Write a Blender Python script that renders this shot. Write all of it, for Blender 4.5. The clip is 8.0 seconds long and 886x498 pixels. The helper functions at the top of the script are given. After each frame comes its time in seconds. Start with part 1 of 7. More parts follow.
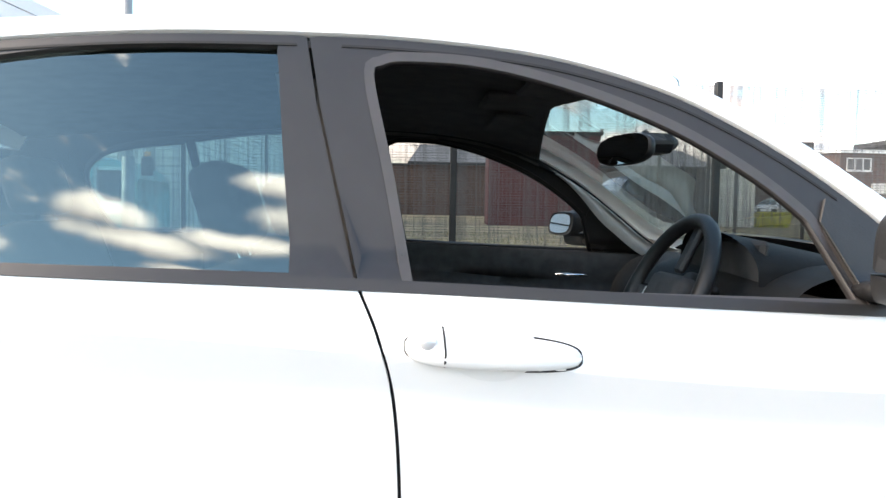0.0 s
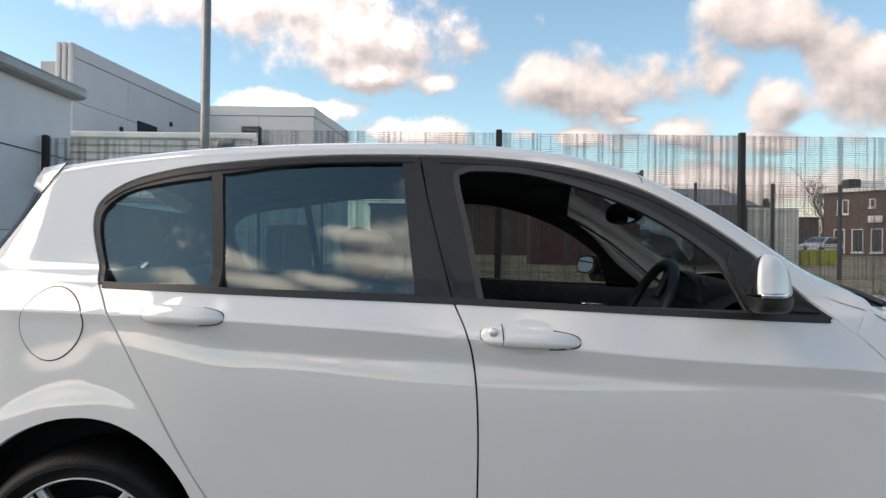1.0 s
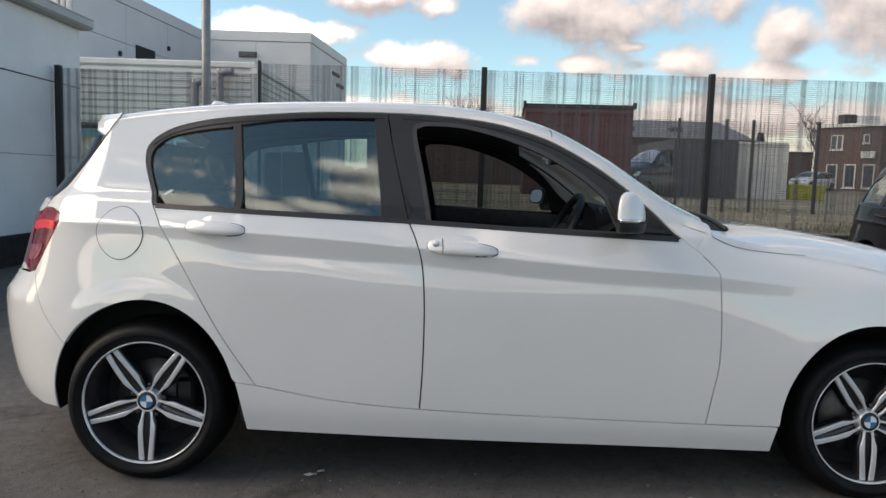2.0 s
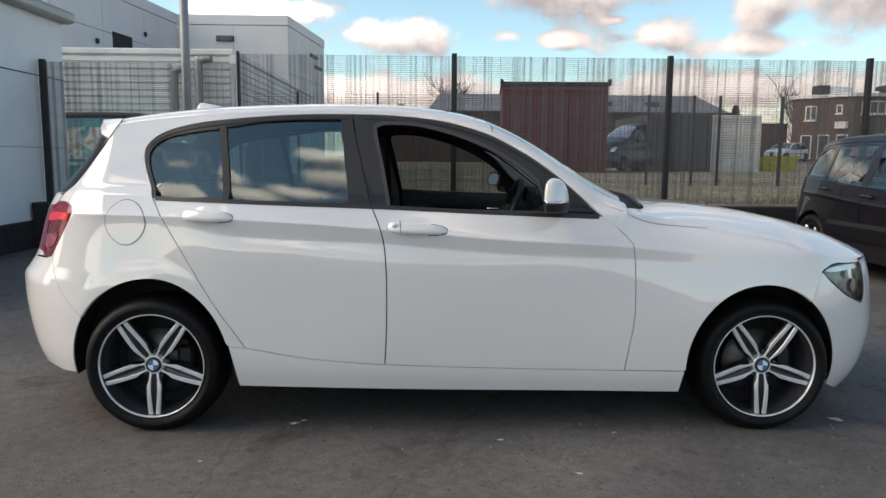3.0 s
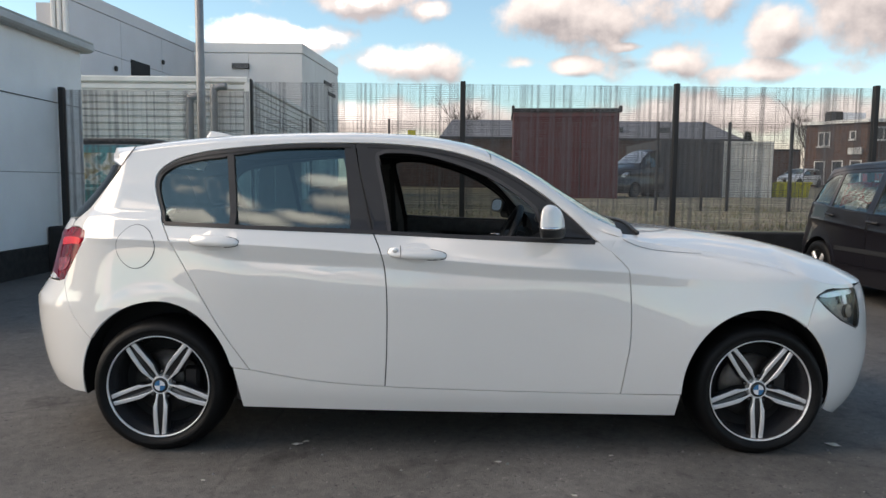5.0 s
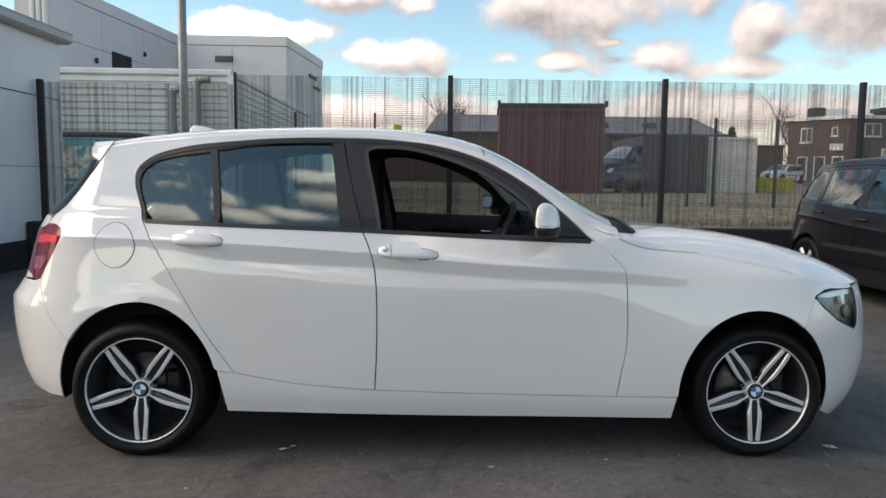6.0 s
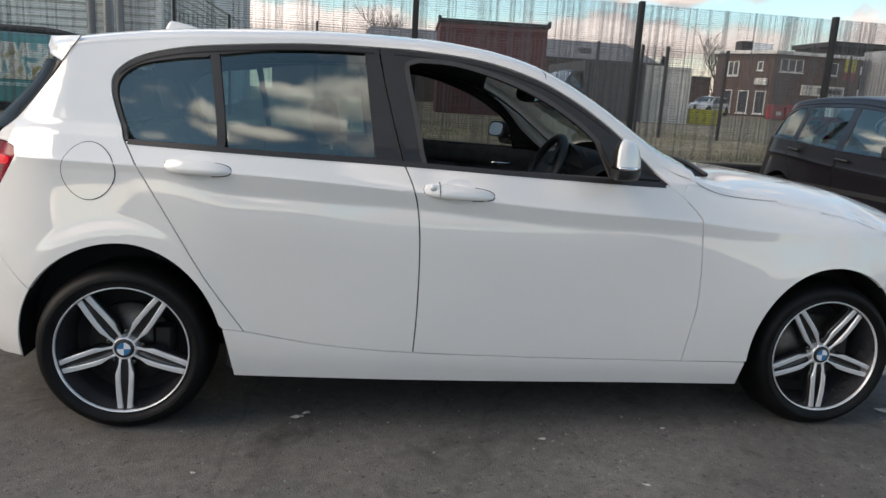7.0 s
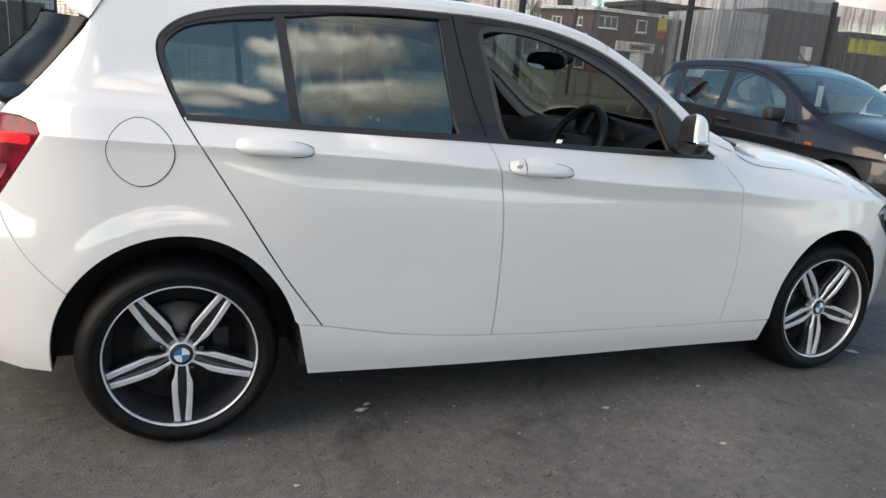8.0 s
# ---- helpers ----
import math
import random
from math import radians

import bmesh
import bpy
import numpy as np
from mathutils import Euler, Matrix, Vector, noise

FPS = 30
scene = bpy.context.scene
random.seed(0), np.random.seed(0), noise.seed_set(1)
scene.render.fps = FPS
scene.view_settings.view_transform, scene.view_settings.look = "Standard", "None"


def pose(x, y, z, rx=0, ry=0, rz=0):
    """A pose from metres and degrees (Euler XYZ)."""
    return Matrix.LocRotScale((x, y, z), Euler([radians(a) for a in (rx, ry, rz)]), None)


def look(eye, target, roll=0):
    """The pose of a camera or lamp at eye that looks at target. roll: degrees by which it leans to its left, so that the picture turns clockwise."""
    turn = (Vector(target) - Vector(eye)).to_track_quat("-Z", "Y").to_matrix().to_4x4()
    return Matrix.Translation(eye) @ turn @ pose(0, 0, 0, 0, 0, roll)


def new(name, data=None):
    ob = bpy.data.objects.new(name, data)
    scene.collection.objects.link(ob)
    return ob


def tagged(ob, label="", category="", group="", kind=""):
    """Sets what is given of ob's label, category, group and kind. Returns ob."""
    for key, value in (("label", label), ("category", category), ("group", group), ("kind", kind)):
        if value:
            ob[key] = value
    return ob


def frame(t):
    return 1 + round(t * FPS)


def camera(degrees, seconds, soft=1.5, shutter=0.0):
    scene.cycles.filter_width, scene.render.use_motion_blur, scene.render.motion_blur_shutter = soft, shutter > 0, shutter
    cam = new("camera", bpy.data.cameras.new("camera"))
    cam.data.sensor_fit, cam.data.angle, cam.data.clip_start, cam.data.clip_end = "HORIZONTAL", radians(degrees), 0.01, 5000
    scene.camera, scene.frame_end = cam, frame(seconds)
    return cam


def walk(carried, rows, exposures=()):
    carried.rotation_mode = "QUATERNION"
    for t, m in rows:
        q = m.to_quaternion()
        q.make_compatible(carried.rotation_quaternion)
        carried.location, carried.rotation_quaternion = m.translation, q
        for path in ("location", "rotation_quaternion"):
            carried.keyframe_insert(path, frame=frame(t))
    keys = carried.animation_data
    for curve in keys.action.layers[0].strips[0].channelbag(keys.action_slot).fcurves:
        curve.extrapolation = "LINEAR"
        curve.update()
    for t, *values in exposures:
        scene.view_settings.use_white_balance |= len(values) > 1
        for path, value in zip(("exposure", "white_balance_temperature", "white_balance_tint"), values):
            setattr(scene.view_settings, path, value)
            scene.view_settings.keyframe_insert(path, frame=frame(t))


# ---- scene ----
cam = camera(63.5, 8.0)
PATH = [
    (0, (1.019, -1.071, 1.113), (1.135, 0.923, 1.012), 1.00),
    (0.2, (0.988, -1.243, 1.125), (1.168, 0.747, 1.035), -0.00),
    (0.5, (0.939, -1.504, 1.140), (1.113, 0.487, 1.065), -0.51),
    (0.7, (0.921, -1.667, 1.152), (1.033, 0.330, 1.143), -1.54),
    (1, (0.933, -1.869, 1.134), (0.929, 0.131, 1.141), 0.73),
    (1.2, (0.965, -2.048, 1.140), (0.949, -0.051, 1.048), 3.16),
    (1.5, (1.011, -2.269, 1.115), (1.033, -0.272, 1.015), 2.28),
    (1.7, (1.028, -2.398, 1.137), (1.033, -0.404, 0.971), 1.88),
    (2.8, (1.188, -3.015, 1.187), (1.230, -1.029, 0.962), 0.63),
    (3, (1.182, -3.071, 1.215), (1.233, -1.088, 0.963), 0.45),
    (3.5, (1.226, -3.151, 1.233), (1.220, -1.158, 1.068), 1.64),
    (4, (1.233, -3.159, 1.215), (1.301, -1.168, 1.038), 0.57),
    (4.5, (1.227, -3.151, 1.220), (1.254, -1.160, 1.033), 0.40),
    (4.7, (1.237, -3.152, 1.225), (1.248, -1.160, 1.046), 0.56),
    (5.8, (1.240, -3.117, 1.220), (1.290, -1.128, 1.017), 0.61),
    (6, (1.211, -3.055, 1.234), (1.268, -1.066, 1.036), 0.70),
    (6.2, (1.184, -2.985, 1.234), (1.200, -0.997, 1.015), 0.74),
    (6.5, (1.056, -2.802, 1.241), (1.173, -0.815, 1.046), 1.26),
    (6.8, (0.870, -2.648, 1.227), (1.056, -0.680, 0.924), 1.16),
    (7, (0.751, -2.525, 1.239), (1.031, -0.588, 0.827), 3.37),
    (7.2, (0.619, -2.448, 1.248), (0.912, -0.506, 0.870), 4.12),
    (7.5, (0.390, -2.343, 1.257), (0.843, -0.441, 0.840), 3.88),
    (7.8, (0.115, -2.268, 1.280), (0.755, -0.434, 0.803), 4.19),
    (8, (-0.064, -2.190, 1.255), (0.678, -0.405, 0.743), 4.58),
]
walk(cam, [(t, look(eye, target, roll)) for t, eye, target, roll in PATH],
     exposures=[(t, e + 0.74, 7700, 20) for t, e in ((0.0, 1.7), (0.2, 1.0), (0.5, 0.40), (1.0, 0.0), (1.5, -0.20), (1.7, -0.14), (2.8, 0.05), (6.5, 0.02), (7.0, 0.06), (8.0, 0.34))])

# ---------------------------------------------------------------- world and sun
SUN_DIR = Vector((-0.82, -0.05, 0.57)).normalized()
SUN_EL = math.asin(SUN_DIR.z)
SUN_AZ = math.atan2(SUN_DIR.x, SUN_DIR.y)
world = bpy.data.worlds.new("world")
scene.world = world
world.use_nodes = True

# clouds over the far side of the yard: bearing from +y, elevation, half width, half height (radians)
CLOUDS = [(0.20, 0.224, 0.142, 0.051), (0.15, 0.235, 0.072, 0.038), (0.372, 0.240, 0.041, 0.038), (0.41, 0.285, 0.090, 0.051), (0.439, 0.198, 0.048, 0.046), (0.53, 0.220, 0.096, 0.064),
          (-0.13, 0.290, 0.180, 0.064), (-0.28, 0.325, 0.264, 0.058), (-0.10, 0.240, 0.108, 0.028), (-0.023, 0.229, 0.050, 0.020),
          (-0.053, 0.160, 0.110, 0.028), (-0.210, 0.188, 0.108, 0.026), (0.110, 0.163, 0.034, 0.015), (0.179, 0.158, 0.040, 0.014),
          (0.304, 0.160, 0.067, 0.027), (0.427, 0.141, 0.096, 0.019), (0.252, 0.180, 0.030, 0.008), (0.62, 0.17, 0.096, 0.026),
          # low bank along the horizon
          (-0.05, 0.088, 0.20, 0.030), (0.38, 0.092, 0.20, 0.030), (0.85, 0.10, 0.30, 0.05),
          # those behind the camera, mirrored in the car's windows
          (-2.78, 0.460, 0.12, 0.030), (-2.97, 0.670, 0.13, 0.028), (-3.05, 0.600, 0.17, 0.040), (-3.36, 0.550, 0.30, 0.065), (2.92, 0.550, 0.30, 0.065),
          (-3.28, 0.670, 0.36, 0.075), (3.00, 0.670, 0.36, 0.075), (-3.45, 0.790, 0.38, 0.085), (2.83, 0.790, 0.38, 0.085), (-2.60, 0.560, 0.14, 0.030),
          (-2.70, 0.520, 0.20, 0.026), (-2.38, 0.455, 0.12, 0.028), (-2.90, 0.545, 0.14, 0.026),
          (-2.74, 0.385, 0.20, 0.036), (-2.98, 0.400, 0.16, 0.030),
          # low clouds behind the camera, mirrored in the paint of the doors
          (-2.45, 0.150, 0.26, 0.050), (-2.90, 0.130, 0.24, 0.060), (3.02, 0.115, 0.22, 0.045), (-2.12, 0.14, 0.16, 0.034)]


def build_sky():
    nt = world.node_tree
    n, l = nt.nodes, nt.links
    n.clear()

    def math_node(tree, op, a, b=None):
        m = tree.nodes.new("ShaderNodeMath")
        m.operation = op
        for k, v in enumerate((a, b)):
            if v is None:
                continue
            if isinstance(v, (int, float)):
                m.inputs[k].default_value = v
            else:
                tree.links.new(v, m.inputs[k])
        return m.outputs[0]

    g = bpy.data.node_groups.new("cloud_field", "ShaderNodeTree")
    g.interface.new_socket("P", in_out="INPUT", socket_type="NodeSocketVector")
    g.interface.new_socket("F", in_out="OUTPUT", socket_type="NodeSocketFloat")
    gi, go = g.nodes.new("NodeGroupInput"), g.nodes.new("NodeGroupOutput")
    best = None
    warp = g.nodes.new("ShaderNodeTexNoise")
    warp.inputs["Scale"].default_value, warp.inputs["Detail"].default_value, warp.inputs["Roughness"].default_value = 10, 6, 0.54
    g.links.new(gi.outputs[0], warp.inputs["Vector"])
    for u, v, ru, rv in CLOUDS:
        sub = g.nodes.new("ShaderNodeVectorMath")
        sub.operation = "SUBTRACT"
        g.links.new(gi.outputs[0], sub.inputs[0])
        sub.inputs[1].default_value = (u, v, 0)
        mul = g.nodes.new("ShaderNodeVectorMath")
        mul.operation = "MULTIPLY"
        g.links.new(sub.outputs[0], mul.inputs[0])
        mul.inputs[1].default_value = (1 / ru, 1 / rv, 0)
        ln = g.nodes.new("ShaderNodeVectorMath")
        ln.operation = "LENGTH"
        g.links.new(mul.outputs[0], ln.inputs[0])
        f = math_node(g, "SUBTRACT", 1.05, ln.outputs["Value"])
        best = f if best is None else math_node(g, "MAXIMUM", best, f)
    # broken cloud over the rest of the sky, thinning out overhead
    sc = g.nodes.new("ShaderNodeVectorMath")
    sc.operation = "MULTIPLY"
    g.links.new(gi.outputs[0], sc.inputs[0])
    sc.inputs[1].default_value = (1.0, 3.0, 1.0)
    free = g.nodes.new("ShaderNodeTexNoise")
    free.inputs["Scale"].default_value, free.inputs["Detail"].default_value, free.inputs["Roughness"].default_value = 2.6, 8, 0.58
    free.inputs["Distortion"].default_value = 0.5
    g.links.new(sc.outputs[0], free.inputs["Vector"])
    sep = g.nodes.new("ShaderNodeSeparateXYZ")
    g.links.new(gi.outputs[0], sep.inputs[0])
    thin = g.nodes.new("ShaderNodeMapRange")
    thin.inputs["From Min"].default_value, thin.inputs["From Max"].default_value = 0.25, 0.55
    thin.inputs["To Min"].default_value, thin.inputs["To Max"].default_value = 0.52, 0.62
    g.links.new(sep.outputs[1], thin.inputs["Value"])
    cover = math_node(g, "MULTIPLY", math_node(g, "SUBTRACT", free.outputs["Fac"], thin.outputs[0]), 6.0)
    away = math_node(g, "MAXIMUM", math_node(g, "SUBTRACT", math_node(g, "ABSOLUTE", sep.outputs[0]), 0.62), math_node(g, "SUBTRACT", sep.outputs[1], 0.42))
    away = math_node(g, "MINIMUM", math_node(g, "MULTIPLY", away, 8.0), 0.0)
    best = math_node(g, "MAXIMUM", best, math_node(g, "ADD", cover, away))
    soft = g.nodes.new("ShaderNodeMapRange")
    soft.inputs["From Min"].default_value, soft.inputs["From Max"].default_value = 0.32, 0.50
    soft.inputs["To Min"].default_value, soft.inputs["To Max"].default_value = 3.0, 1.3
    g.links.new(sep.outputs[1], soft.inputs["Value"])
    edge = math_node(g, "MULTIPLY", math_node(g, "SUBTRACT", warp.outputs["Fac"], 0.5), soft.outputs[0])
    g.links.new(math_node(g, "ADD", best, edge), go.inputs[0])

    tc = n.new("ShaderNodeTexCoord")
    d = n.new("ShaderNodeVectorMath")
    d.operation = "NORMALIZE"
    l.new(tc.outputs["Generated"], d.inputs[0])
    xyz = n.new("ShaderNodeSeparateXYZ")
    l.new(d.outputs[0], xyz.inputs[0])
    az = math_node(nt, "ARCTAN2", xyz.outputs[0], xyz.outputs[1])
    el = math_node(nt, "ARCSINE", xyz.outputs[2])
    comb = n.new("ShaderNodeCombineXYZ")
    l.new(az, comb.inputs[0])
    l.new(el, comb.inputs[1])
    up = n.new("ShaderNodeVectorMath")
    up.operation = "ADD"
    l.new(comb.outputs[0], up.inputs[0])
    up.inputs[1].default_value = (-0.010, 0.022, 0)
    fa, fb = n.new("ShaderNodeGroup"), n.new("ShaderNodeGroup")
    for q in (fa, fb):
        q.node_tree = g
    l.new(comb.outputs[0], fa.inputs[0])
    l.new(up.outputs[0], fb.inputs[0])
    cov = n.new("ShaderNodeMapRange")
    cov.interpolation_type = "SMOOTHSTEP"
    cov.inputs["From Min"].default_value, cov.inputs["From Max"].default_value = -0.05, 0.55
    l.new(fa.outputs[0], cov.inputs["Value"])
    lit = n.new("ShaderNodeMapRange")
    lit.inputs["From Min"].default_value, lit.inputs["From Max"].default_value = -0.45, 0.75
    l.new(math_node(nt, "SUBTRACT", fa.outputs[0], fb.outputs[0]), lit.inputs["Value"])
    shade = n.new("ShaderNodeMix")
    shade.data_type = "RGBA"
    l.new(lit.outputs[0], shade.inputs["Factor"])
    shade.inputs["A"].default_value = (CLOUD_DARK[0], CLOUD_DARK[1], CLOUD_DARK[2], 1)
    shade.inputs["B"].default_value = (CLOUD_LIGHT[0], CLOUD_LIGHT[1], CLOUD_LIGHT[2], 1)
    # forward scatter: clouds towards the sun are much brighter
    dot = n.new("ShaderNodeVectorMath")
    dot.operation = "DOT_PRODUCT"
    l.new(d.outputs[0], dot.inputs[0])
    dot.inputs[1].default_value = SUN_DIR
    glow = math_node(nt, "POWER", math_node(nt, "MAXIMUM", dot.outputs["Value"], 0.0), 1.6)
    towards = math_node(nt, "MINIMUM", math_node(nt, "ADD", math_node(nt, "MULTIPLY", glow, 8.0), 1.0), 1.9)
    rim = n.new("ShaderNodeMapRange")
    rim.inputs["From Min"].default_value, rim.inputs["From Max"].default_value = 0.42, 0.80
    l.new(lit.outputs[0], rim.inputs["Value"])
    glow = math_node(nt, "MULTIPLY", glow, math_node(nt, "ADD", math_node(nt, "MULTIPLY", rim.outputs[0], 12.0), 4.0))
    glow = math_node(nt, "MINIMUM", math_node(nt, "ADD", glow, 1.0), 2.5)
    bright = n.new("ShaderNodeVectorMath")
    bright.operation = "SCALE"
    l.new(shade.outputs["Result"], bright.inputs[0])
    l.new(glow, bright.inputs["Scale"])
    sky = n.new("ShaderNodeTexSky")
    sky.sky_type, sky.sun_disc = "NISHITA", False
    sky.sun_elevation, sky.sun_rotation = SUN_EL, SUN_AZ
    sky.dust_density, sky.ozone_density = 0.6, 1.6
    tint = n.new("ShaderNodeMix")
    tint.data_type, tint.blend_type = "RGBA", "MULTIPLY"
    tint.inputs["Factor"].default_value = 1
    tint.inputs["B"].default_value = (*SKY_TINT, 1)
    l.new(sky.outputs[0], tint.inputs["A"])
    mix = n.new("ShaderNodeMix")
    mix.data_type = "RGBA"
    l.new(cov.outputs[0], mix.inputs["Factor"])
    l.new(tint.outputs["Result"], mix.inputs["A"])
    l.new(bright.outputs[0], mix.inputs["B"])
    bg = n.new("ShaderNodeBackground")
    bg.inputs["Strength"].default_value = 0.15
    # pale haze towards the horizon
    haze = n.new("ShaderNodeMapRange")
    haze.interpolation_type = "SMOOTHSTEP"
    haze.inputs["From Min"].default_value, haze.inputs["From Max"].default_value = 0.105, 0.03
    haze.inputs["To Max"].default_value = 0.85
    l.new(el, haze.inputs["Value"])
    low = n.new("ShaderNodeMix")
    low.data_type = "RGBA"
    l.new(haze.outputs[0], low.inputs["Factor"])
    l.new(mix.outputs["Result"], low.inputs["A"])
    mist = n.new("ShaderNodeVectorMath")
    mist.operation = "SCALE"
    mist.inputs[0].default_value = (4.7, 4.35, 3.95)
    l.new(towards, mist.inputs["Scale"])
    l.new(mist.outputs[0], low.inputs["B"])
    l.new(low.outputs["Result"], bg.inputs[0])
    out = n.new("ShaderNodeOutputWorld")
    l.new(bg.outputs[0], out.inputs[0])


CLOUD_DARK, CLOUD_LIGHT, SKY_TINT = (1.75, 1.83, 2.02), (4.20, 4.28, 4.38), (0.68, 0.89, 0.87)
build_sky()
sun = new("sun", bpy.data.lights.new("sun", "SUN"))
sun.data.energy, sun.data.angle, sun.data.color = 1.35, radians(46), (1.0, 0.88, 0.72)
sun.matrix_world = look(SUN_DIR * 30, (0, 0, 0))


# ---------------------------------------------------------------- materials
def mat(name, color, rough=0.5, metal=0.0, scale=8.0, vary=0.12, bump=0.0, bscale=60.0, coat=0.0, spec=0.5, tint=None, per_piece=0.0):
    """Principled surface with two scales of colour variation and a fine relief."""
    m = bpy.data.materials.new(name)
    m.use_nodes = True
    nt = m.node_tree
    n, l = nt.nodes, nt.links
    p = n["Principled BSDF"]
    p.inputs["Roughness"].default_value = rough
    p.inputs["Metallic"].default_value = metal
    p.inputs["Coat Weight"].default_value = coat
    p.inputs["Coat Roughness"].default_value = 0.03
    p.inputs["Coat IOR"].default_value = 1.62
    p.inputs["Specular IOR Level"].default_value = spec
    tc = n.new("ShaderNodeTexCoord")
    big = n.new("ShaderNodeTexNoise")
    big.inputs["Scale"].default_value = scale
    big.inputs["Detail"].default_value = 5
    l.new(tc.outputs["Object"], big.inputs["Vector"])
    fine = n.new("ShaderNodeTexNoise")
    fine.inputs["Scale"].default_value = bscale
    fine.inputs["Detail"].default_value = 3
    l.new(tc.outputs["Object"], fine.inputs["Vector"])
    ramp = n.new("ShaderNodeValToRGB")
    c = Vector(color[:3])
    d = Vector(tint) if tint else c * (1 - vary * 1.6)
    ramp.color_ramp.elements[0].position, ramp.color_ramp.elements[1].position = 0.3, 0.7
    ramp.color_ramp.elements[0].color = (*d, 1)
    ramp.color_ramp.elements[1].color = (*(c * (1 + vary * 0.4)), 1)
    l.new(big.outputs["Fac"], ramp.inputs["Fac"])
    mix = n.new("ShaderNodeMix")
    mix.data_type, mix.blend_type = "RGBA", "MULTIPLY"
    mix.inputs["Factor"].default_value = min(1.0, vary * 2)
    l.new(ramp.outputs["Color"], mix.inputs["A"])
    l.new(fine.outputs["Color"], mix.inputs["B"])
    last = mix.outputs["Result"]
    if per_piece:
        info = n.new("ShaderNodeObjectInfo")
        hsv = n.new("ShaderNodeHueSaturation")
        mr = n.new("ShaderNodeMapRange")
        mr.inputs["To Min"].default_value, mr.inputs["To Max"].default_value = 1 - per_piece, 1 + per_piece
        l.new(info.outputs["Random"], mr.inputs["Value"])
        l.new(mr.outputs["Result"], hsv.inputs["Value"])
        l.new(last, hsv.inputs["Color"])
        last = hsv.outputs["Color"]
    l.new(last, p.inputs["Base Color"])
    if bump:
        b = n.new("ShaderNodeBump")
        b.inputs["Strength"].default_value = min(1.0, bump)
        b.inputs["Distance"].default_value = 0.01
        l.new(fine.outputs["Fac"], b.inputs["Height"])
        l.new(b.outputs["Normal"], p.inputs["Normal"])
    return m


def glass_mat(name, tint, gloss=1.0, edge=0.95, power=4.0):
    """Thin tinted pane: see-through with the mirror of the sky by Fresnel."""
    m = bpy.data.materials.new(name)
    m.use_nodes = True
    nt = m.node_tree
    n, l = nt.nodes, nt.links
    n.remove(n["Principled BSDF"])
    out = n["Material Output"]
    tr = n.new("ShaderNodeBsdfTransparent")
    tr.inputs["Color"].default_value = (*tint, 1)
    gl = n.new("ShaderNodeBsdfGlossy")
    gl.inputs["Roughness"].default_value = 0.015
    gl.inputs["Color"].default_value = (0.84, 0.95, 0.90, 1)
    lw = n.new("ShaderNodeLayerWeight")
    lw.inputs["Blend"].default_value = 0.5
    pw = n.new("ShaderNodeMath")
    pw.operation = "POWER"
    l.new(lw.outputs["Facing"], pw.inputs[0])
    pw.inputs[1].default_value = power
    fr = n.new("ShaderNodeMapRange")
    fr.inputs["To Min"].default_value, fr.inputs["To Max"].default_value = min(0.075 * gloss, 0.9), edge
    l.new(pw.outputs[0], fr.inputs["Value"])
    mx = n.new("ShaderNodeMixShader")
    l.new(fr.outputs[0], mx.inputs[0])
    l.new(tr.outputs[0], mx.inputs[1])
    l.new(gl.outputs[0], mx.inputs[2])
    l.new(mx.outputs[0], out.inputs[0])
    return m


M_WHITE = mat("white_paint", (0.75, 0.735, 0.71), 0.55, 0, 3, 0.012, coat=1.0, spec=0.08)
M_WHITE.node_tree.nodes["Principled BSDF"].inputs["Coat IOR"].default_value = 2.0
M_BLACKTRIM = mat("satin_black_trim", (0.023, 0.0215, 0.022), 0.42, 0, 20, 0.1, spec=0.45)
M_CHANNEL = mat("grey_window_channel", (0.055, 0.050, 0.049), 0.5, 0, 20, 0.1, spec=0.5)
M_SHELL = mat("dark_shell", (0.012, 0.012, 0.013), 0.8)
M_PLASTIC = mat("black_plastic", (0.018, 0.018, 0.019), 0.5, 0, 30, 0.15, 0.15, 400)
M_DASH = mat("grey_dashboard_skin", (0.017, 0.0175, 0.0185), 0.7, 0, 30, 0.15, 0.2, 400, spec=0.2)
M_CABIN = mat("dark_cabin_fabric", (0.055, 0.055, 0.058), 0.85, 0, 30, 0.2, 0.3, 500)
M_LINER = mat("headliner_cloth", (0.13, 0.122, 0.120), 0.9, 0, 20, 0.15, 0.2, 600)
# far pillar trim, made paler for the light through the windscreen
M_PILLARLIT = mat("lit_pillar_trim", (0.44, 0.44, 0.43), 0.85, 0, 20, 0.08, 0.1, 500)
M_TYRE = mat("tyre_rubber", (0.009, 0.009, 0.0095), 0.5, 0, 15, 0.35, 0.25, 200, spec=0.20)
M_ALLOY = mat("machined_alloy", (0.90, 0.90, 0.90), 0.30, 0.55, 30, 0.06, 0.05, 300)
M_SEAT = mat("dark_seat_cloth", (0.045, 0.045, 0.048), 0.9, 0, 30, 0.2, 0.3, 500)
M_GUN = mat("dark_grey_wheel_paint", (0.016, 0.016, 0.018), 0.3, 0.2, 20, 0.1, coat=0.5)
M_BARREL = mat("glossy_grey_wheel_barrel", (0.11, 0.11, 0.12), 0.25, 0.6, 20, 0.15, coat=0.4)
M_DISC = mat("brake_disc_steel", (0.20, 0.19, 0.18), 0.45, 0.9, 20, 0.25, 0.1, 200)
M_CHROME = mat("chrome", (0.8, 0.8, 0.82), 0.08, 1.0, 5, 0.02)
M_MIRROR = mat("mirror_glass", (0.85, 0.88, 0.9), 0.01, 1.0, 5, 0.01)
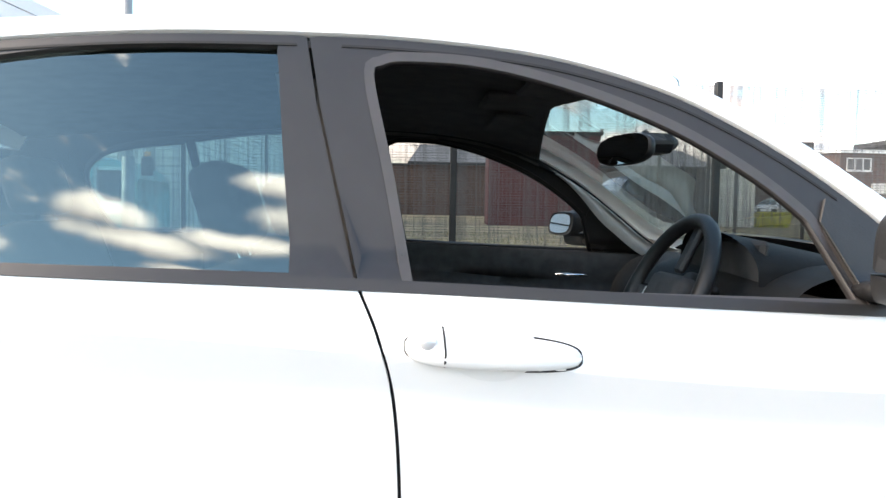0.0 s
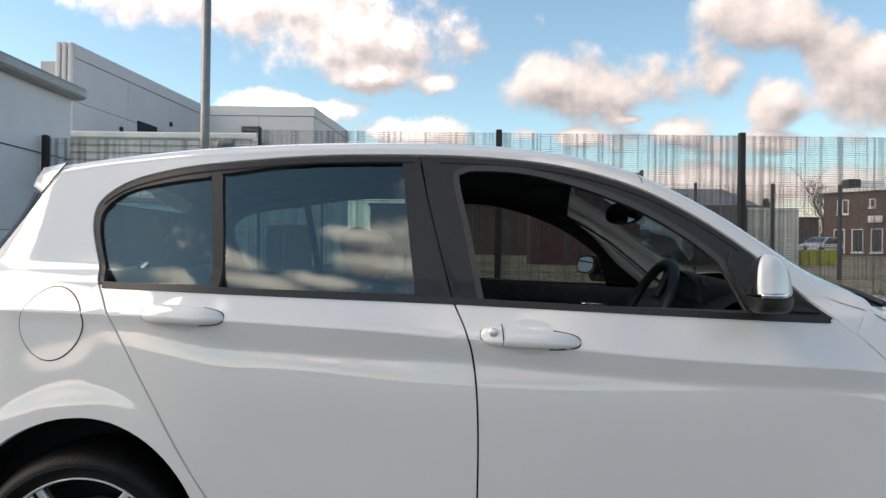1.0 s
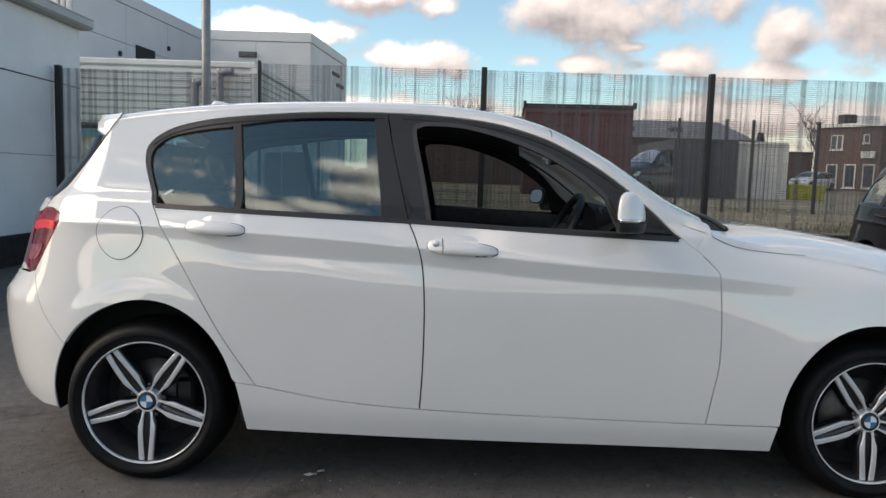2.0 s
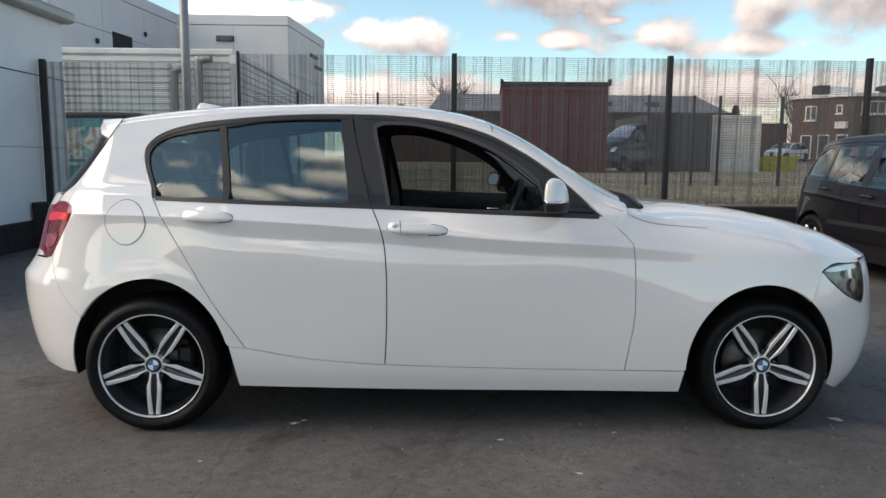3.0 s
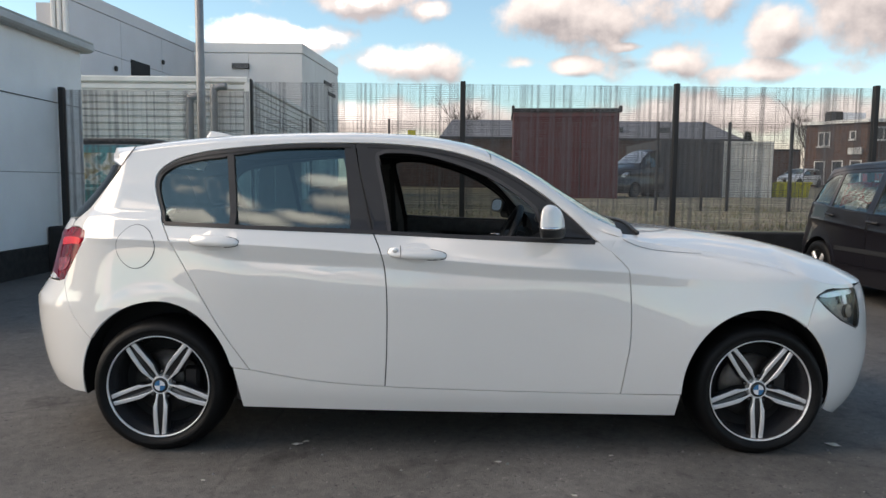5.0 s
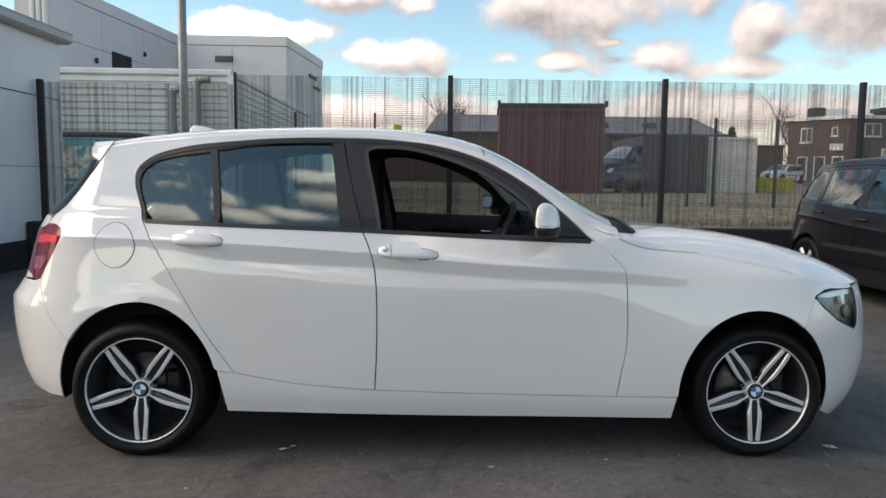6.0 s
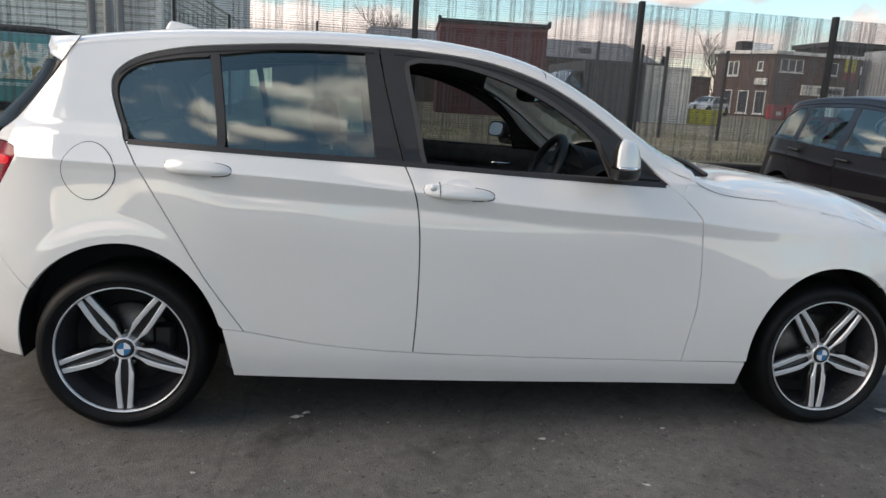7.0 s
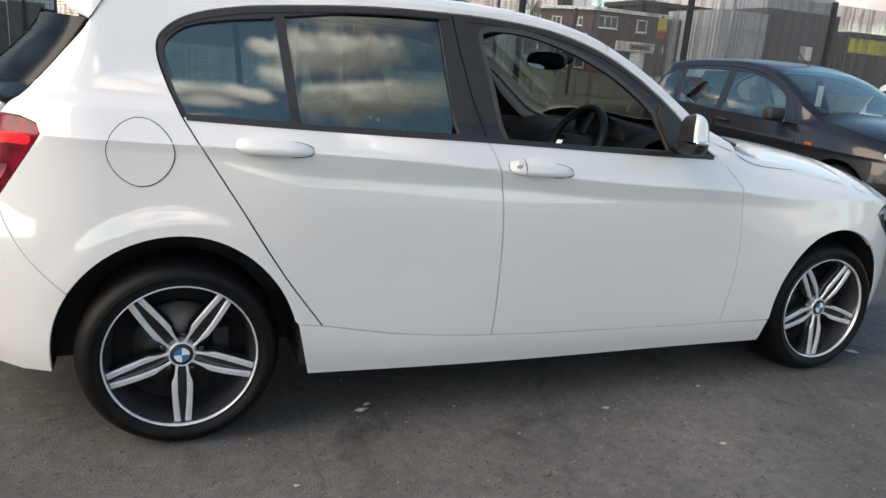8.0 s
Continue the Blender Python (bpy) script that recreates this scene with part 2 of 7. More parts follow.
M_DARKMIRROR = mat("dim_mirror_glass", (0.022, 0.022, 0.024), 0.3, 0, 5, 0.01)
M_BLUE = mat("badge_blue", (0.02, 0.17, 0.36), 0.3, 0, 10, 0.03, coat=0.6)
M_BADGE = mat("badge_white", (0.78, 0.8, 0.82), 0.3, 0, 10, 0.03, coat=0.6)
M_RED = mat("red_lamp_lens", (0.40, 0.008, 0.035), 0.12, 0, 14, 0.45, coat=0.0, spec=0.22)
M_REDLIT = mat("sunlit_red_lamp_bar", (0.95, 0.022, 0.040), 0.2, 0, 30, 0.1, coat=0.1, spec=0.25)
M_PINK = mat("pale_lamp_lens", (0.62, 0.12, 0.17), 0.2, 0, 30, 0.4, coat=0.1, spec=0.25)
M_LAMP = mat("headlamp_chrome", (0.84, 0.88, 0.93), 0.22, 0.5, 30, 0.2)
M_LAMPDARK = mat("smoked_headlamp_bezel", (0.12, 0.127, 0.135), 0.25, 0.3, 30, 0.2, coat=0.7)
G_REAR = glass_mat("tinted_side_glass", (0.50, 0.66, 0.65), 1.75)
G_TAIL = mat("dark_rear_screen", (0.008, 0.012, 0.016), 0.15, 0, 3, 0.1, spec=0.12)
G_FRONT = glass_mat("clear_green_glass", (0.70, 0.79, 0.77), 1.6)
G_SCREEN = glass_mat("laminated_windscreen_glass", (0.72, 0.80, 0.79), 2.4, 0.97, 2.2)
G_FAR = glass_mat("grey_green_door_glass", (0.46, 0.48, 0.47), 0.7)
G_LAMP = glass_mat("lamp_cover", (0.9, 0.93, 0.95), 0.3, 0.3)


# ---------------------------------------------------------------- building helpers
def curve(pts):
    """Smooth function through (x, y) points, flat-slope limited cubic."""
    xs = np.array([p[0] for p in pts], float)
    ys = np.array([p[1] for p in pts], float)
    d = np.diff(ys) / np.diff(xs)
    m = np.zeros(len(xs))
    m[0], m[-1] = d[0], d[-1]
    for i in range(1, len(xs) - 1):
        if d[i - 1] * d[i] > 0:
            w1, w2 = 2 * (xs[i + 1] - xs[i]) + xs[i] - xs[i - 1], xs[i + 1] - xs[i] + 2 * (xs[i] - xs[i - 1])
            m[i] = (w1 + w2) / (w1 / d[i - 1] + w2 / d[i])

    def f(x):
        x = min(max(x, xs[0]), xs[-1])
        i = int(min(max(np.searchsorted(xs, x) - 1, 0), len(xs) - 2))
        h = xs[i + 1] - xs[i]
        t = (x - xs[i]) / h
        return float((2 * t**3 - 3 * t**2 + 1) * ys[i] + (t**3 - 2 * t**2 + t) * h * m[i] + (-2 * t**3 + 3 * t**2) * ys[i + 1] + (t**3 - t**2) * h * m[i + 1])
    return f


def smooth(pts, n=6, closed=False):
    """Catmull-Rom line through points of any dimension."""
    P = [np.array(p, float) for p in pts]
    out = []
    k = len(P)
    for i in range(k if closed else k - 1):
        a = P[(i - 1) % k] if closed or i > 0 else 2 * P[0] - P[1]
        b, c = P[i], P[(i + 1) % k]
        d = P[(i + 2) % k] if closed or i + 2 < k else 2 * P[-1] - P[-2]
        for j in range(n):
            t = j / n
            out.append(0.5 * (2 * b + (c - a) * t + (2 * a - 5 * b + 4 * c - d) * t * t + (3 * b - a - 3 * c + d) * t**3))
    if not closed:
        out.append(P[-1])
    return [tuple(p) for p in out]


def step01(a, b, x):
    t = min(max((x - a) / (b - a), 0.0), 1.0)
    return t * t * (3 - 2 * t)


def finish(name, verts, faces, material, parent=None, label="", normals=None, flat=False, mats=None, fm=None):
    me = bpy.data.meshes.new(name)
    me.from_pydata([tuple(v) for v in verts], [], faces)
    for m in (mats or [material]):
        me.materials.append(m)
    if fm is not None:
        me.polygons.foreach_set("material_index", fm)
    me.polygons.foreach_set("use_smooth", [not flat] * len(me.polygons))
    me.update()
    if normals is not None:
        me.normals_split_custom_set_from_vertices([tuple(v) for v in normals])
    ob = new(name, me)
    if parent:
        ob.parent = parent
    if label:
        tagged(ob, label)
    return ob


def part(name, bm, material, parent, label="", flat=False):
    """Links a bmesh as one mesh object under a thing or a part."""
    me = bpy.data.meshes.new(name)
    bmesh.ops.recalc_face_normals(bm, faces=bm.faces)
    bm.to_mesh(me)
    bm.free()
    me.materials.append(material)
    if not flat:
        me.polygons.foreach_set("use_smooth", [True] * len(me.polygons))
        me.set_sharp_from_angle(angle=radians(35))
    ob = new(name, me)
    if parent:
        ob.parent = parent
    if label:
        tagged(ob, label)
    return ob


def thing(name, m, label, category, group="", kind=""):
    ob = new(name)
    ob.matrix_basis = m
    ob.empty_display_size = 0.2
    return tagged(ob, label, category, group, kind)


def bm_box(bm, x0, x1, y0, y1, z0, z1, bevel=0.0, rot=None, seg=1):
    r = bmesh.ops.create_cube(bm, size=1)
    vs = r["verts"]
    for v in vs:
        v.co = Vector((x0 + (v.co.x + 0.5) * (x1 - x0), y0 + (v.co.y + 0.5) * (y1 - y0), z0 + (v.co.z + 0.5) * (z1 - z0)))
    if bevel:
        es = list({e for v in vs for e in v.link_edges})
        g = bmesh.ops.bevel(bm, geom=es, offset=bevel, segments=seg, affect="EDGES", profile=0.5)
        vs = list({v for f in g["faces"] for v in f.verts} | {v for v in vs if v.is_valid})
    if rot is not None:
        bmesh.ops.transform(bm, matrix=rot, verts=vs)
    return vs


def box(name, material, parent, x0, x1, y0, y1, z0, z1, bevel=0.0, label="", rot=None, seg=1):
    bm = bmesh.new()
    bm_box(bm, x0, x1, y0, y1, z0, z1, bevel, rot, seg)
    return part(name, bm, material, parent, label)


def sweep(line, radius, sides=8, flat=1.0, closed=False, taper=None):
    """Tube along a 3D line: verts, faces."""
    L = [Vector(p) for p in line]
    V, F = [], []
    k = len(L)
    up = Vector((0.12, 0.2, 1)).normalized()
    for i, p in enumerate(L):
        a = L[(i - 1) % k] if closed else L[max(i - 1, 0)]
        b = L[(i + 1) % k] if closed else L[min(i + 1, k - 1)]
        d = (b - a).normalized()
        u = d.cross(up)
        u = u.normalized() if u.length > 1e-4 else Vector((1, 0, 0))
        w = u.cross(d)
        r = radius * (taper(i / max(k - 1, 1)) if taper else 1)
        for s in range(sides):
            t = 2 * math.pi * s / sides
            V.append(p + u * math.cos(t) * r + w * math.sin(t) * r * flat)
    n = k if closed else k - 1
    for i in range(n):
        for s in range(sides):
            a, b = i * sides, ((i + 1) % k) * sides
            F.append((a + s, a + (s + 1) % sides, b + (s + 1) % sides, b + s))
    if not closed:
        F.append(tuple(range(sides))[::-1])
        F.append(tuple((k - 1) * sides + s for s in range(sides)))
    return V, F


def tube(name, line, radius, material, parent, sides=8, label="", flat=1.0, closed=False, taper=None):
    V, F = sweep(line, radius, sides, flat, closed, taper)
    return finish(name, V, F, material, parent, label)


def grid(fn, nu, nv, closed_u=False):
    V, F = [], []
    for i in range(nu + 1 if not closed_u else nu):
        for j in range(nv + 1):
            V.append(fn(i / nu, j / nv))
    rows = nu if not closed_u else nu
    for i in range(rows):
        a = i
        b = (i + 1) % nu if closed_u else i + 1
        for j in range(nv):
            F.append((a * (nv + 1) + j, b * (nv + 1) + j, b * (nv + 1) + j + 1, a * (nv + 1) + j + 1))
    return V, F


def lathe(profile, axis_y=True, n=48, centre=(0, 0, 0)):
    """Turns (radius, y) points round the y axis."""
    V, F = [], []
    k = len(profile)
    for i in range(n):
        t = 2 * math.pi * i / n
        for r, y in profile:
            V.append((centre[0] + r * math.cos(t), centre[1] + y, centre[2] + r * math.sin(t)))
    for i in range(n):
        for j in range(k - 1):
            F.append((i * k + j, ((i + 1) % n) * k + j, ((i + 1) % n) * k + j + 1, i * k + j + 1))
    return V, F


def inside(p, poly):
    x, y = p
    c = False
    j = len(poly) - 1
    for i in range(len(poly)):
        xi, yi = poly[i]
        xj, yj = poly[j]
        if (yi > y) != (yj > y) and x < (xj - xi) * (y - yi) / (yj - yi) + xi:
            c = not c
        j = i
    return c


def shrink(poly, d):
    """Moves a closed outline inwards by d."""
    P = [np.array(p, float) for p in poly]
    area = sum(P[i][0] * P[(i + 1) % len(P)][1] - P[(i + 1) % len(P)][0] * P[i][1] for i in range(len(P)))
    s = 1 if area > 0 else -1
    out = []
    for i in range(len(P)):
        a, b, c = P[i - 1], P[i], P[(i + 1) % len(P)]
        e1, e2 = b - a, c - b
        n1 = np.array([-e1[1], e1[0]]) / (np.hypot(*e1) + 1e-9)
        n2 = np.array([-e2[1], e2[0]]) / (np.hypot(*e2) + 1e-9)
        m = n1 + n2
        k = max(0.35, float(m @ m) / 2)
        out.append(tuple(b + s * d * m / k))
    return out


def clean(poly, tol=0.002):
    out = []
    for p in poly:
        if not out or math.hypot(p[0] - out[-1][0], p[1] - out[-1][1]) > tol:
            out.append((float(p[0]), float(p[1])))
    while len(out) > 2 and math.hypot(out[0][0] - out[-1][0], out[0][1] - out[-1][1]) <= tol:
        out.pop()
    return out


def fill(outline, holes=(), step=0.06, extra=(), lattice=True):
    """Triangles of a flat outline with holes, on a grid of the given step."""
    rings = [clean(outline)] + [clean(h) for h in holes]
    pts, edges = [], []
    for r in rings:
        a = len(pts)
        pts += [Vector(p) for p in r]
        edges += [(a + i, a + (i + 1) % len(r)) for i in range(len(r))]
    xs = [p[0] for p in rings[0]]
    zs = [p[1] for p in rings[0]]
    allpts = [p for r in rings for p in r]

    def free(p):
        if not inside(p, rings[0]) or any(inside(p, h) for h in rings[1:]):
            return False
        return min((p[0] - q[0]) ** 2 + (p[1] - q[1]) ** 2 for q in allpts) > (0.004 if not lattice else 0.4 * step) ** 2
    x = math.floor(min(xs) / step) * step
    k = 0
    while lattice and x < max(xs):
        z = math.floor(min(zs) / step) * step + (k % 2) * step / 2
        while z < max(zs):
            if free((x, z)):
                pts.append(Vector((x, z)))
            z += step
        x += step
        k += 1
    for p in extra:
        if free(p):
            pts.append(Vector(p))
    from mathutils.geometry import delaunay_2d_cdt
    V, E, F, *_ = delaunay_2d_cdt(pts, edges, [], 0, 1e-6)
    V = [tuple(v) for v in V]
    T = []
    for f in F:
        c = (sum(V[i][0] for i in f) / len(f), sum(V[i][1] for i in f) / len(f))
        if inside(c, rings[0]) and not any(inside(c, h) for h in rings[1:]):
            T.append(tuple(f))
    return V, T


class Shell:
    """A car body's side as a surface y = -half_width(x, z); the far side is its mirror image."""

    def __init__(s, half, crease, belt, low, shoulder, plan_low, plan_up, nose, tail, nose0, tail0, nf, nr, tumble, rail, top, recess=0.0335, lean=0.0, flat_from=2.0, roll=0.07, swage=None, flare=None):
        s.half, s.crease, s.belt, s.low, s.shoulder = half, crease, belt, low, shoulder
        s.plan_low, s.plan_up, s.nose, s.tail = plan_low, plan_up, nose, tail
        s.nose0, s.tail0, s.nf, s.nr, s.tumble, s.rail, s.top, s.recess, s.lean = nose0, tail0, nf, nr, tumble, rail, top, recess, lean
        s.flat_from, s.roll, s.swage, s.flare = flat_from, roll, swage, flare

    def hw(s, x, z):
        zc, zb = s.crease(x), s.belt(x)
        if s.pane:
            zb -= 0.03
            d = z - zb
            i = s.shoulder(1) + s.recess + s.tumble * (d - 0.03) + 0.12 * d * d
        elif z < zc:
            i = s.low(z / zc) + (s.swage(x, zc - z) if s.swage else 0.0)
        elif z < zb:
            i = s.shoulder((z - zc) / (zb - zc))
        else:
            d = z - zb
            i = s.shoulder(1) + s.recess * step01(0, 0.05, d) + s.tumble * d + 0.12 * d * d
        k = step01(0.5, 0.95, z)
        i += (1 - k) * s.plan_low(x) + k * s.plan_up(x) + s.lean * (z - 0.308)
        if x > s.flat_from and z > zc:
            i += s.roll * step01(s.flat_from, s.flat_from + 0.3, x) * min(1.0, (z - zc) / max(0.05, s.rail(x) - zc)) ** 3.2
        h = s.half - i + (s.flare(x, z) if s.flare else 0.0)
        if x > s.nose0:
            t = min((x - s.nose0) / (s.nose(z) - s.nose0), 1.0)
            h *= (1 - t**s.nf) ** (1 / s.nf)
        if x < s.tail0:
            t = min((s.tail0 - x) / (s.tail0 - s.tail(z)), 1.0)
            h *= (1 - t**s.nr) ** (1 / s.nr)
        return h

    pane = False

    def lift(s, x, z, off=0.0, side=-1):
        e = 0.004
        h = s.hw(x, z)
        hx = (s.hw(x + e, z) - s.hw(x - e, z)) / (2 * e)
        hz = (s.hw(x, z + e) - s.hw(x, z - e)) / (2 * e)
        hx, hz = max(min(hx, 6), -6), max(min(hz, 6), -6)
        n = Vector((-hx, 1, -hz)).normalized()
        p = Vector((x, h, z)) - n * off
        return Vector((p.x, side * p.y, p.z)), Vector((n.x, side * n.y, n.z))

    def rows(s, x0, x1, z0, z1, step):
        """Points in rows that follow the crease and the belt."""
        out = []
        for x in np.arange(math.floor(x0 / step) * step, x1 + step, step):
            zc, zb = s.crease(x), s.belt(x)
            zs = [zc * v for v in (0.15, 0.2, 0.25, 0.3, 0.35, 0.4, 0.46, 0.52, 0.58, 0.64, 0.7, 0.74)]
            zs += [zc - d for d in (0.205, 0.185, 0.165, 0.15, 0.136, 0.122, 0.11, 0.10, 0.091, 0.083, 0.076, 0.069, 0.062, 0.054, 0.045, 0.034, 0.022, 0.011, 0.004, 0.0)]
            zs += [zc + (zb - zc) * v for v in (0.06, 0.13, 0.22, 0.36, 0.52, 0.68, 0.84, 1.0)] + [zb + d for d in (0.013, 0.026, 0.039, 0.055)]
            zs += list(np.arange(zb + 0.055 + step, zb + 0.6, step))
            out += [(float(x), float(z)) for z in zs if z0 < z < z1]
        return out

    def panel(s, name, outline, material, parent, holes=(), off=0.0, depth=0.016, gap=0.0026, step=0.06, label="", sides=(-1, 1), extra=(), deep=None, shadow=True):
        o = shrink(clean(outline), gap) if gap else clean(outline)
        xs, zs = [p[0] for p in o], [p[1] for p in o]
        pts = s.rows(min(xs), max(xs), min(zs), max(zs), step) + list(extra)
        V2, T = fill(o, [shrink(clean(h), -gap) if gap else h for h in holes], step, pts, lattice=False)
        obs = []
        for side in sides:
            V, N, F = [], [], []
            for x, z in V2:
                p, n = s.lift(x, z, off, side)
                V.append(p)
                N.append(n)
            for t in T:
                a, b, c = (V2[i] for i in t)
                ccw = (b[0] - a[0]) * (c[1] - a[1]) - (c[0] - a[0]) * (b[1] - a[1]) > 0
                # seen from -y, x right and z up: counter-clockwise faces the near side
                F.append(t if ccw == (side < 0) else t[::-1])
            count = {}
            for f in F:
                for i in range(len(f)):
                    e = (f[i], f[(i + 1) % len(f)])
                    count[tuple(sorted(e))] = None if tuple(sorted(e)) in count else e
            if depth:
                for e in [e for e in count.values() if e]:
                    a, b = e
                    k = len(V)
                    da, db = N[a] * depth, N[b] * depth
                    t = (V[b] - V[a]).normalized()
                    w = t.cross(N[a])
                    V += [V[a].copy(), V[b].copy(), V[b] - db, V[a] - da]
                    N += [(w + N[a] * 0.6).normalized(), (w + N[b] * 0.6).normalized(), w, w]
                    F.append((k + 1, k, k + 3, k + 2))
            ob = finish(name, V, F, material, parent, label, N)
            ob.visible_shadow = shadow
            obs.append(ob)
        return obs

    def top_point(s, x, v, drop=0.0, flat=None):
        """v runs from the near rail (0) over the centre (0.5) to the far rail (1)."""
        side = -1 if v < 0.5 else 1
        u = 1 - abs(2 * v - 1)
        zr = s.rail(x)
        h = s.hw(x, zr)
        zc = max(s.top(x), zr + 0.002)
        p = 2.2
        k = step01(s.flat_from, s.flat_from + 0.35, x) if flat is None else flat
        z = zr + (zc - zr) * ((1 - k) * (1 - (1 - u) ** p) ** (1 / p) + k * (1 - (1 - u) ** 3.2))
        return Vector((x, side * h * (1 - u), z - drop))

    def top_panel(s, name, xa, xb, material, parent, nx=24, nv=36, drop=0.0, label="", v0=0.0, shadow=True, flat=None):
        """Upper surface between two cross lines xa(w), xb(w), w = 0 at the rails and 1 at the centre."""
        def fn(i, j):
            j = v0 + (1 - 2 * v0) * j
            v = 0.5 - 0.5 * math.cos(math.pi * j)
            w = 1 - abs(2 * v - 1)
            x = xa(w) + (xb(w) - xa(w)) * i
            return s.top_point(x, v, drop, flat)
        V, F = grid(fn, nx, nv)
        ob = finish(name, V, F, material, parent, label)
        ob.visible_shadow = shadow
        return ob


# ---------------------------------------------------------------- the white hatchback
HERO_Y = 0.777
hero = thing("hatchback_car", pose(0, HERO_Y, 0), "white five-door hatchback with driver's window open, parked on the asphalt", "car")
SWAGE_DEEP = curve([(-0.8, 0.0), (-0.45, 0.0006), (-0.2, 0.0018), (0.0, 0.0030), (0.15, 0.0058), (0.4, 0.011), (1.0, 0.0115), (1.6, 0.009), (2.05, 0.0050), (2.4, 0.0010), (2.6, 0.0)])
SWAGE_DROP = curve([(-0.8, 0.03), (0.0, 0.03), (0.13, 0.036), (0.4, 0.074), (0.7, 0.074), (1.0, 0.062), (1.6, 0.060), (2.4, 0.045), (3.4, 0.04)])


def swage(x, d):
    """Hollow pressed in below the waist crease: a short overhang, then a slow return to the flank."""
    a, w = SWAGE_DEEP(x), SWAGE_DROP(x)
    if d < w:
        t = d / w
        return a * (1.12 * t if t < 0.75 else 0.84 + 0.16 * (1 - ((1 - t) / 0.25) ** 1.75))
    return a * max(0.0, 1 - (d - w) / 0.155) ** 2


def flare(x, z):
    """Raised lips round the wheel arches."""
    r = math.hypot((x - 0.012) / (0.335 if x > 0.012 else 0.379), (z - 0.312) / 0.381)
    f = math.hypot((x - 2.665) / 0.345, (z - 0.306) / 0.373)
    return (0.0032 * (1 - step01(1.09, 1.24, r)) + 0.0016 * (1 - step01(1.06, 1.34, f))) * step01(0.38, 0.60, z)


H = Shell(
    half=0.8825,
    crease=curve([(-0.9, 0.965), (-0.4, 0.965), (0, 0.962), (0.34, 0.955), (0.68, 0.940), (1.0, 0.916), (1.55, 0.872), (2.0, 0.848), (2.4, 0.812), (3.4, 0.79)]),
    belt=curve([(-0.9, 1.055), (0.058, 1.037), (0.62, 1.022), (0.95, 1.012), (1.5, 0.989), (1.944, 0.973), (2.4, 0.965), (3.4, 0.93)]),
    low=curve([(0, 0.12), (0.2, 0.05), (0.26, 0.03), (0.33, 0.012), (0.42, 0.004), (0.6, 0.0), (1.0, 0.0)]),
    swage=swage, flare=flare,
    shoulder=curve([(0, 0), (0.12, 0.006), (0.5, 0.022), (0.85, 0.036), (1, 0.042)]),
    plan_low=curve([(-0.9, 0.15), (-0.6, 0.14), (-0.37, 0.11), (0, 0.055), (0.42, 0.022), (1.0, 0), (2.05, 0.02), (2.69, 0.02), (3.0, 0.03), (3.5, 0.04)]),
    plan_up=curve([(-0.9, 0.2), (-0.36, 0.14), (0, 0.085), (0.36, 0.02), (0.7, 0.002), (1.0, 0), (1.6, 0.01), (2.08, 0.038), (2.4, 0.06), (2.69, 0.07), (3.0, 0.08), (3.5, 0.09)]),
    nose=curve([(0.1, 3.27), (0.2, 3.37), (0.3, 3.42), (0.45, 3.45), (0.6, 3.445), (0.7, 3.43), (0.78, 3.40), (0.84, 3.37), (1.0, 3.3)]),
    tail=curve([(0.2, -0.74), (0.33, -0.80), (0.43, -0.825), (0.56, -0.845), (0.64, -0.85), (0.70, -0.81), (0.76, -0.77), (0.9, -0.72), (1.0, -0.68), (1.05, -0.65), (1.3, -0.42), (1.36, -0.40), (1.5, -0.38)]),
    nose0=2.6, tail0=-0.2, nf=2.4, nr=2.0, tumble=0.27, lean=0.026,
    rail=curve([(-0.45, 1.29), (-0.3, 1.325), (-0.15, 1.352), (0, 1.372), (0.18, 1.388), (0.335, 1.396), (0.59, 1.409), (0.845, 1.414), (1.05, 1.410), (1.26, 1.389), (1.44, 1.343), (1.56, 1.286), (1.69, 1.210), (1.80, 1.130), (1.95, 1.025), (2.06, 0.990), (2.13, 0.974), (2.23, 0.957), (2.44, 0.928), (2.62, 0.899), (2.8, 0.862), (2.95, 0.80), (3.05, 0.780), (3.2, 0.773), (3.4, 0.768)]),
    top=curve([(-0.45, 1.375), (-0.3, 1.395), (0, 1.437), (0.26, 1.459), (0.5, 1.470), (0.77, 1.476), (1.04, 1.471), (1.26, 1.450), (1.4, 1.423), (1.5, 1.392), (1.67, 1.312), (1.845, 1.208), (2.10, 1.062), (2.2, 1.026), (2.3, 1.012), (2.52, 0.996), (2.74, 0.970), (2.9, 0.943), (3.09, 0.898), (3.29, 0.823), (3.4, 0.775)]),
)

# outlines in side view (x forward from the rear axle, z up)
CUT_R = smooth([(0.422, 0.402), (0.297, 0.577), (0.175, 0.775), (0.075, 0.935), (0.032, 1.005), (0.012, 1.038)], 6)
CUT_B = smooth([(1.014, 0.338), (1.021, 0.488), (1.022, 0.686), (1.013, 0.833), (0.991, 0.930), (0.955, 1.012)], 6)
CUT_F = smooth([(2.049, 0.306), (2.066, 0.411), (2.086, 0.537), (2.087, 0.712), (2.079, 0.838), (2.060, 0.873), (2.010, 0.922), (1.946, 0.973)], 6)
SILL = smooth([(0.345, 0.410), (0.429, 0.402), (0.573, 0.378), (0.721, 0.358), (1.014, 0.338), (1.559, 0.318), (2.049, 0.306), (2.315, 0.303)], 8)
BELT = [(x, H.belt(x)) for x in np.linspace(0.012, 1.946, 40)]
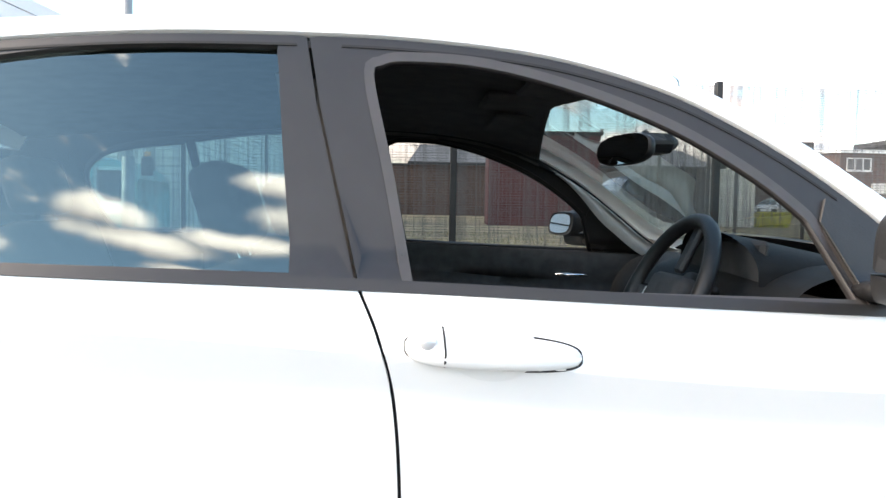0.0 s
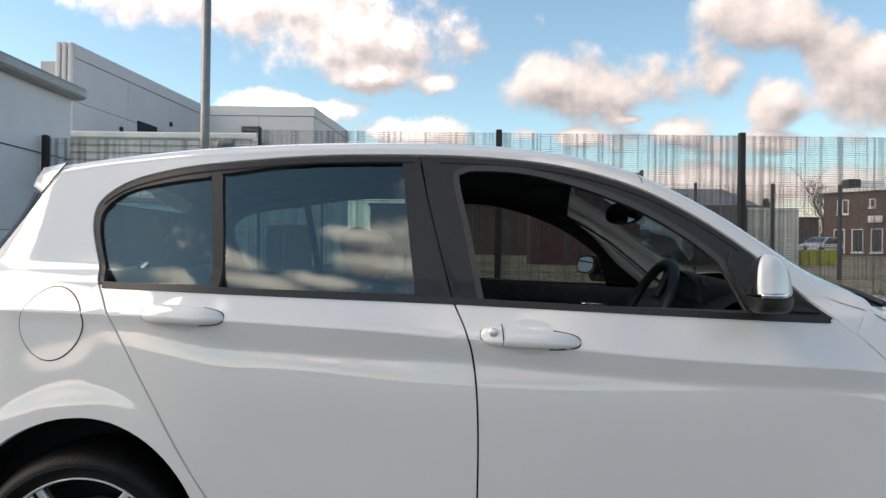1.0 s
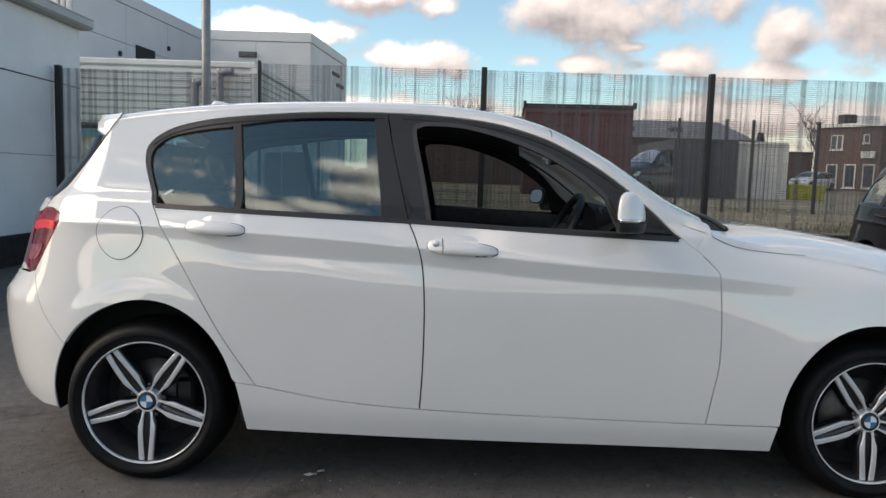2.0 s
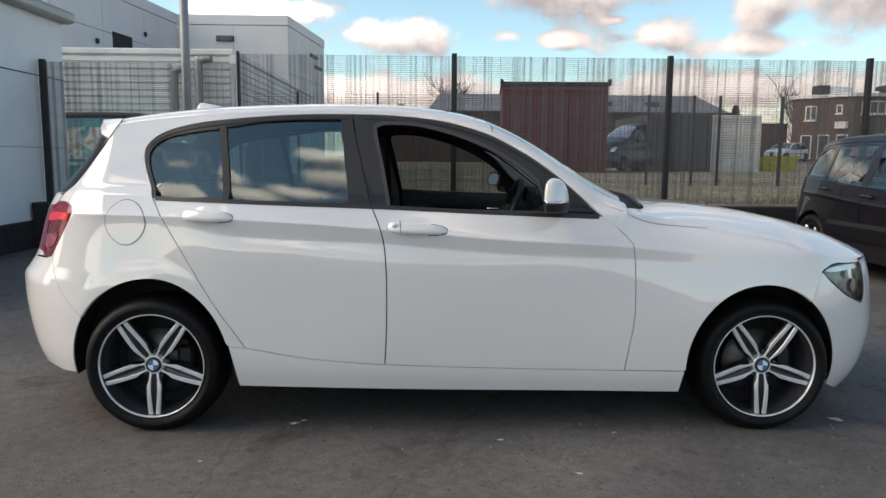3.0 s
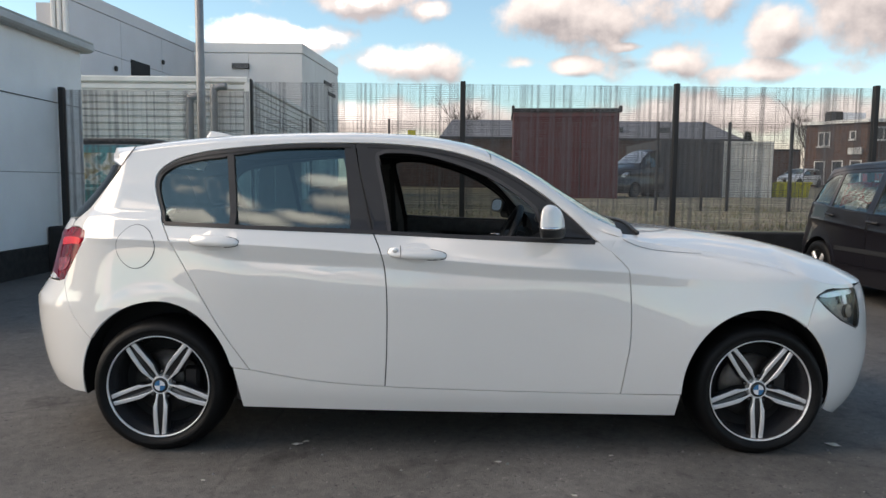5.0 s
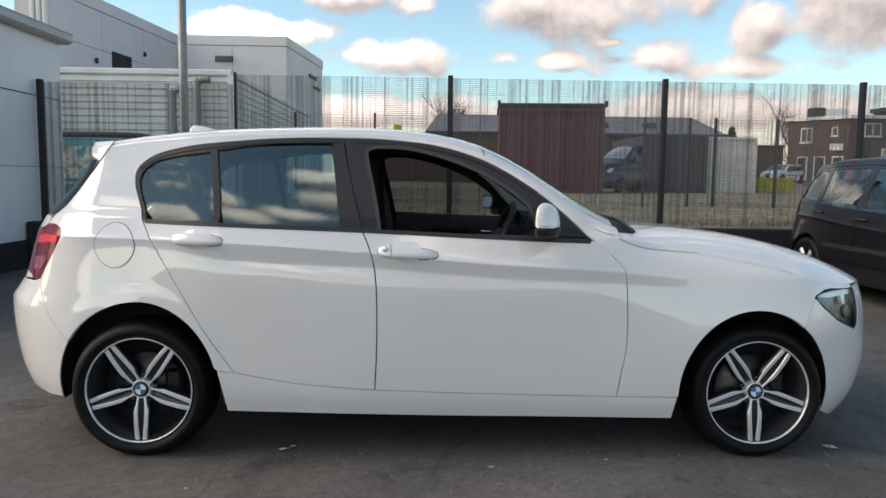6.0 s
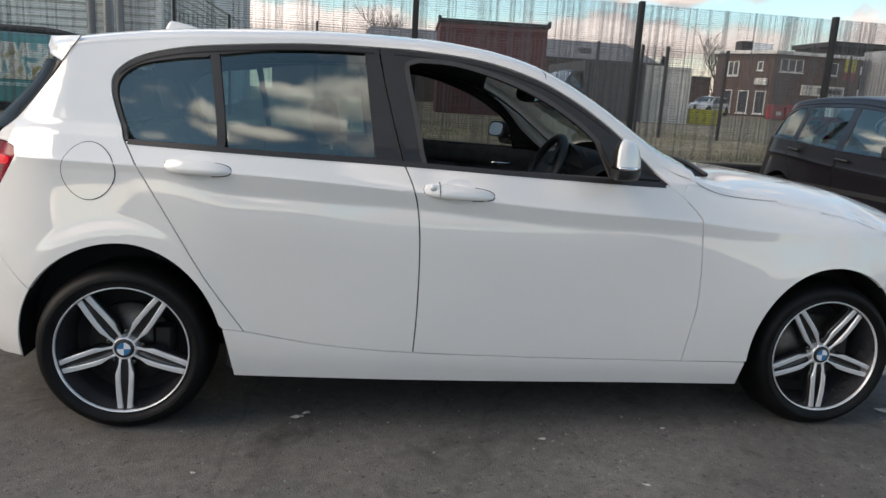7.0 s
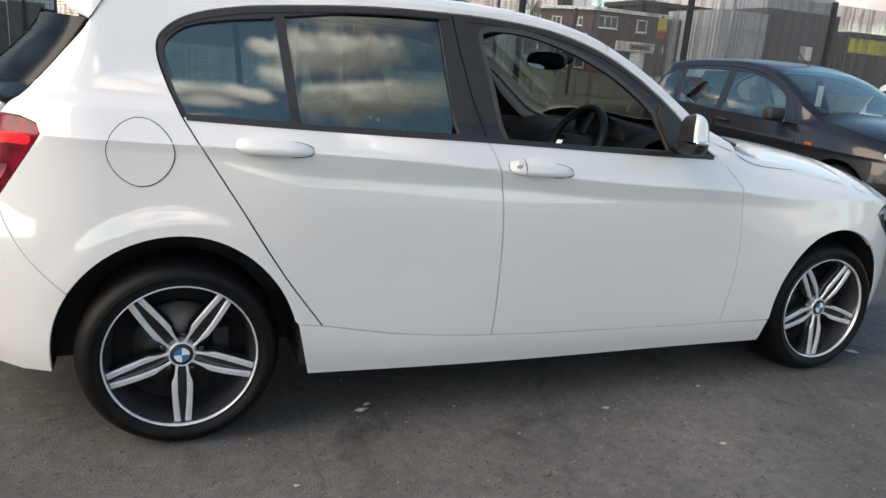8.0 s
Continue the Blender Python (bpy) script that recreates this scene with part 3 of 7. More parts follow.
DLO_TOP = smooth([(0.012, 1.038), (-0.024, 1.120), (-0.050, 1.205), (-0.038, 1.266), (0.038, 1.321), (0.172, 1.356), (0.335, 1.376), (0.589, 1.396), (0.845, 1.401), (1.051, 1.396), (1.258, 1.374), (1.437, 1.326), (1.563, 1.268), (1.687, 1.192), (1.80, 1.105), (1.946, 0.973)], 6)


def arc(cx, cz, rx, rz, a0, a1, n=28):
    return [(cx + rx * math.cos(radians(a0 + (a1 - a0) * i / n)), cz + rz * math.sin(radians(a0 + (a1 - a0) * i / n))) for i in range(n + 1)]


def near(line, lo, hi):
    return [p for p in line if lo <= p[0] <= hi]


def lop(line, cx, k):
    """Stretches the part of a line behind cx by k."""
    return [(cx + (x - cx) * (k if x < cx else 1), z) for x, z in line]


ARCH_R = lop(arc(0.012, 0.312, 0.335, 0.381, 17, 148), 0.012, 1.13)          # from the sill end over the top to the bumper joint
ARCH_R_TAIL = lop(arc(0.012, 0.312, 0.335, 0.381, 148, 183, 8), 0.012, 1.13)
ARCH_F = arc(2.665, 0.306, 0.345, 0.373, 180, 52)          # from the sill end to the bumper joint
ARCH_F_NOSE = arc(2.665, 0.306, 0.345, 0.373, 52, -14, 12)
RAIL = [(x, H.rail(x)) for x in np.linspace(-0.30, 3.38, 90)]
HATCH = smooth([(-0.30, 1.325), (-0.228, 1.296), (-0.310, 1.185), (-0.405, 1.078), (-0.450, 1.042), (-0.478, 1.008)], 6)
LAMP_R = smooth([(-0.478, 1.006), (-0.42, 1.008), (-0.372, 0.993), (-0.362, 0.965), (-0.383, 0.932), (-0.44, 0.845), (-0.492, 0.768), (-0.535, 0.755), (-0.565, 0.80), (-0.553, 0.90), (-0.515, 0.985)], 5, True)
JOINT_R = smooth([(-0.492, 0.766), (-0.46, 0.690), (-0.40, 0.600), ARCH_R[-1]], 5)
JOINT_F = smooth([ARCH_F[-1], (2.903, 0.668), (2.933, 0.730)], 4)
LAMP_F = smooth([(2.937, 0.731), (2.99, 0.756), (3.09, 0.763), (3.185, 0.759), (3.203, 0.722), (3.213, 0.66), (3.208, 0.61), (3.182, 0.575), (3.064, 0.626), (2.981, 0.687)], 5, True)

WHITE = M_WHITE
quarter = ARCH_R[::-1][0:0] + [ARCH_R[0]] + ARCH_R[1:] + JOINT_R[::-1] + [(-0.44, 0.845), (-0.383, 0.932), (-0.362, 0.965), (-0.372, 0.993), (-0.42, 1.008)] + HATCH[::-1] + near(RAIL, -0.29, 2.0) + [(2.03, 0.985)] + [(1.995, 0.935)] + DLO_TOP[::-1] + CUT_R[::-1][1:] + [(0.345, 0.410)]
RING_R = [(0.012 + 0.335 * k * math.cos(radians(a)) * (1 if a < 90 else 1.13), 0.312 + 0.381 * k * math.sin(radians(a))) for k in (1.03, 1.07, 1.11, 1.15, 1.19, 1.23, 1.27, 1.31, 1.36) for a in range(10, 175, 5)]
RING_F = [(2.665 + 0.345 * k * math.cos(radians(a)), 0.306 + 0.373 * k * math.sin(radians(a))) for k in (1.03, 1.07, 1.12, 1.17, 1.22, 1.27, 1.32) for a in range(10, 175, 6)]
H.panel("body_side", quarter, WHITE, hero, step=0.05, extra=RING_R, label="white painted rear quarter, roof rail and windscreen pillar")
H.panel("rear_door", CUT_R + near(BELT, 0.02, 0.953) + CUT_B[::-1] + near(SILL, 0.43, 1.0)[::-1], WHITE, hero, step=0.05, extra=RING_R, label="white rear passenger door")
H.panel("front_door", CUT_B + near(BELT, 0.957, 1.944) + CUT_F[::-1] + near(SILL, 1.03, 2.03)[::-1], WHITE, hero, step=0.05, label="white front door with its window wound down")
H.panel("front_wing", CUT_F + [(1.995, 0.935), (2.03, 0.985)] + near(RAIL, 2.04, 3.19) + [(3.188, 0.764), (3.09, 0.767), (2.99, 0.760), (2.94, 0.738)] + JOINT_F[::-1] + ARCH_F[::-1] + [(2.318, 0.303)], WHITE, hero, step=0.05, extra=RING_F, label="white front wing")
SILL_B = smooth([(0.382, 0.228), (0.9, 0.224), (1.5, 0.214), (2.0, 0.206), (2.300, 0.203)], 8)
H.panel("sill_skirt", SILL + SILL_B[::-1], WHITE, hero, step=0.05, label="white side skirt below the doors")
NOSE = [(H.nose(z) - 0.0005, z) for z in np.linspace(0.13, 0.762, 30)]
FB_X = [(H.nose(z) - (H.nose(z) - 3.0) * k, z) for z in np.linspace(0.14, 0.76, 24) for k in (0.002, 0.008, 0.02, 0.04, 0.07, 0.11, 0.16)]
fb = ARCH_F_NOSE + [(3.032, 0.197), (3.12, 0.155), (3.2, 0.135)] + NOSE + [(3.30, 0.764), (3.194, 0.763), (3.207, 0.722), (3.217, 0.66), (3.212, 0.607), (3.182, 0.571), (3.064, 0.622), (2.981, 0.683)] + JOINT_F[::-1]
H.panel("front_bumper", fb, WHITE, hero, step=0.045, depth=0.006, gap=0.0014, extra=FB_X, label="white front bumper")
TAIL = [(H.tail(z) + 0.0005, z) for z in np.linspace(0.25, 0.735, 26)]
RB_X = [(H.tail(z) + (-0.35 - H.tail(z)) * k, z) for z in np.linspace(0.26, 1.30, 44) for k in (0.002, 0.008, 0.02, 0.04, 0.07, 0.11, 0.16)]
rb = ARCH_R_TAIL + [(-0.366, 0.256), (-0.45, 0.250), (-0.6, 0.246)] + TAIL + [(-0.70, 0.735), (-0.565, 0.752), (-0.535, 0.753)] + JOINT_R
H.panel("rear_bumper", rb, WHITE, hero, step=0.045, depth=0.006, gap=0.0014, extra=RB_X, label="white rear bumper")
HG = [(-0.30, 1.325), (-0.236, 1.294), (-0.312, 1.188), (-0.408, 1.081), (-0.455, 1.052), (-0.52, 1.046)]
hatch = [(-0.478, 1.008)] + [(-0.468, 1.040), (-0.52, 1.043)] + [(H.tail(1.043) + 0.0005, 1.043)] + [(H.tail(z) + 0.0005, z) for z in np.linspace(1.03, 0.74, 14)] + [(-0.70, 0.737), (-0.57, 0.756), (-0.565, 0.80), (-0.553, 0.90), (-0.515, 0.985)]
H.panel("tailgate", hatch, WHITE, hero, step=0.04, extra=RB_X, label="white lower tailgate")
hglass = smooth(HG[1:], 4) + [(H.tail(z) + 0.0005, z) for z in np.linspace(1.048, 1.315, 16)]
H.panel("tailgate_glass", hglass, G_TAIL, hero, step=0.04, extra=RB_X, depth=0.0, off=0.006, label="dark raked rear screen", shadow=False)
H.panel("tail_lamp", LAMP_R, M_RED, hero, step=0.03, off=0.001, label="dark red wrap-round tail lamp")
H.panel("inner_lamp", [(-0.505, 0.992), (-0.548, 0.90), (-0.560, 0.80), (-0.545, 0.765)] + [(H.tail(z) + 0.0008, z) for z in np.linspace(0.765, 0.992, 16)], M_RED, hero, step=0.03, off=-0.0015, depth=0.004, gap=0, extra=RB_X, label="red lamp section on the tailgate")
# bright red bar: sunlight caught in the lens, put into its colour
H.panel("lamp_bar", smooth([(-0.53, 0.951), (-0.45, 0.963), (-0.388, 0.958), (-0.396, 0.932), (-0.45, 0.931), (-0.535, 0.919)], 3, True), M_REDLIT, hero, step=0.03, off=-0.002, depth=0.003, gap=0)
H.panel("lamp_bar", smooth([(-0.555, 0.855), (-0.50, 0.862), (-0.455, 0.868), (-0.485, 0.815), (-0.55, 0.80)], 3, True), M_PINK, hero, step=0.03, off=-0.002, depth=0.003, gap=0)
H.panel("headlamp_bowl", LAMP_F, M_LAMPDARK, hero, step=0.03, off=0.028, depth=0.0, gap=-0.004, label="smoked headlamp with bright reflector")
H.panel("headlamp_reflector", smooth([(2.965, 0.734), (3.0, 0.748), (3.09, 0.754), (3.175, 0.751), (3.182, 0.733), (3.10, 0.731), (3.02, 0.727)], 4, True), M_LAMP, hero, step=0.03, off=0.014, depth=0.010, gap=0)
H.panel("headlamp_guide", [(3.098, 0.732), (3.124, 0.732), (3.128, 0.690), (3.104, 0.692)], M_LAMP, hero, step=0.03, off=0.008, depth=0.010, gap=0)
H.panel("headlamp_projector", arc(3.155, 0.655, 0.026, 0.030, 0, 360, 20)[:-1], M_GUN, hero, step=0.02, off=0.018, depth=0.008, gap=0)
H.panel("headlamp_seal", LAMP_F, M_PLASTIC, hero, holes=[shrink(clean(LAMP_F), 0.006)], off=0.001, depth=0.006, gap=0.0005, step=0.03)
H.panel("headlamp_lens", LAMP_F, G_LAMP, hero, step=0.03, depth=0.0, gap=0.005, off=0.002, shadow=False)
FLAP = arc(-0.100, 0.931, 0.090, 0.083, 0, 360, 40)[:-1]
FLAP = [(x, z + 0.012 * math.sin(2 * math.pi * i / 40) ** 3) for i, (x, z) in enumerate(FLAP)]
H.panel("fuel_flap_gap", FLAP, M_SHELL, hero, step=0.03, off=-0.0012, depth=0.004, gap=-0.0022, sides=(-1,))
H.panel("fuel_flap", FLAP, WHITE, hero, step=0.03, off=-0.0024, depth=0.004, gap=0.0005, sides=(-1,), label="round white fuel filler flap")



def end_strip(name, material, z0, z1, nose, label="", wide=0.20):
    """Closes the body across the middle of the nose or tail."""
    def fn(i, j):
        z = z0 + (z1 - z0) * j
        y = wide * (2 * i - 1)
        a, b = (H.nose0, H.nose(z)) if nose else (H.tail0, H.tail(z))
        for _ in range(30):
            c = (a + b) / 2
            a, b = (c, b) if H.hw(c, z) > abs(y) else (a, c)
        return Vector((a - 0.004 if nose else a + 0.004, y, z))
    V, F = grid(fn, 16, 24)
    finish(name, V, F, material, hero, label)


end_strip("bumper_centre", WHITE, 0.135, 0.765, True)
end_strip("bumper_centre", WHITE, 0.25, 0.737, False)
end_strip("tailgate_centre", WHITE, 0.738, 1.045, False)
end_strip("screen_centre", G_TAIL, 1.046, 1.318, False)

# dark inner shell behind the joints, open at the windows and wheel arches
DLO_IN = shrink(clean(DLO_TOP + near(BELT, 0.02, 1.945)[::-1]), 0.004)
ring = [(x, H.rail(x) - 0.006) for x in np.linspace(-0.22, 2.90, 70)] + [(2.915, 0.735), (2.97, 0.66), (3.10, 0.58), (3.2, 0.2), (3.0, 0.22)] + arc(2.665, 0.306, 0.355, 0.383, -12, 190, 30) + [(2.29, 0.215), (0.4, 0.232)] + lop(arc(0.012, 0.312, 0.345, 0.391, -8, 185, 30), 0.012, 1.13) + [(-0.6, 0.27), (-0.66, 0.6), (-0.47, 0.9), (-0.42, 1.05)]
H.panel("inner_shell", ring, M_SHELL, hero, holes=[DLO_IN], off=0.020, depth=0.0, gap=0, step=0.08)

# window surrounds, split at the door joint, with glass behind
CUT_UP = [(0.955, 1.014), (0.918, 1.15), (0.885, 1.28), (0.862, 1.399)]
OPEN_F = smooth([(1.037, 1.008), (1.006, 1.17), (0.972, 1.325), (0.984, 1.350), (1.03, 1.358), (1.155, 1.351), (1.309, 1.313), (1.461, 1.253), (1.586, 1.178), (1.655, 1.122), (1.668, 1.108)], 5) + [(1.712, 0.992)]
GLASS_R = smooth([(0.352, 1.038), (0.338, 1.18), (0.318, 1.330), (0.335, 1.343), (0.55, 1.372), (0.795, 1.378), (0.812, 1.368), (0.832, 1.2), (0.855, 1.028)], 5)
GLASS_Q = smooth([(0.026, 1.045), (-0.006, 1.120), (-0.029, 1.195), (-0.020, 1.245), (0.038, 1.290), (0.148, 1.316), (0.267, 1.330), (0.281, 1.325), (0.302, 1.18), (0.319, 1.043)], 5)
frame_r = near(DLO_TOP, -1, 0.858) + CUT_UP[::-1] + near(BELT, 0.02, 0.95)[::-1]
frame_f = CUT_UP + near(DLO_TOP, 0.87, 1.95) + near(BELT, 0.962, 1.944)[::-1]
H.panel("rear_window_frame", frame_r, M_BLACKTRIM, hero, holes=[GLASS_R, GLASS_Q], off=0.003, step=0.04, label="satin black rear window surround")
H.panel("front_window_frame", frame_f, M_BLACKTRIM, hero, holes=[OPEN_F], off=0.003, step=0.04, label="satin black front window surround")
for a, b in ((-0.03, 0.845), (0.885, 1.74)):
    seal = [(x, z - 0.017) for x, z in DLO_TOP if a <= x <= b and z > 1.15]
    H.panel("door_seal", seal + [(x, z - 0.004) for x, z in seal[::-1]], M_SHELL, hero, off=0.0012, depth=0.003, gap=0, step=0.03)
OPEN_RIM = shrink(clean(OPEN_F), -0.016)
H.panel("window_channel", OPEN_RIM, M_CHANNEL, hero, holes=[OPEN_F], off=0.0005, depth=0.008, gap=0, step=0.03)
H.pane = True
H.panel("rear_door_glass", GLASS_R, G_REAR, hero, off=0.012, depth=0.0, gap=-0.006, step=0.06, label="tinted rear door glass", shadow=False)
H.panel("quarter_glass", GLASS_Q, G_REAR, hero, off=0.012, depth=0.0, gap=-0.006, step=0.06, label="tinted rear quarter glass", shadow=False)
H.panel("front_door_glass", OPEN_F, G_FAR, hero, off=0.014, depth=0.0, gap=-0.006, step=0.06, sides=(1,), label="clear front passenger glass", shadow=False)
H.pane = False
TRI = [(1.728, 0.990), (1.684, 1.108), (1.70, 1.150), (1.80, 1.075), (1.915, 0.985)]
H.panel("mirror_triangle", TRI, M_PLASTIC, hero, off=-0.004, depth=0.01, step=0.04)
strip = [(x, H.belt(x) + 0.004) for x in np.linspace(0.025, 1.93, 40)] + [(x, H.belt(x) - 0.012) for x in np.linspace(1.93, 0.025, 40)]
H.panel("waist_seal", strip, M_BLACKTRIM, hero, off=-0.003, depth=0.008, gap=0, step=0.03)

# roof, screen, cowl, bonnet
ROOF_F = lambda w: 1.475 - 0.10 * w
H.top_panel("roof", lambda w: -0.30 - 0.06 * w, ROOF_F, WHITE, hero, 40, 44, label="white painted roof")
SCR_A, SCR_B = (lambda w: 1.478 - 0.10 * w), (lambda w: 2.035 + 0.10 * w)
H.panel("roof_rail", [(x, H.rail(x) + 0.0015) for x in np.linspace(-0.25, 1.95, 80)] + [(x, H.rail(x) - 0.010) for x in np.linspace(1.95, -0.25, 80)], WHITE, hero, off=0.0004, depth=0.0, gap=0, step=0.03)
H.top_panel("windscreen", SCR_A, SCR_B, G_SCREEN, hero, 26, 48, v0=0.098, label="raked clear windscreen", shadow=False)


def pillar_strip(side):
    def fn(i, j):
        x = 1.478 + (2.06 - 1.478) * i
        v = 0.030 * j
        v = v if side < 0 else 1 - v
        return H.top_point(x, v, 0.002 * step01(2.06, 2.1, x))
    V, F = grid(fn, 30, 6)
    finish("windscreen_pillar", V, F, WHITE, hero, "white windscreen pillar")


pillar_strip(-1)
pillar_strip(1)
H.panel("wing_rail", [(x, H.rail(x) + 0.001) for x in np.linspace(2.04, 3.18, 50)] + [(x, H.rail(x) - 0.016) for x in np.linspace(3.18, 2.04, 50)], WHITE, hero, off=0.0004, depth=0.0, gap=0, step=0.04)
H.panel("wing_corner", [(1.96, 0.935), (2.06, 0.90), (2.14, 0.92)] + [(x, H.rail(x) + 0.002) for x in np.linspace(2.14, 1.94, 14)], WHITE, hero, off=0.0035, depth=0.004, gap=0, step=0.04)
H.top_panel("cowl_panel", lambda w: 2.028 + 0.10 * w, lambda w: 2.068 + 0.11 * step01(0.02, 0.18, w) + 0.12 * w, M_SHELL, hero, 4, 40, drop=0.004, v0=0.055, flat=1.0, label="black plastic cowl below the windscreen")
H.top_panel("bonnet", lambda w: 2.040 + 0.11 * step01(0.02, 0.15, w) + 0.12 * w, lambda w: 3.35 + 0.03 * w, WHITE, hero, 44, 44, label="white bonnet with soft ribs", flat=1.0)
H.top_panel("headlining", lambda w: -0.2, lambda w: 1.50 - 0.10 * w, M_LINER, hero, 20, 24, drop=0.035)


def spoiler():
    def fn(i, j):
        p = H.top_point(-0.268, 0.12 + 0.76 * j)
        prof = [(0.06, 0.004), (0.0, 0.004), (-0.03, 0.001), (-0.045, -0.006), (-0.046, -0.014), (-0.030, -0.022), (0.03, -0.030), (0.09, -0.032)]
        k = i * (len(prof) - 1)
        a = int(min(k, len(prof) - 2))
        t = k - a
        dx = prof[a][0] + (prof[a + 1][0] - prof[a][0]) * t
        dz = prof[a][1] + (prof[a + 1][1] - prof[a][1]) * t
        return Vector((p.x + dx, p.y * 1.0, p.z + dz))
    V, F = grid(fn, 18, 40)
    finish("roof_spoiler", V, F, WHITE, hero, "white roof-edge spoiler")


spoiler()
for side in (-1, 1):
    # white side cheek of the spoiler, with its seam to the body
    tri = [Vector((-0.328, side * 0.405, 1.374)), Vector((-0.229, side * (H.hw(-0.229, 1.289) + 0.002), 1.289)), Vector((-0.168, side * (H.hw(-0.168, 1.345) - 0.012), 1.380))]

    def cheek(i, j):
        lower = [tri[0], Vector((-0.318, side * 0.455, 1.345)), Vector((-0.282, side * 0.535, 1.312)), tri[1]]
        k = 3 * i
        q = int(min(k, 2))
        a = lower[q].lerp(lower[q + 1], k - q)
        b = (tri[0] + Vector((0, 0, 0.006))).lerp(tri[2], i)
        p = a.lerp(b, j)
        return p + Vector((0, side * 0.012 * math.sin(math.pi * j) * math.sin(math.pi * i), 0))
    V, F = grid(cheek, 12, 6)
    n = len(V)
    V = list(V) + [v + Vector((0.01, -side * 0.03, 0.0)) for v in V]
    F = list(F) + [tuple(n + q for q in f[::-1]) for f in F] + [(i * 7, (i + 1) * 7, n + (i + 1) * 7, n + i * 7) for i in range(12)]
    finish("spoiler_cheek", V, F, WHITE, hero)
    V, F = sweep([tri[1] + Vector((0, side * 0.001, 0)), (tri[1] + tri[2]) / 2 + Vector((0, side * 0.004, 0)), tri[2] + Vector((0, side * 0.001, 0))], 0.0016, 6)
    finish("spoiler_seam", V, F, M_SHELL, hero)


def fin():
    def fn(i, j):
        t = i
        x = -0.02 + 0.20 * t
        hgt = 0.058 * (1 - (max(t - 0.12, 0) / 0.88) ** 1.3) * min(1, (t + 0.01) / 0.13) ** 0.5
        w = 0.030 * (1 - t) ** 0.5 * (0.6 + 0.4 * t) + 0.002
        a = math.pi * j
        return Vector((x, -w * math.cos(a), H.top(x) - 0.003 + hgt * math.sin(a) ** 0.6))
    V, F = grid(fn, 16, 12)
    finish("roof_aerial", V, F, WHITE, hero, "white shark-fin aerial")


fin()

# underbody and wheel housings
box("floor_pan", M_SHELL, hero, 0.42, 2.20, -0.66, 0.66, 0.20, 0.30, 0.03)
for cx, rx, rz in ((-0.006, 0.368, 0.391), (2.665, 0.355, 0.383)):
    for side in (-1, 1):
        def fn(i, j):
            a = radians(-8 + 198 * i)
            x, z = cx + rx * math.cos(a), 0.31 + rz * math.sin(a)
            y0 = min(0.815, H.hw(x, max(z, 0.24)) - 0.014)
            return Vector((x, side * (y0 + (0.565 - y0) * j), z))
        V, F = grid(fn, 30, 4)
        finish("wheel_housing", V, F, M_SHELL, hero)
        ring2 = [(cx + rx * math.cos(radians(-8 + 198 * i / 30)), side * 0.565, 0.31 + rz * math.sin(radians(-8 + 198 * i / 30))) for i in range(31)]
        finish("wheel_housing_wall", ring2, [tuple(range(31))], M_SHELL, hero)


SPOKE_OUT = curve([(0, 0.019), (0.12, 0.021), (0.22, 0.0255), (0.32, 0.0315), (0.6, 0.030), (1, 0.0255)])
SPOKE_IN = curve([(0, 0.009), (0.15, 0.0135), (0.4, 0.0135), (0.7, 0.0105), (1, 0.0055)])


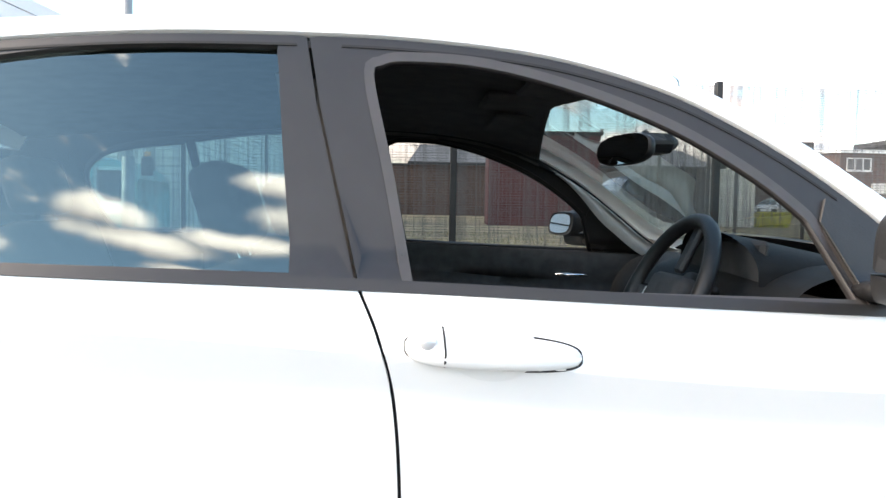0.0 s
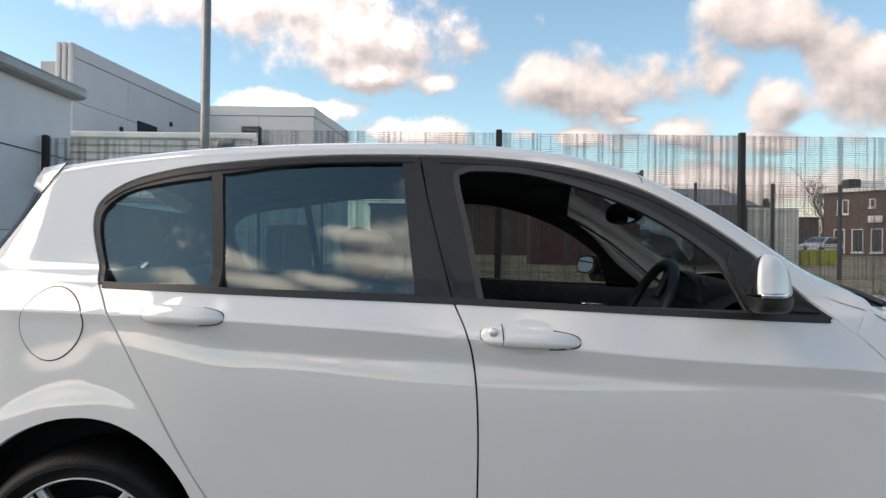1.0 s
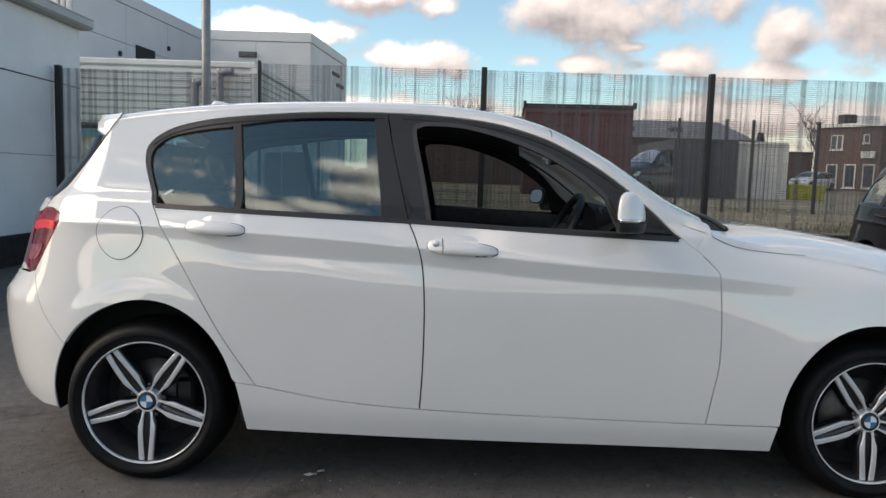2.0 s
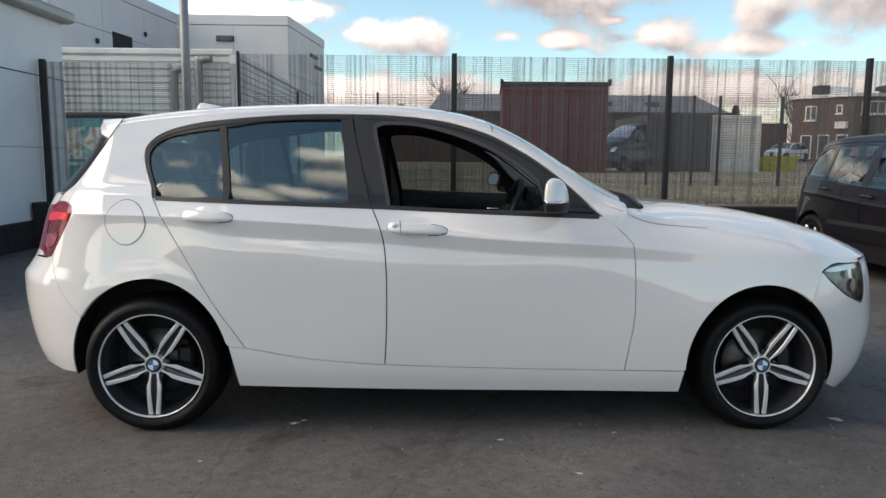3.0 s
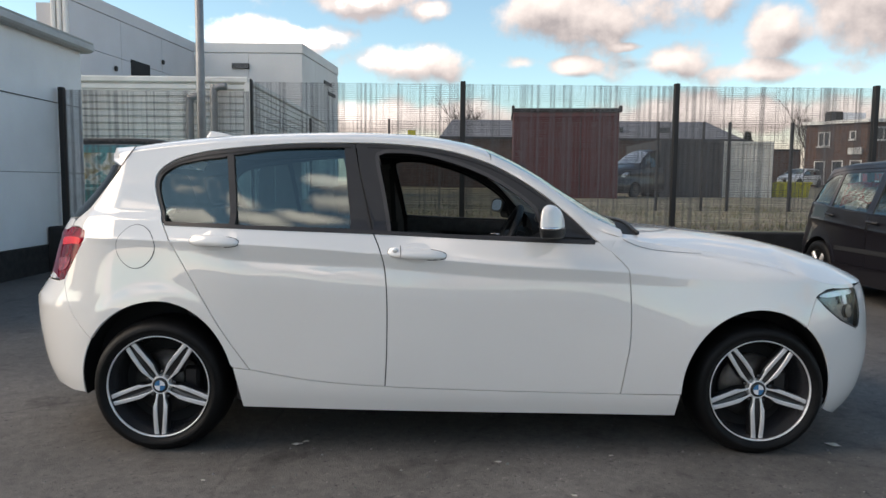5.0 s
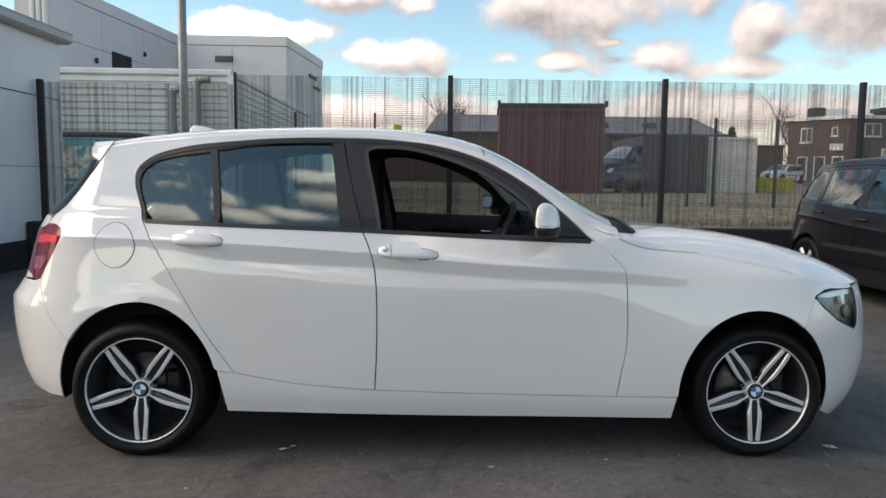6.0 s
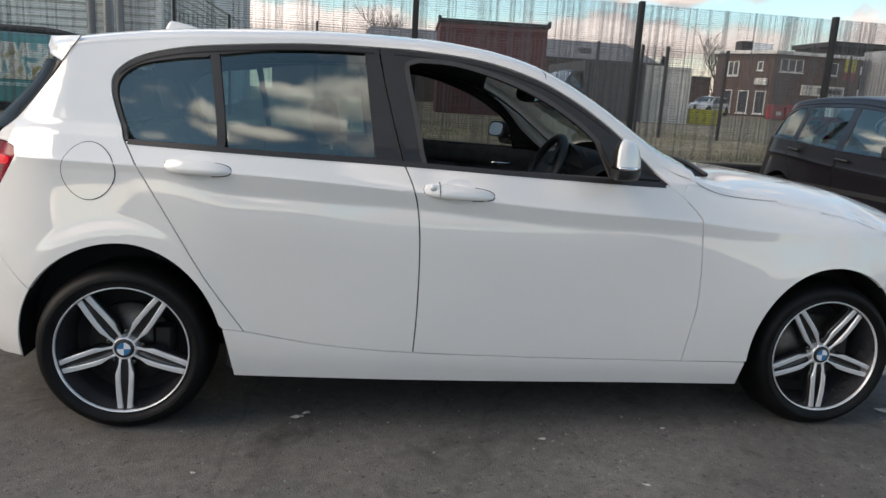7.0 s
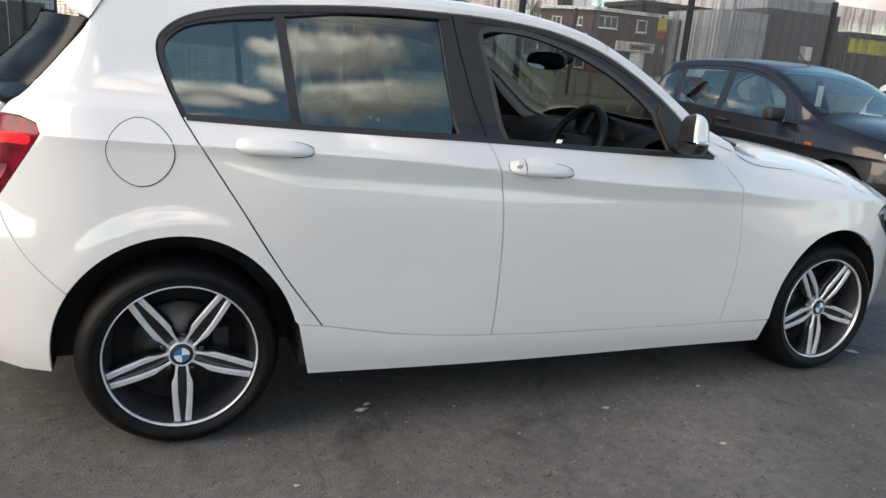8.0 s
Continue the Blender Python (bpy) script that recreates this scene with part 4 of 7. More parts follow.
def build_wheel(parent, cx, cz, y, side, R=0.305, rim=0.2265, camber=1.8):
    """Tyre, rim and five twin spokes; y is the outer hub plane, side -1 faces the near side."""
    w = thing("wheel", pose(0, 0, 0), "", "")
    for key in ("label", "category"):
        if key in w:
            del w[key]
    w.parent = parent
    w.matrix_basis = pose(cx, y, cz, side * camber, 0, 0 if side < 0 else 180)
    tagged(w, "dark alloy wheel with machined spokes and black tyre")
    s0, s1 = -0.028, 0.19
    prof = [(rim - 0.004, s0 + 0.012), (rim + 0.002, s0 + 0.003), (rim + 0.020, s0 - 0.004), (R - 0.052, s0 - 0.010), (R - 0.030, s0 - 0.001), (R - 0.018, s0 + 0.014), (R - 0.008, s0 + 0.036), (R - 0.002, s0 + 0.060), (R, s0 + 0.085), (R, s1 - 0.05), (R - 0.008, s1 - 0.02), (R - 0.05, s1), (rim, s1)]
    V, F = lathe(prof, n=72)
    finish("tyre", V, F, M_TYRE, w)
    V, F = lathe([(rim + 0.028, s0 - 0.009), (rim + 0.030, s0 - 0.0115), (rim + 0.033, s0 - 0.0095)], n=72)
    finish("sidewall_ring", V, F, M_TYRE, w)
    V, F = lathe([(rim - 0.0045, s0 + 0.008), (rim - 0.003, s0 + 0.0005), (rim - 0.0005, s0 - 0.002), (rim + 0.0012, s0 - 0.0015), (rim + 0.0018, s0 + 0.004)], n=72)
    finish("rim_lip", V, F, M_ALLOY, w, "machined rim edge")
    V, F = lathe([(rim - 0.004, s0 + 0.006), (rim - 0.016, s0 + 0.05), (rim - 0.026, s0 + 0.10), (rim - 0.026, 0.17)], n=72)
    finish("rim_barrel", V, F, M_BARREL, w)
    V, F = lathe([(0.0, 0.085), (0.145, 0.085), (0.148, 0.100), (0.0, 0.100)], n=48)
    finish("brake_disc", V, F, M_DISC, w)
    bm = bmesh.new()
    bm_box(bm, 0.085, 0.155, 0.05, 0.11, -0.055, 0.075, 0.012)
    part("brake_caliper", bm, M_GUN, w)
    V, F = lathe([(0.0, 0.12), (rim - 0.02, 0.13)], n=40)
    finish("wheel_back", V, F, M_SHELL, w)
    for k in range(5):
        a = radians(-90 + 72 * k)
        rot = Matrix.Rotation(-a, 4, "Y")
        # dark carrier of the spoke with a hollow, then two bright blades
        def blade(sign):
            def fn(i, j):
                r = 0.036 + (rim - 0.005 - 0.036) * i
                hi, lo = SPOKE_OUT(i), SPOKE_IN(i)
                off, half = sign * (hi + lo) / 2, (hi - lo) / 2
                q = 2 * j - 1
                dep = -0.012 + 0.012 * (1 - i) ** 2 - 0.010 * i * (1 - i)
                edge = 0.008 * max(0, abs(q) - 0.9) / 0.1
                return Vector((r, dep + edge, off + half * q))
            return grid(fn, 24, 10)
        for sign in (-1, 1):
            V, F = blade(sign)
            finish("spoke_blade", [rot @ v for v in V], F, M_ALLOY, w)
        def core(i, j):
            r = 0.035 + (rim - 0.014 - 0.035) * i
            half = SPOKE_OUT(i) + 0.003
            q = 2 * j - 1
            dep = 0.004 + 0.012 * (1 - i) ** 2 - 0.008 * i * (1 - i) + 0.012 * (1 - q * q) + 0.035 * max(0, abs(q) - 0.75) / 0.25
            return Vector((r, dep, half * q))
        V, F = grid(core, 16, 12)
        finish("spoke_core", [rot @ v for v in V], F, M_GUN, w)
        V, F = lathe([(0.0, 0.006), (0.008, 0.006), (0.009, 0.012)], n=10, centre=tuple(rot @ Vector((0.052, 0, 0.030)))[:3])
        finish("wheel_bolt", [rot @ Vector((0, 0, 0)) + Vector(v) for v in V], F, M_GUN, w)
    V, F = lathe([(0.046, 0.03), (0.042, 0.006), (0.039, -0.002), (0.0355, -0.004), (0.034, 0.0)], n=40)
    finish("hub_cover", V, F, M_ALLOY, w)
    V, F = lathe([(0.034, 0.0), (0.033, -0.004), (0.024, -0.006), (0.0, -0.006)], n=40)
    finish("badge_ring", V, F, M_PLASTIC, w)
    for q in range(4):
        V = [(0, -0.0075, 0)] + [(0.0235 * math.cos(radians(90 * q + 15 * i)), -0.0072, 0.0235 * math.sin(radians(90 * q + 15 * i))) for i in range(7)]
        finish("badge_quarter", V, [(0, i + 1, i + 2) for i in range(6)], M_BLUE if q % 2 else M_BADGE, w, flat=True)
    return w


for cx in (0.0, 2.69):
    build_wheel(hero, cx, 0.309, -0.777, -1)
    build_wheel(hero, cx, 0.309, 0.777, 1)


# ---------------------------------------------------------------- handles, mirrors and cabin of the hatchback
def surface(x, z, off=0.0, side=-1):
    return H.lift(x, z, off, side)[0]


def door_handle(x0, x1, z0, z1, key, side):
    def fn(i, j):
        t = i
        x = x0 + (x1 - x0) * t
        zc = z0 + (z1 - z0) * t
        end = max(0.0, 1 - abs(2 * t - 1) ** 5) ** 0.5
        hh = (0.024 - 0.006 * t) * (0.25 + 0.75 * end)
        out = 0.006 + 0.021 * max(0.0, 1 - abs(2 * t - 1) ** 3.2)
        a = math.pi * (j - 0.5)
        z = zc + hh * math.sin(a)
        q = -out * max(0.0, math.cos(a)) ** 0.42 + 0.004
        return surface(x, z, q, side)
    V, F = grid(fn, 40, 14)
    h = finish("door_handle", V, F, M_WHITE, hero, "white body-coloured pull handle")
    rim = [(x0 + (x1 - x0) * (0.5 + 0.508 * math.cos(a)), (z0 + z1) / 2 + (z0 - z1) * -0.5 * math.cos(a) + 0.0255 * (abs(math.sin(a)) ** 0.6) * (1 if math.sin(a) > 0 else -1)) for a in np.linspace(0, 2 * math.pi, 48, endpoint=False)]
    H.panel("handle_gasket", rim, M_SHELL, hero, off=-0.0008, depth=0.002, gap=0, step=0.03, sides=(side,))
    if key:
        V, F = grid(lambda i, j: surface(x0 + 0.050 + 0.003 * j + 0.004 * i, z0 + 0.023 - 0.047 * i, -0.0215 + 0.009 * abs(2 * i - 1) ** 3, side), 10, 1)
        finish("handle_seam", V, F, M_SHELL, hero)
        c = surface(x0 + 0.030, z0, -0.0195, side)
        V, F = lathe([(0.0, -0.0015), (0.0105, -0.0015), (0.0115, 0.0), (0.0115, 0.012)], n=24, centre=tuple(c))
        if side > 0:
            V = [(v[0], 2 * c.y - v[1], v[2]) for v in V]
        finish("key_cylinder", V, F, M_ALLOY, hero, "round metal key cylinder")
    # soft dished recess behind the grip
    cx, cz = (x0 + x1) / 2, (z0 + z1) / 2 + 0.003
    V, F = grid(lambda i, j: surface(cx + 0.066 * j * math.cos(2 * math.pi * i), cz + 0.044 * j * math.sin(2 * math.pi * i), -0.0042 + 0.0038 * j * j, side), 36, 6, True)
    finish("handle_cup", V, F, M_WHITE, hero)


for side in (-1, 1):
    door_handle(1.026, 1.276, 0.927, 0.911, True, side)
    door_handle(0.156, 0.378, 0.966, 0.959, False, side)


def door_mirror(side):
    """Domed white cap on a black base, flat dark rear face with the glass, bright strip between them."""
    m = lambda v: Vector((v[0], v[1] if side < 0 else -v[1], v[2]))

    def foot(a, x0, x1, y0, y1):
        c, s = math.cos(a), math.sin(a)
        ex = 0.45 if c < 0 else 0.85
        q = math.copysign(abs(s) ** 0.7, s)
        t = 0.5 + 0.5 * q
        xa = x0 + 0.030 * (1 - t)
        xb = xa + (x1 - xa) * (1 - 0.46 * t ** 2.2)
        return Vector(((xa + xb) / 2 + (xb - xa) / 2 * math.copysign(abs(c) ** ex, c), (y0 + y1) / 2 + (y1 - y0) / 2 * q, 0))

    def cap(i, j):
        u = math.sin(0.5 * math.pi * j)
        z = 1.044 + 0.093 * u
        k = 0.10 + 0.90 * (1 - u ** 6.5) ** 0.5
        x0, x1 = 1.652 + 0.012 * u ** 2, 1.782 - 0.028 * u ** 2
        y0, y1 = -0.858, -0.992 + 0.016 * u
        xm, ym = x0 + (x1 - x0) * 0.45, (y0 + y1) / 2
        p = foot(2 * math.pi * i, xm + (x0 - xm) * k, xm + (x1 - xm) * k, ym + (y0 - ym) * k, ym + (y1 - ym) * k)
        p.z = z
        return p
    V, F = grid(cap, 56, 18, True)
    F = list(F) + [tuple(i * 19 + 18 for i in range(56))]
    fm = []
    for f in F:
        i = min(q // 19 for q in f) if max(q // 19 for q in f) < 55 or min(q // 19 for q in f) else 55
        fm.append(1 if math.cos(2 * math.pi * (i + 0.5) / 56) < -0.60 and len(f) < 5 else 0)
    finish("door_mirror", [m(v) for v in V], F, None, hero, "white and black door mirror with bright strip", mats=[M_WHITE, M_PLASTIC], fm=fm)

    def base(i, j):
        p = foot(2 * math.pi * i, 1.654 + 0.016 * j ** 2, 1.788 - 0.012 * j ** 2, -0.850, -0.991 + 0.033 * j ** 2)
        p.z = 1.0365 - 0.040 * math.sin(0.5 * math.pi * j)
        return p
    V, F = grid(base, 48, 8, True)
    F = list(F) + [tuple(i * 9 for i in range(48)), tuple(i * 9 + 8 for i in range(48))]
    finish("mirror_base", [m(v) for v in V], F, M_PLASTIC, hero, "black lower mirror housing")
    line = [(1.668, -0.987, 1.0405), (1.702, -0.989, 1.0405), (1.730, -0.970, 1.0405), (1.760, -0.925, 1.0405), (1.771, -0.88, 1.0405)]
    V, F = sweep(smooth(line, 5), 0.0085, 8, 0.8)
    finish("indicator_strip", [m(v) for v in V], F, M_CHROME, hero, "bright indicator strip")
    if side < 0:
        V, F = grid(lambda i, j: Vector((1.669 + 0.008 * j - 0.0125 * i, -0.902 - 0.056 * i, 1.042 + 0.045 * j)), 4, 4)
        finish("mirror_glass", V, F, M_DARKMIRROR, hero, "rear-view mirror glass")
    else:
        # the passenger-side glass is turned in towards the driver, in its own dark surround
        def plate(d, g):
            def fn(i, j):
                e = 1 - 0.22 * abs(2 * j - 1) ** 3
                u = 0.5 + (i - 0.5) * e * g
                w = 0.5 + (j - 0.5) * (1 - 0.18 * abs(2 * i - 1) ** 3) * g
                return Vector((1.600 + 0.062 * (1 - u) + d + 0.016 * w, 0.855 + 0.135 * u, 1.036 + 0.088 * w))
            return grid(fn, 12, 10)
        def surround(i, j):
            a, g = 2 * math.pi * i, (1.0, 1.06, 0.95)[round(2 * j)]
            u = 0.5 + 0.5 * g * math.copysign(abs(math.cos(a)) ** 0.5, math.cos(a))
            w = 0.5 + 0.5 * g * math.copysign(abs(math.sin(a)) ** 0.5, math.sin(a))
            return Vector((1.600 + 0.062 * (1 - u) + 0.016 * w + (0.0, 0.012, 0.075)[round(2 * j)], 0.855 + 0.135 * u, 1.036 + 0.088 * w))
        V, F = grid(surround, 36, 2, True)
        F = list(F) + [tuple(3 * i for i in range(36))]
        finish("mirror_surround", V, F, M_PLASTIC, hero)
        V, F = plate(-0.0035, 0.84)
        finish("mirror_glass", V, F, M_MIRROR, hero, "passenger-side mirror glass reflecting pale sky")
    V, F = sweep([(1.75, -0.78, 1.000), (1.748, -0.82, 1.006), (1.742, -0.86, 1.012)], 0.036, 12, 0.5)
    finish("mirror_foot", [m(v) for v in V], F, M_PLASTIC, hero, "black mirror foot")


door_mirror(-1)
door_mirror(1)


def cowl_details():
    # wiper arms and the dark scuttle under the bonnet's rear edge
    for ya, yb in ((-0.62, -0.05), (0.05, 0.60)):
        pts = [H.top_point(2.155, 0.5 + 0.5 * ya / 0.70, -0.004), H.top_point(2.15, 0.5 + 0.5 * (ya * 0.6 + yb * 0.4) / 0.70, -0.012), H.top_point(2.14, 0.5 + 0.5 * yb / 0.70, -0.006)]
        tube("wiper_arm", smooth(pts, 5), 0.009, M_PLASTIC, hero, 6)
    # shut line of the bonnet running out over the wing
    shut = smooth([(2.060, 0.984), (2.085, 0.970), (2.130, 0.952), (2.20, 0.937), (2.28, 0.928), (2.36, 0.922), (2.43, 0.919)], 8)
    for side in (-1, 1):
        V, F = [], []
        for k, (x, z) in enumerate(shut):
            w = 0.0013 * (1 - 0.6 * k / len(shut))
            zz = min(z, H.rail(x) - 0.004)
            V += [H.lift(x, zz - w, -0.0006, side)[0], H.lift(x, zz + w, -0.0006, side)[0]]
            if k:
                F.append((2 * k - 2, 2 * k, 2 * k + 1, 2 * k - 1))
        finish("bonnet_shut_line", V, F, M_SHELL, hero)


cowl_details()


def cabin():
    # dashboard
    prof = [(1.60, 0.72), (1.60, 0.88), (1.645, 0.965), (1.70, 1.005), (1.80, 1.025), (1.90, 1.005), (1.97, 0.96), (2.0, 0.93)]
    prof = smooth(prof, 4)

    def dash(i, j):
        y = -0.66 + 1.32 * i
        k = j * (len(prof) - 1)
        a = int(min(k, len(prof) - 2))
        x = prof[a][0] + (prof[a + 1][0] - prof[a][0]) * (k - a)
        z = prof[a][1] + (prof[a + 1][1] - prof[a][1]) * (k - a)
        far = step01(-0.10, 0.30, y)
        return Vector((x + 0.05 * (y / 0.7) ** 2 + 0.12 * far, y, z - 0.035 * far))
    V, F = grid(dash, 24, 28)
    finish("dashboard", V, F, M_DASH, hero, "black soft-touch dashboard")

    def hood(i, j):
        a = math.pi * i
        t = j
        w = 0.19 * (1 - 0.15 * t)
        return Vector((1.655 + 0.22 * t + 0.03 * math.cos(a) ** 2, -0.365 - w * math.cos(a), 0.985 + (0.105 - 0.045 * t) * math.sin(a) ** 0.7))
    V, F = grid(hood, 20, 8)
    finish("instrument_hood", V, F, M_DASH, hero, "arched instrument binnacle")
    bm = bmesh.new()
    bm_box(bm, 1.70, 1.72, -0.53, -0.20, 0.97, 1.07, 0.008)
    part("instrument_panel", bm, M_CABIN, hero)
    # steering wheel, tilted back
    w = thing("steering_wheel", pose(0, 0, 0), "", "")
    for key in ("label", "category"):
        if key in w:
            del w[key]
    w.parent = hero
    w.matrix_basis = pose(1.572, -0.357, 0.945, 0, -64, 0)
    tagged(w, "black three-spoke steering wheel")
    V, F = sweep([(0.178 * math.cos(a), 0.178 * math.sin(a), 0) for a in np.linspace(0, 2 * math.pi, 48, endpoint=False)], 0.0165, 10, 1.0, True)
    finish("wheel_rim", V, F, M_PLASTIC, w)
    bm = bmesh.new()
    bm_box(bm, -0.075, 0.055, -0.085, 0.085, -0.045, 0.012, 0.022, None, 3)
    part("hub_pad", bm, M_CABIN, w)
    for ang in (0, 180, 270):
        bm = bmesh.new()
        bm_box(bm, 0.06, 0.172, -0.018, 0.018, -0.02, -0.004, 0.006, Matrix.Rotation(radians(ang + 90), 4, "Z"))
        part("wheel_spoke", bm, M_CHROME if ang != 270 else M_PLASTIC, w)
    tube("column_shroud", [(1.62, -0.357, 0.945), (1.75, -0.357, 0.90)], 0.055, M_PLASTIC, hero, 14)
    for dy in (-0.16, 0.16):
        tube("column_stalk", [(1.63, -0.357, 0.955), (1.62, -0.357 + dy, 0.972)], 0.009, M_PLASTIC, hero, 8)
    # door cards
    for side in (-1, 1):
        def card(i, j):
            x = 1.04 + 0.94 * i
            z = 0.42 + (H.belt(x) + 0.032 - 0.42) * j
            d = 0.07 + 0.045 * math.sin(math.pi * min(1, j * 1.02)) * 0.6
            return surface(x, z, d if j < 0.97 else 0.045, side)
        V, F = grid(card, 20, 16)
        finish("door_card", V, F, M_CABIN, hero, "dark moulded door lining")
        V, F = sweep([surface(1.58, 0.945, 0.135, side), surface(1.635, 0.948, 0.145, side), surface(1.70, 0.943, 0.135, side)], 0.010, 8, 0.7)
        finish("inner_handle", V, F, M_CHROME, hero, "chrome inner door pull")
        V, F = grid(lambda i, j: surface(1.15 + 0.40 * i, 0.78 + 0.045 * j, 0.10 + 0.03 * math.sin(math.pi * j), side), 8, 5)
        finish("arm_rest", V, F, M_PLASTIC, hero)

        def rear_card(i, j):
            x = 0.30 + 0.68 * i
            z = 0.5 + (H.belt(x) + 0.004 - 0.5) * j
            return surface(x, z, 0.09, side)
        V, F = grid(rear_card, 8, 6)
        finish("rear_door_card", V, F, M_CABIN, hero)
        # grey inner trim of the windscreen pillar; windscreen light painted into the far one
        def trim(i, j):
            x = 1.56 + 0.46 * i
            zr = H.rail(x)
            h = H.hw(x, zr)
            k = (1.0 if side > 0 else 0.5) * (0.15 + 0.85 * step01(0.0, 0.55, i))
            return Vector((x - 0.035 * j, side * (h - 0.035 - 0.024 * k * j), zr - 0.028 + 0.020 * j))
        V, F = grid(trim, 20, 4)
        finish("pillar_trim", V, F, M_PILLARLIT if side > 0 else M_LINER, hero, "inner windscreen pillar trim")

        def trim2(i, j):
            x = 1.56 + 0.46 * i
            zr = H.rail(x)
            h = H.hw(x, zr)
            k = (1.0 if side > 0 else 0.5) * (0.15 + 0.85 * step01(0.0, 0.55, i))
            return Vector((x - 0.045 * k * j, side * (h - 0.033 - 0.012 * math.sin(math.pi * j)), zr - 0.026 - 0.034 * k * j))
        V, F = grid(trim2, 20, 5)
        finish("pillar_trim", V, F, M_PILLARLIT if side > 0 else M_LINER, hero, "inner windscreen pillar trim")

        def bpost(i, j):
            z = 0.5 + 0.86 * i
            x = 0.865 + 0.17 * (1.376 - max(z, 1.0)) / 0.36 * 0.5 + 0.13 * (j - 0.5)
            return surface(x, z, 0.05 + 0.02 * math.sin(math.pi * j), side)
        V, F = grid(bpost, 10, 4)
        finish("centre_pillar_trim", V, F, M_LINER, hero)
        V, F = grid(lambda i, j: surface(0.93 + 0.03 * j + 0.02 * (1 - i), 0.62 + 0.72 * i, 0.085, side), 6, 1)
        finish("seat_belt", V, F, M_PLASTIC, hero)

    # seats
    def seat(y, front=True):
        s = "front_seat" if front else "rear_seat"
        holder = thing(s, pose(0, 0, 0), "", "")
        for key in ("label", "category"):
            if key in holder:
                del holder[key]
        holder.parent = hero
        holder.matrix_basis = pose(0.93 if front else 0.20, y, 0.35 if front else 0.40)
        tagged(holder, "dark cloth seat with head restraint")
        def cushion(bm, x0, x1, w, z0, z1, m=None):
            bm_box(bm, x0, x1, -w, w, z0, z1, 0.045, m, 3)
        bm = bmesh.new()
        cushion(bm, -0.06, 0.46, 0.25, 0.02, 0.17)
        part("seat_base", bm, M_SEAT, holder)
        bm = bmesh.new()
        cushion(bm, -0.07, 0.07, 0.245, 0.05, 0.66, pose(-0.02, 0, 0.04, 0, -20, 0))
        part("backrest", bm, M_SEAT, holder)
        bm = bmesh.new()
        bm_box(bm, -0.045, 0.045, -0.13, 0.13, 0.70, 0.87, 0.035, pose(-0.03, 0, 0.02, 0, -17, 0), 3)
        part("head_restraint", bm, M_SEAT, holder)
        for q in (-0.05, 0.05):
            tube("restraint_post", [pose(-0.03, 0, 0.02, 0, -17, 0) @ Vector((0, q, 0.60)), pose(-0.03, 0, 0.02, 0, -17, 0) @ Vector((0, q, 0.72))], 0.006, M_CHROME, holder, 6)
    seat(-0.36)
    seat(0.36)
    seat(-0.34, False)
    seat(0.34, False)
    box("parcel_shelf", M_CABIN, hero, -0.42, 0.02, -0.50, 0.50, 0.93, 0.96, 0.01)
    box("cabin_floor", M_CABIN, hero, 0.40, 2.1, -0.66, 0.66, 0.31, 0.34)
    box("bulkhead", M_SHELL, hero, 2.08, 2.12, -0.68, 0.68, 0.30, 0.96)
    box("centre_console", M_PLASTIC, hero, 0.85, 1.70, -0.11, 0.11, 0.34, 0.66, 0.03)
    # rear-view mirror and roof console
    m = thing("rear_view_mirror", pose(0, 0, 0), "", "")
    for key in ("label", "category"):
        if key in m:
            del m[key]
    m.parent = hero
    m.matrix_basis = pose(1.590, -0.03, 1.282, 0, 4, 16)
    tagged(m, "black interior rear-view mirror")
    def oval(i, x, g):
        a = 2 * math.pi * i
        c, q = math.cos(a), math.sin(a)
        return Vector((x, 0.122 * g * math.copysign(abs(c) ** 0.7, c), 0.040 * g * math.copysign(abs(q) ** 0.8, q)))
    back = [(-0.014, 0.96), (-0.010, 1.0), (0.004, 0.98), (0.018, 0.82), (0.028, 0.50), (0.031, 0.05)]
    V, F = grid(lambda i, j: oval(i, *back[round(5 * j)]), 36, 5, True)
    finish("housing", V, F, M_PLASTIC, m)
    V, F = grid(lambda i, j: oval(i, -0.0135 - 0.001 * (1 - j), 0.01 + 0.93 * j), 36, 2, True)
    finish("mirror_face", V, F, M_MIRROR, m)
    tube("stalk", [(0.02, 0, 0.01), (0.06, 0, 0.05)], 0.012, M_PLASTIC, m, 8)
    box("sensor_pod", M_PLASTIC, hero, 1.60, 1.72, -0.07, 0.05, 1.275, 1.325, 0.02)
    box("roof_console", M_LINER, hero, 1.22, 1.42, -0.10, 0.10, 1.393, 1.412, 0.008)
    for side in (-1, 1):
        box("sun_visor", M_LINER, hero, 1.28, 1.42, side * 0.36 - 0.18, side * 0.36 + 0.18, 1.386, 1.398, 0.005)


cabin()


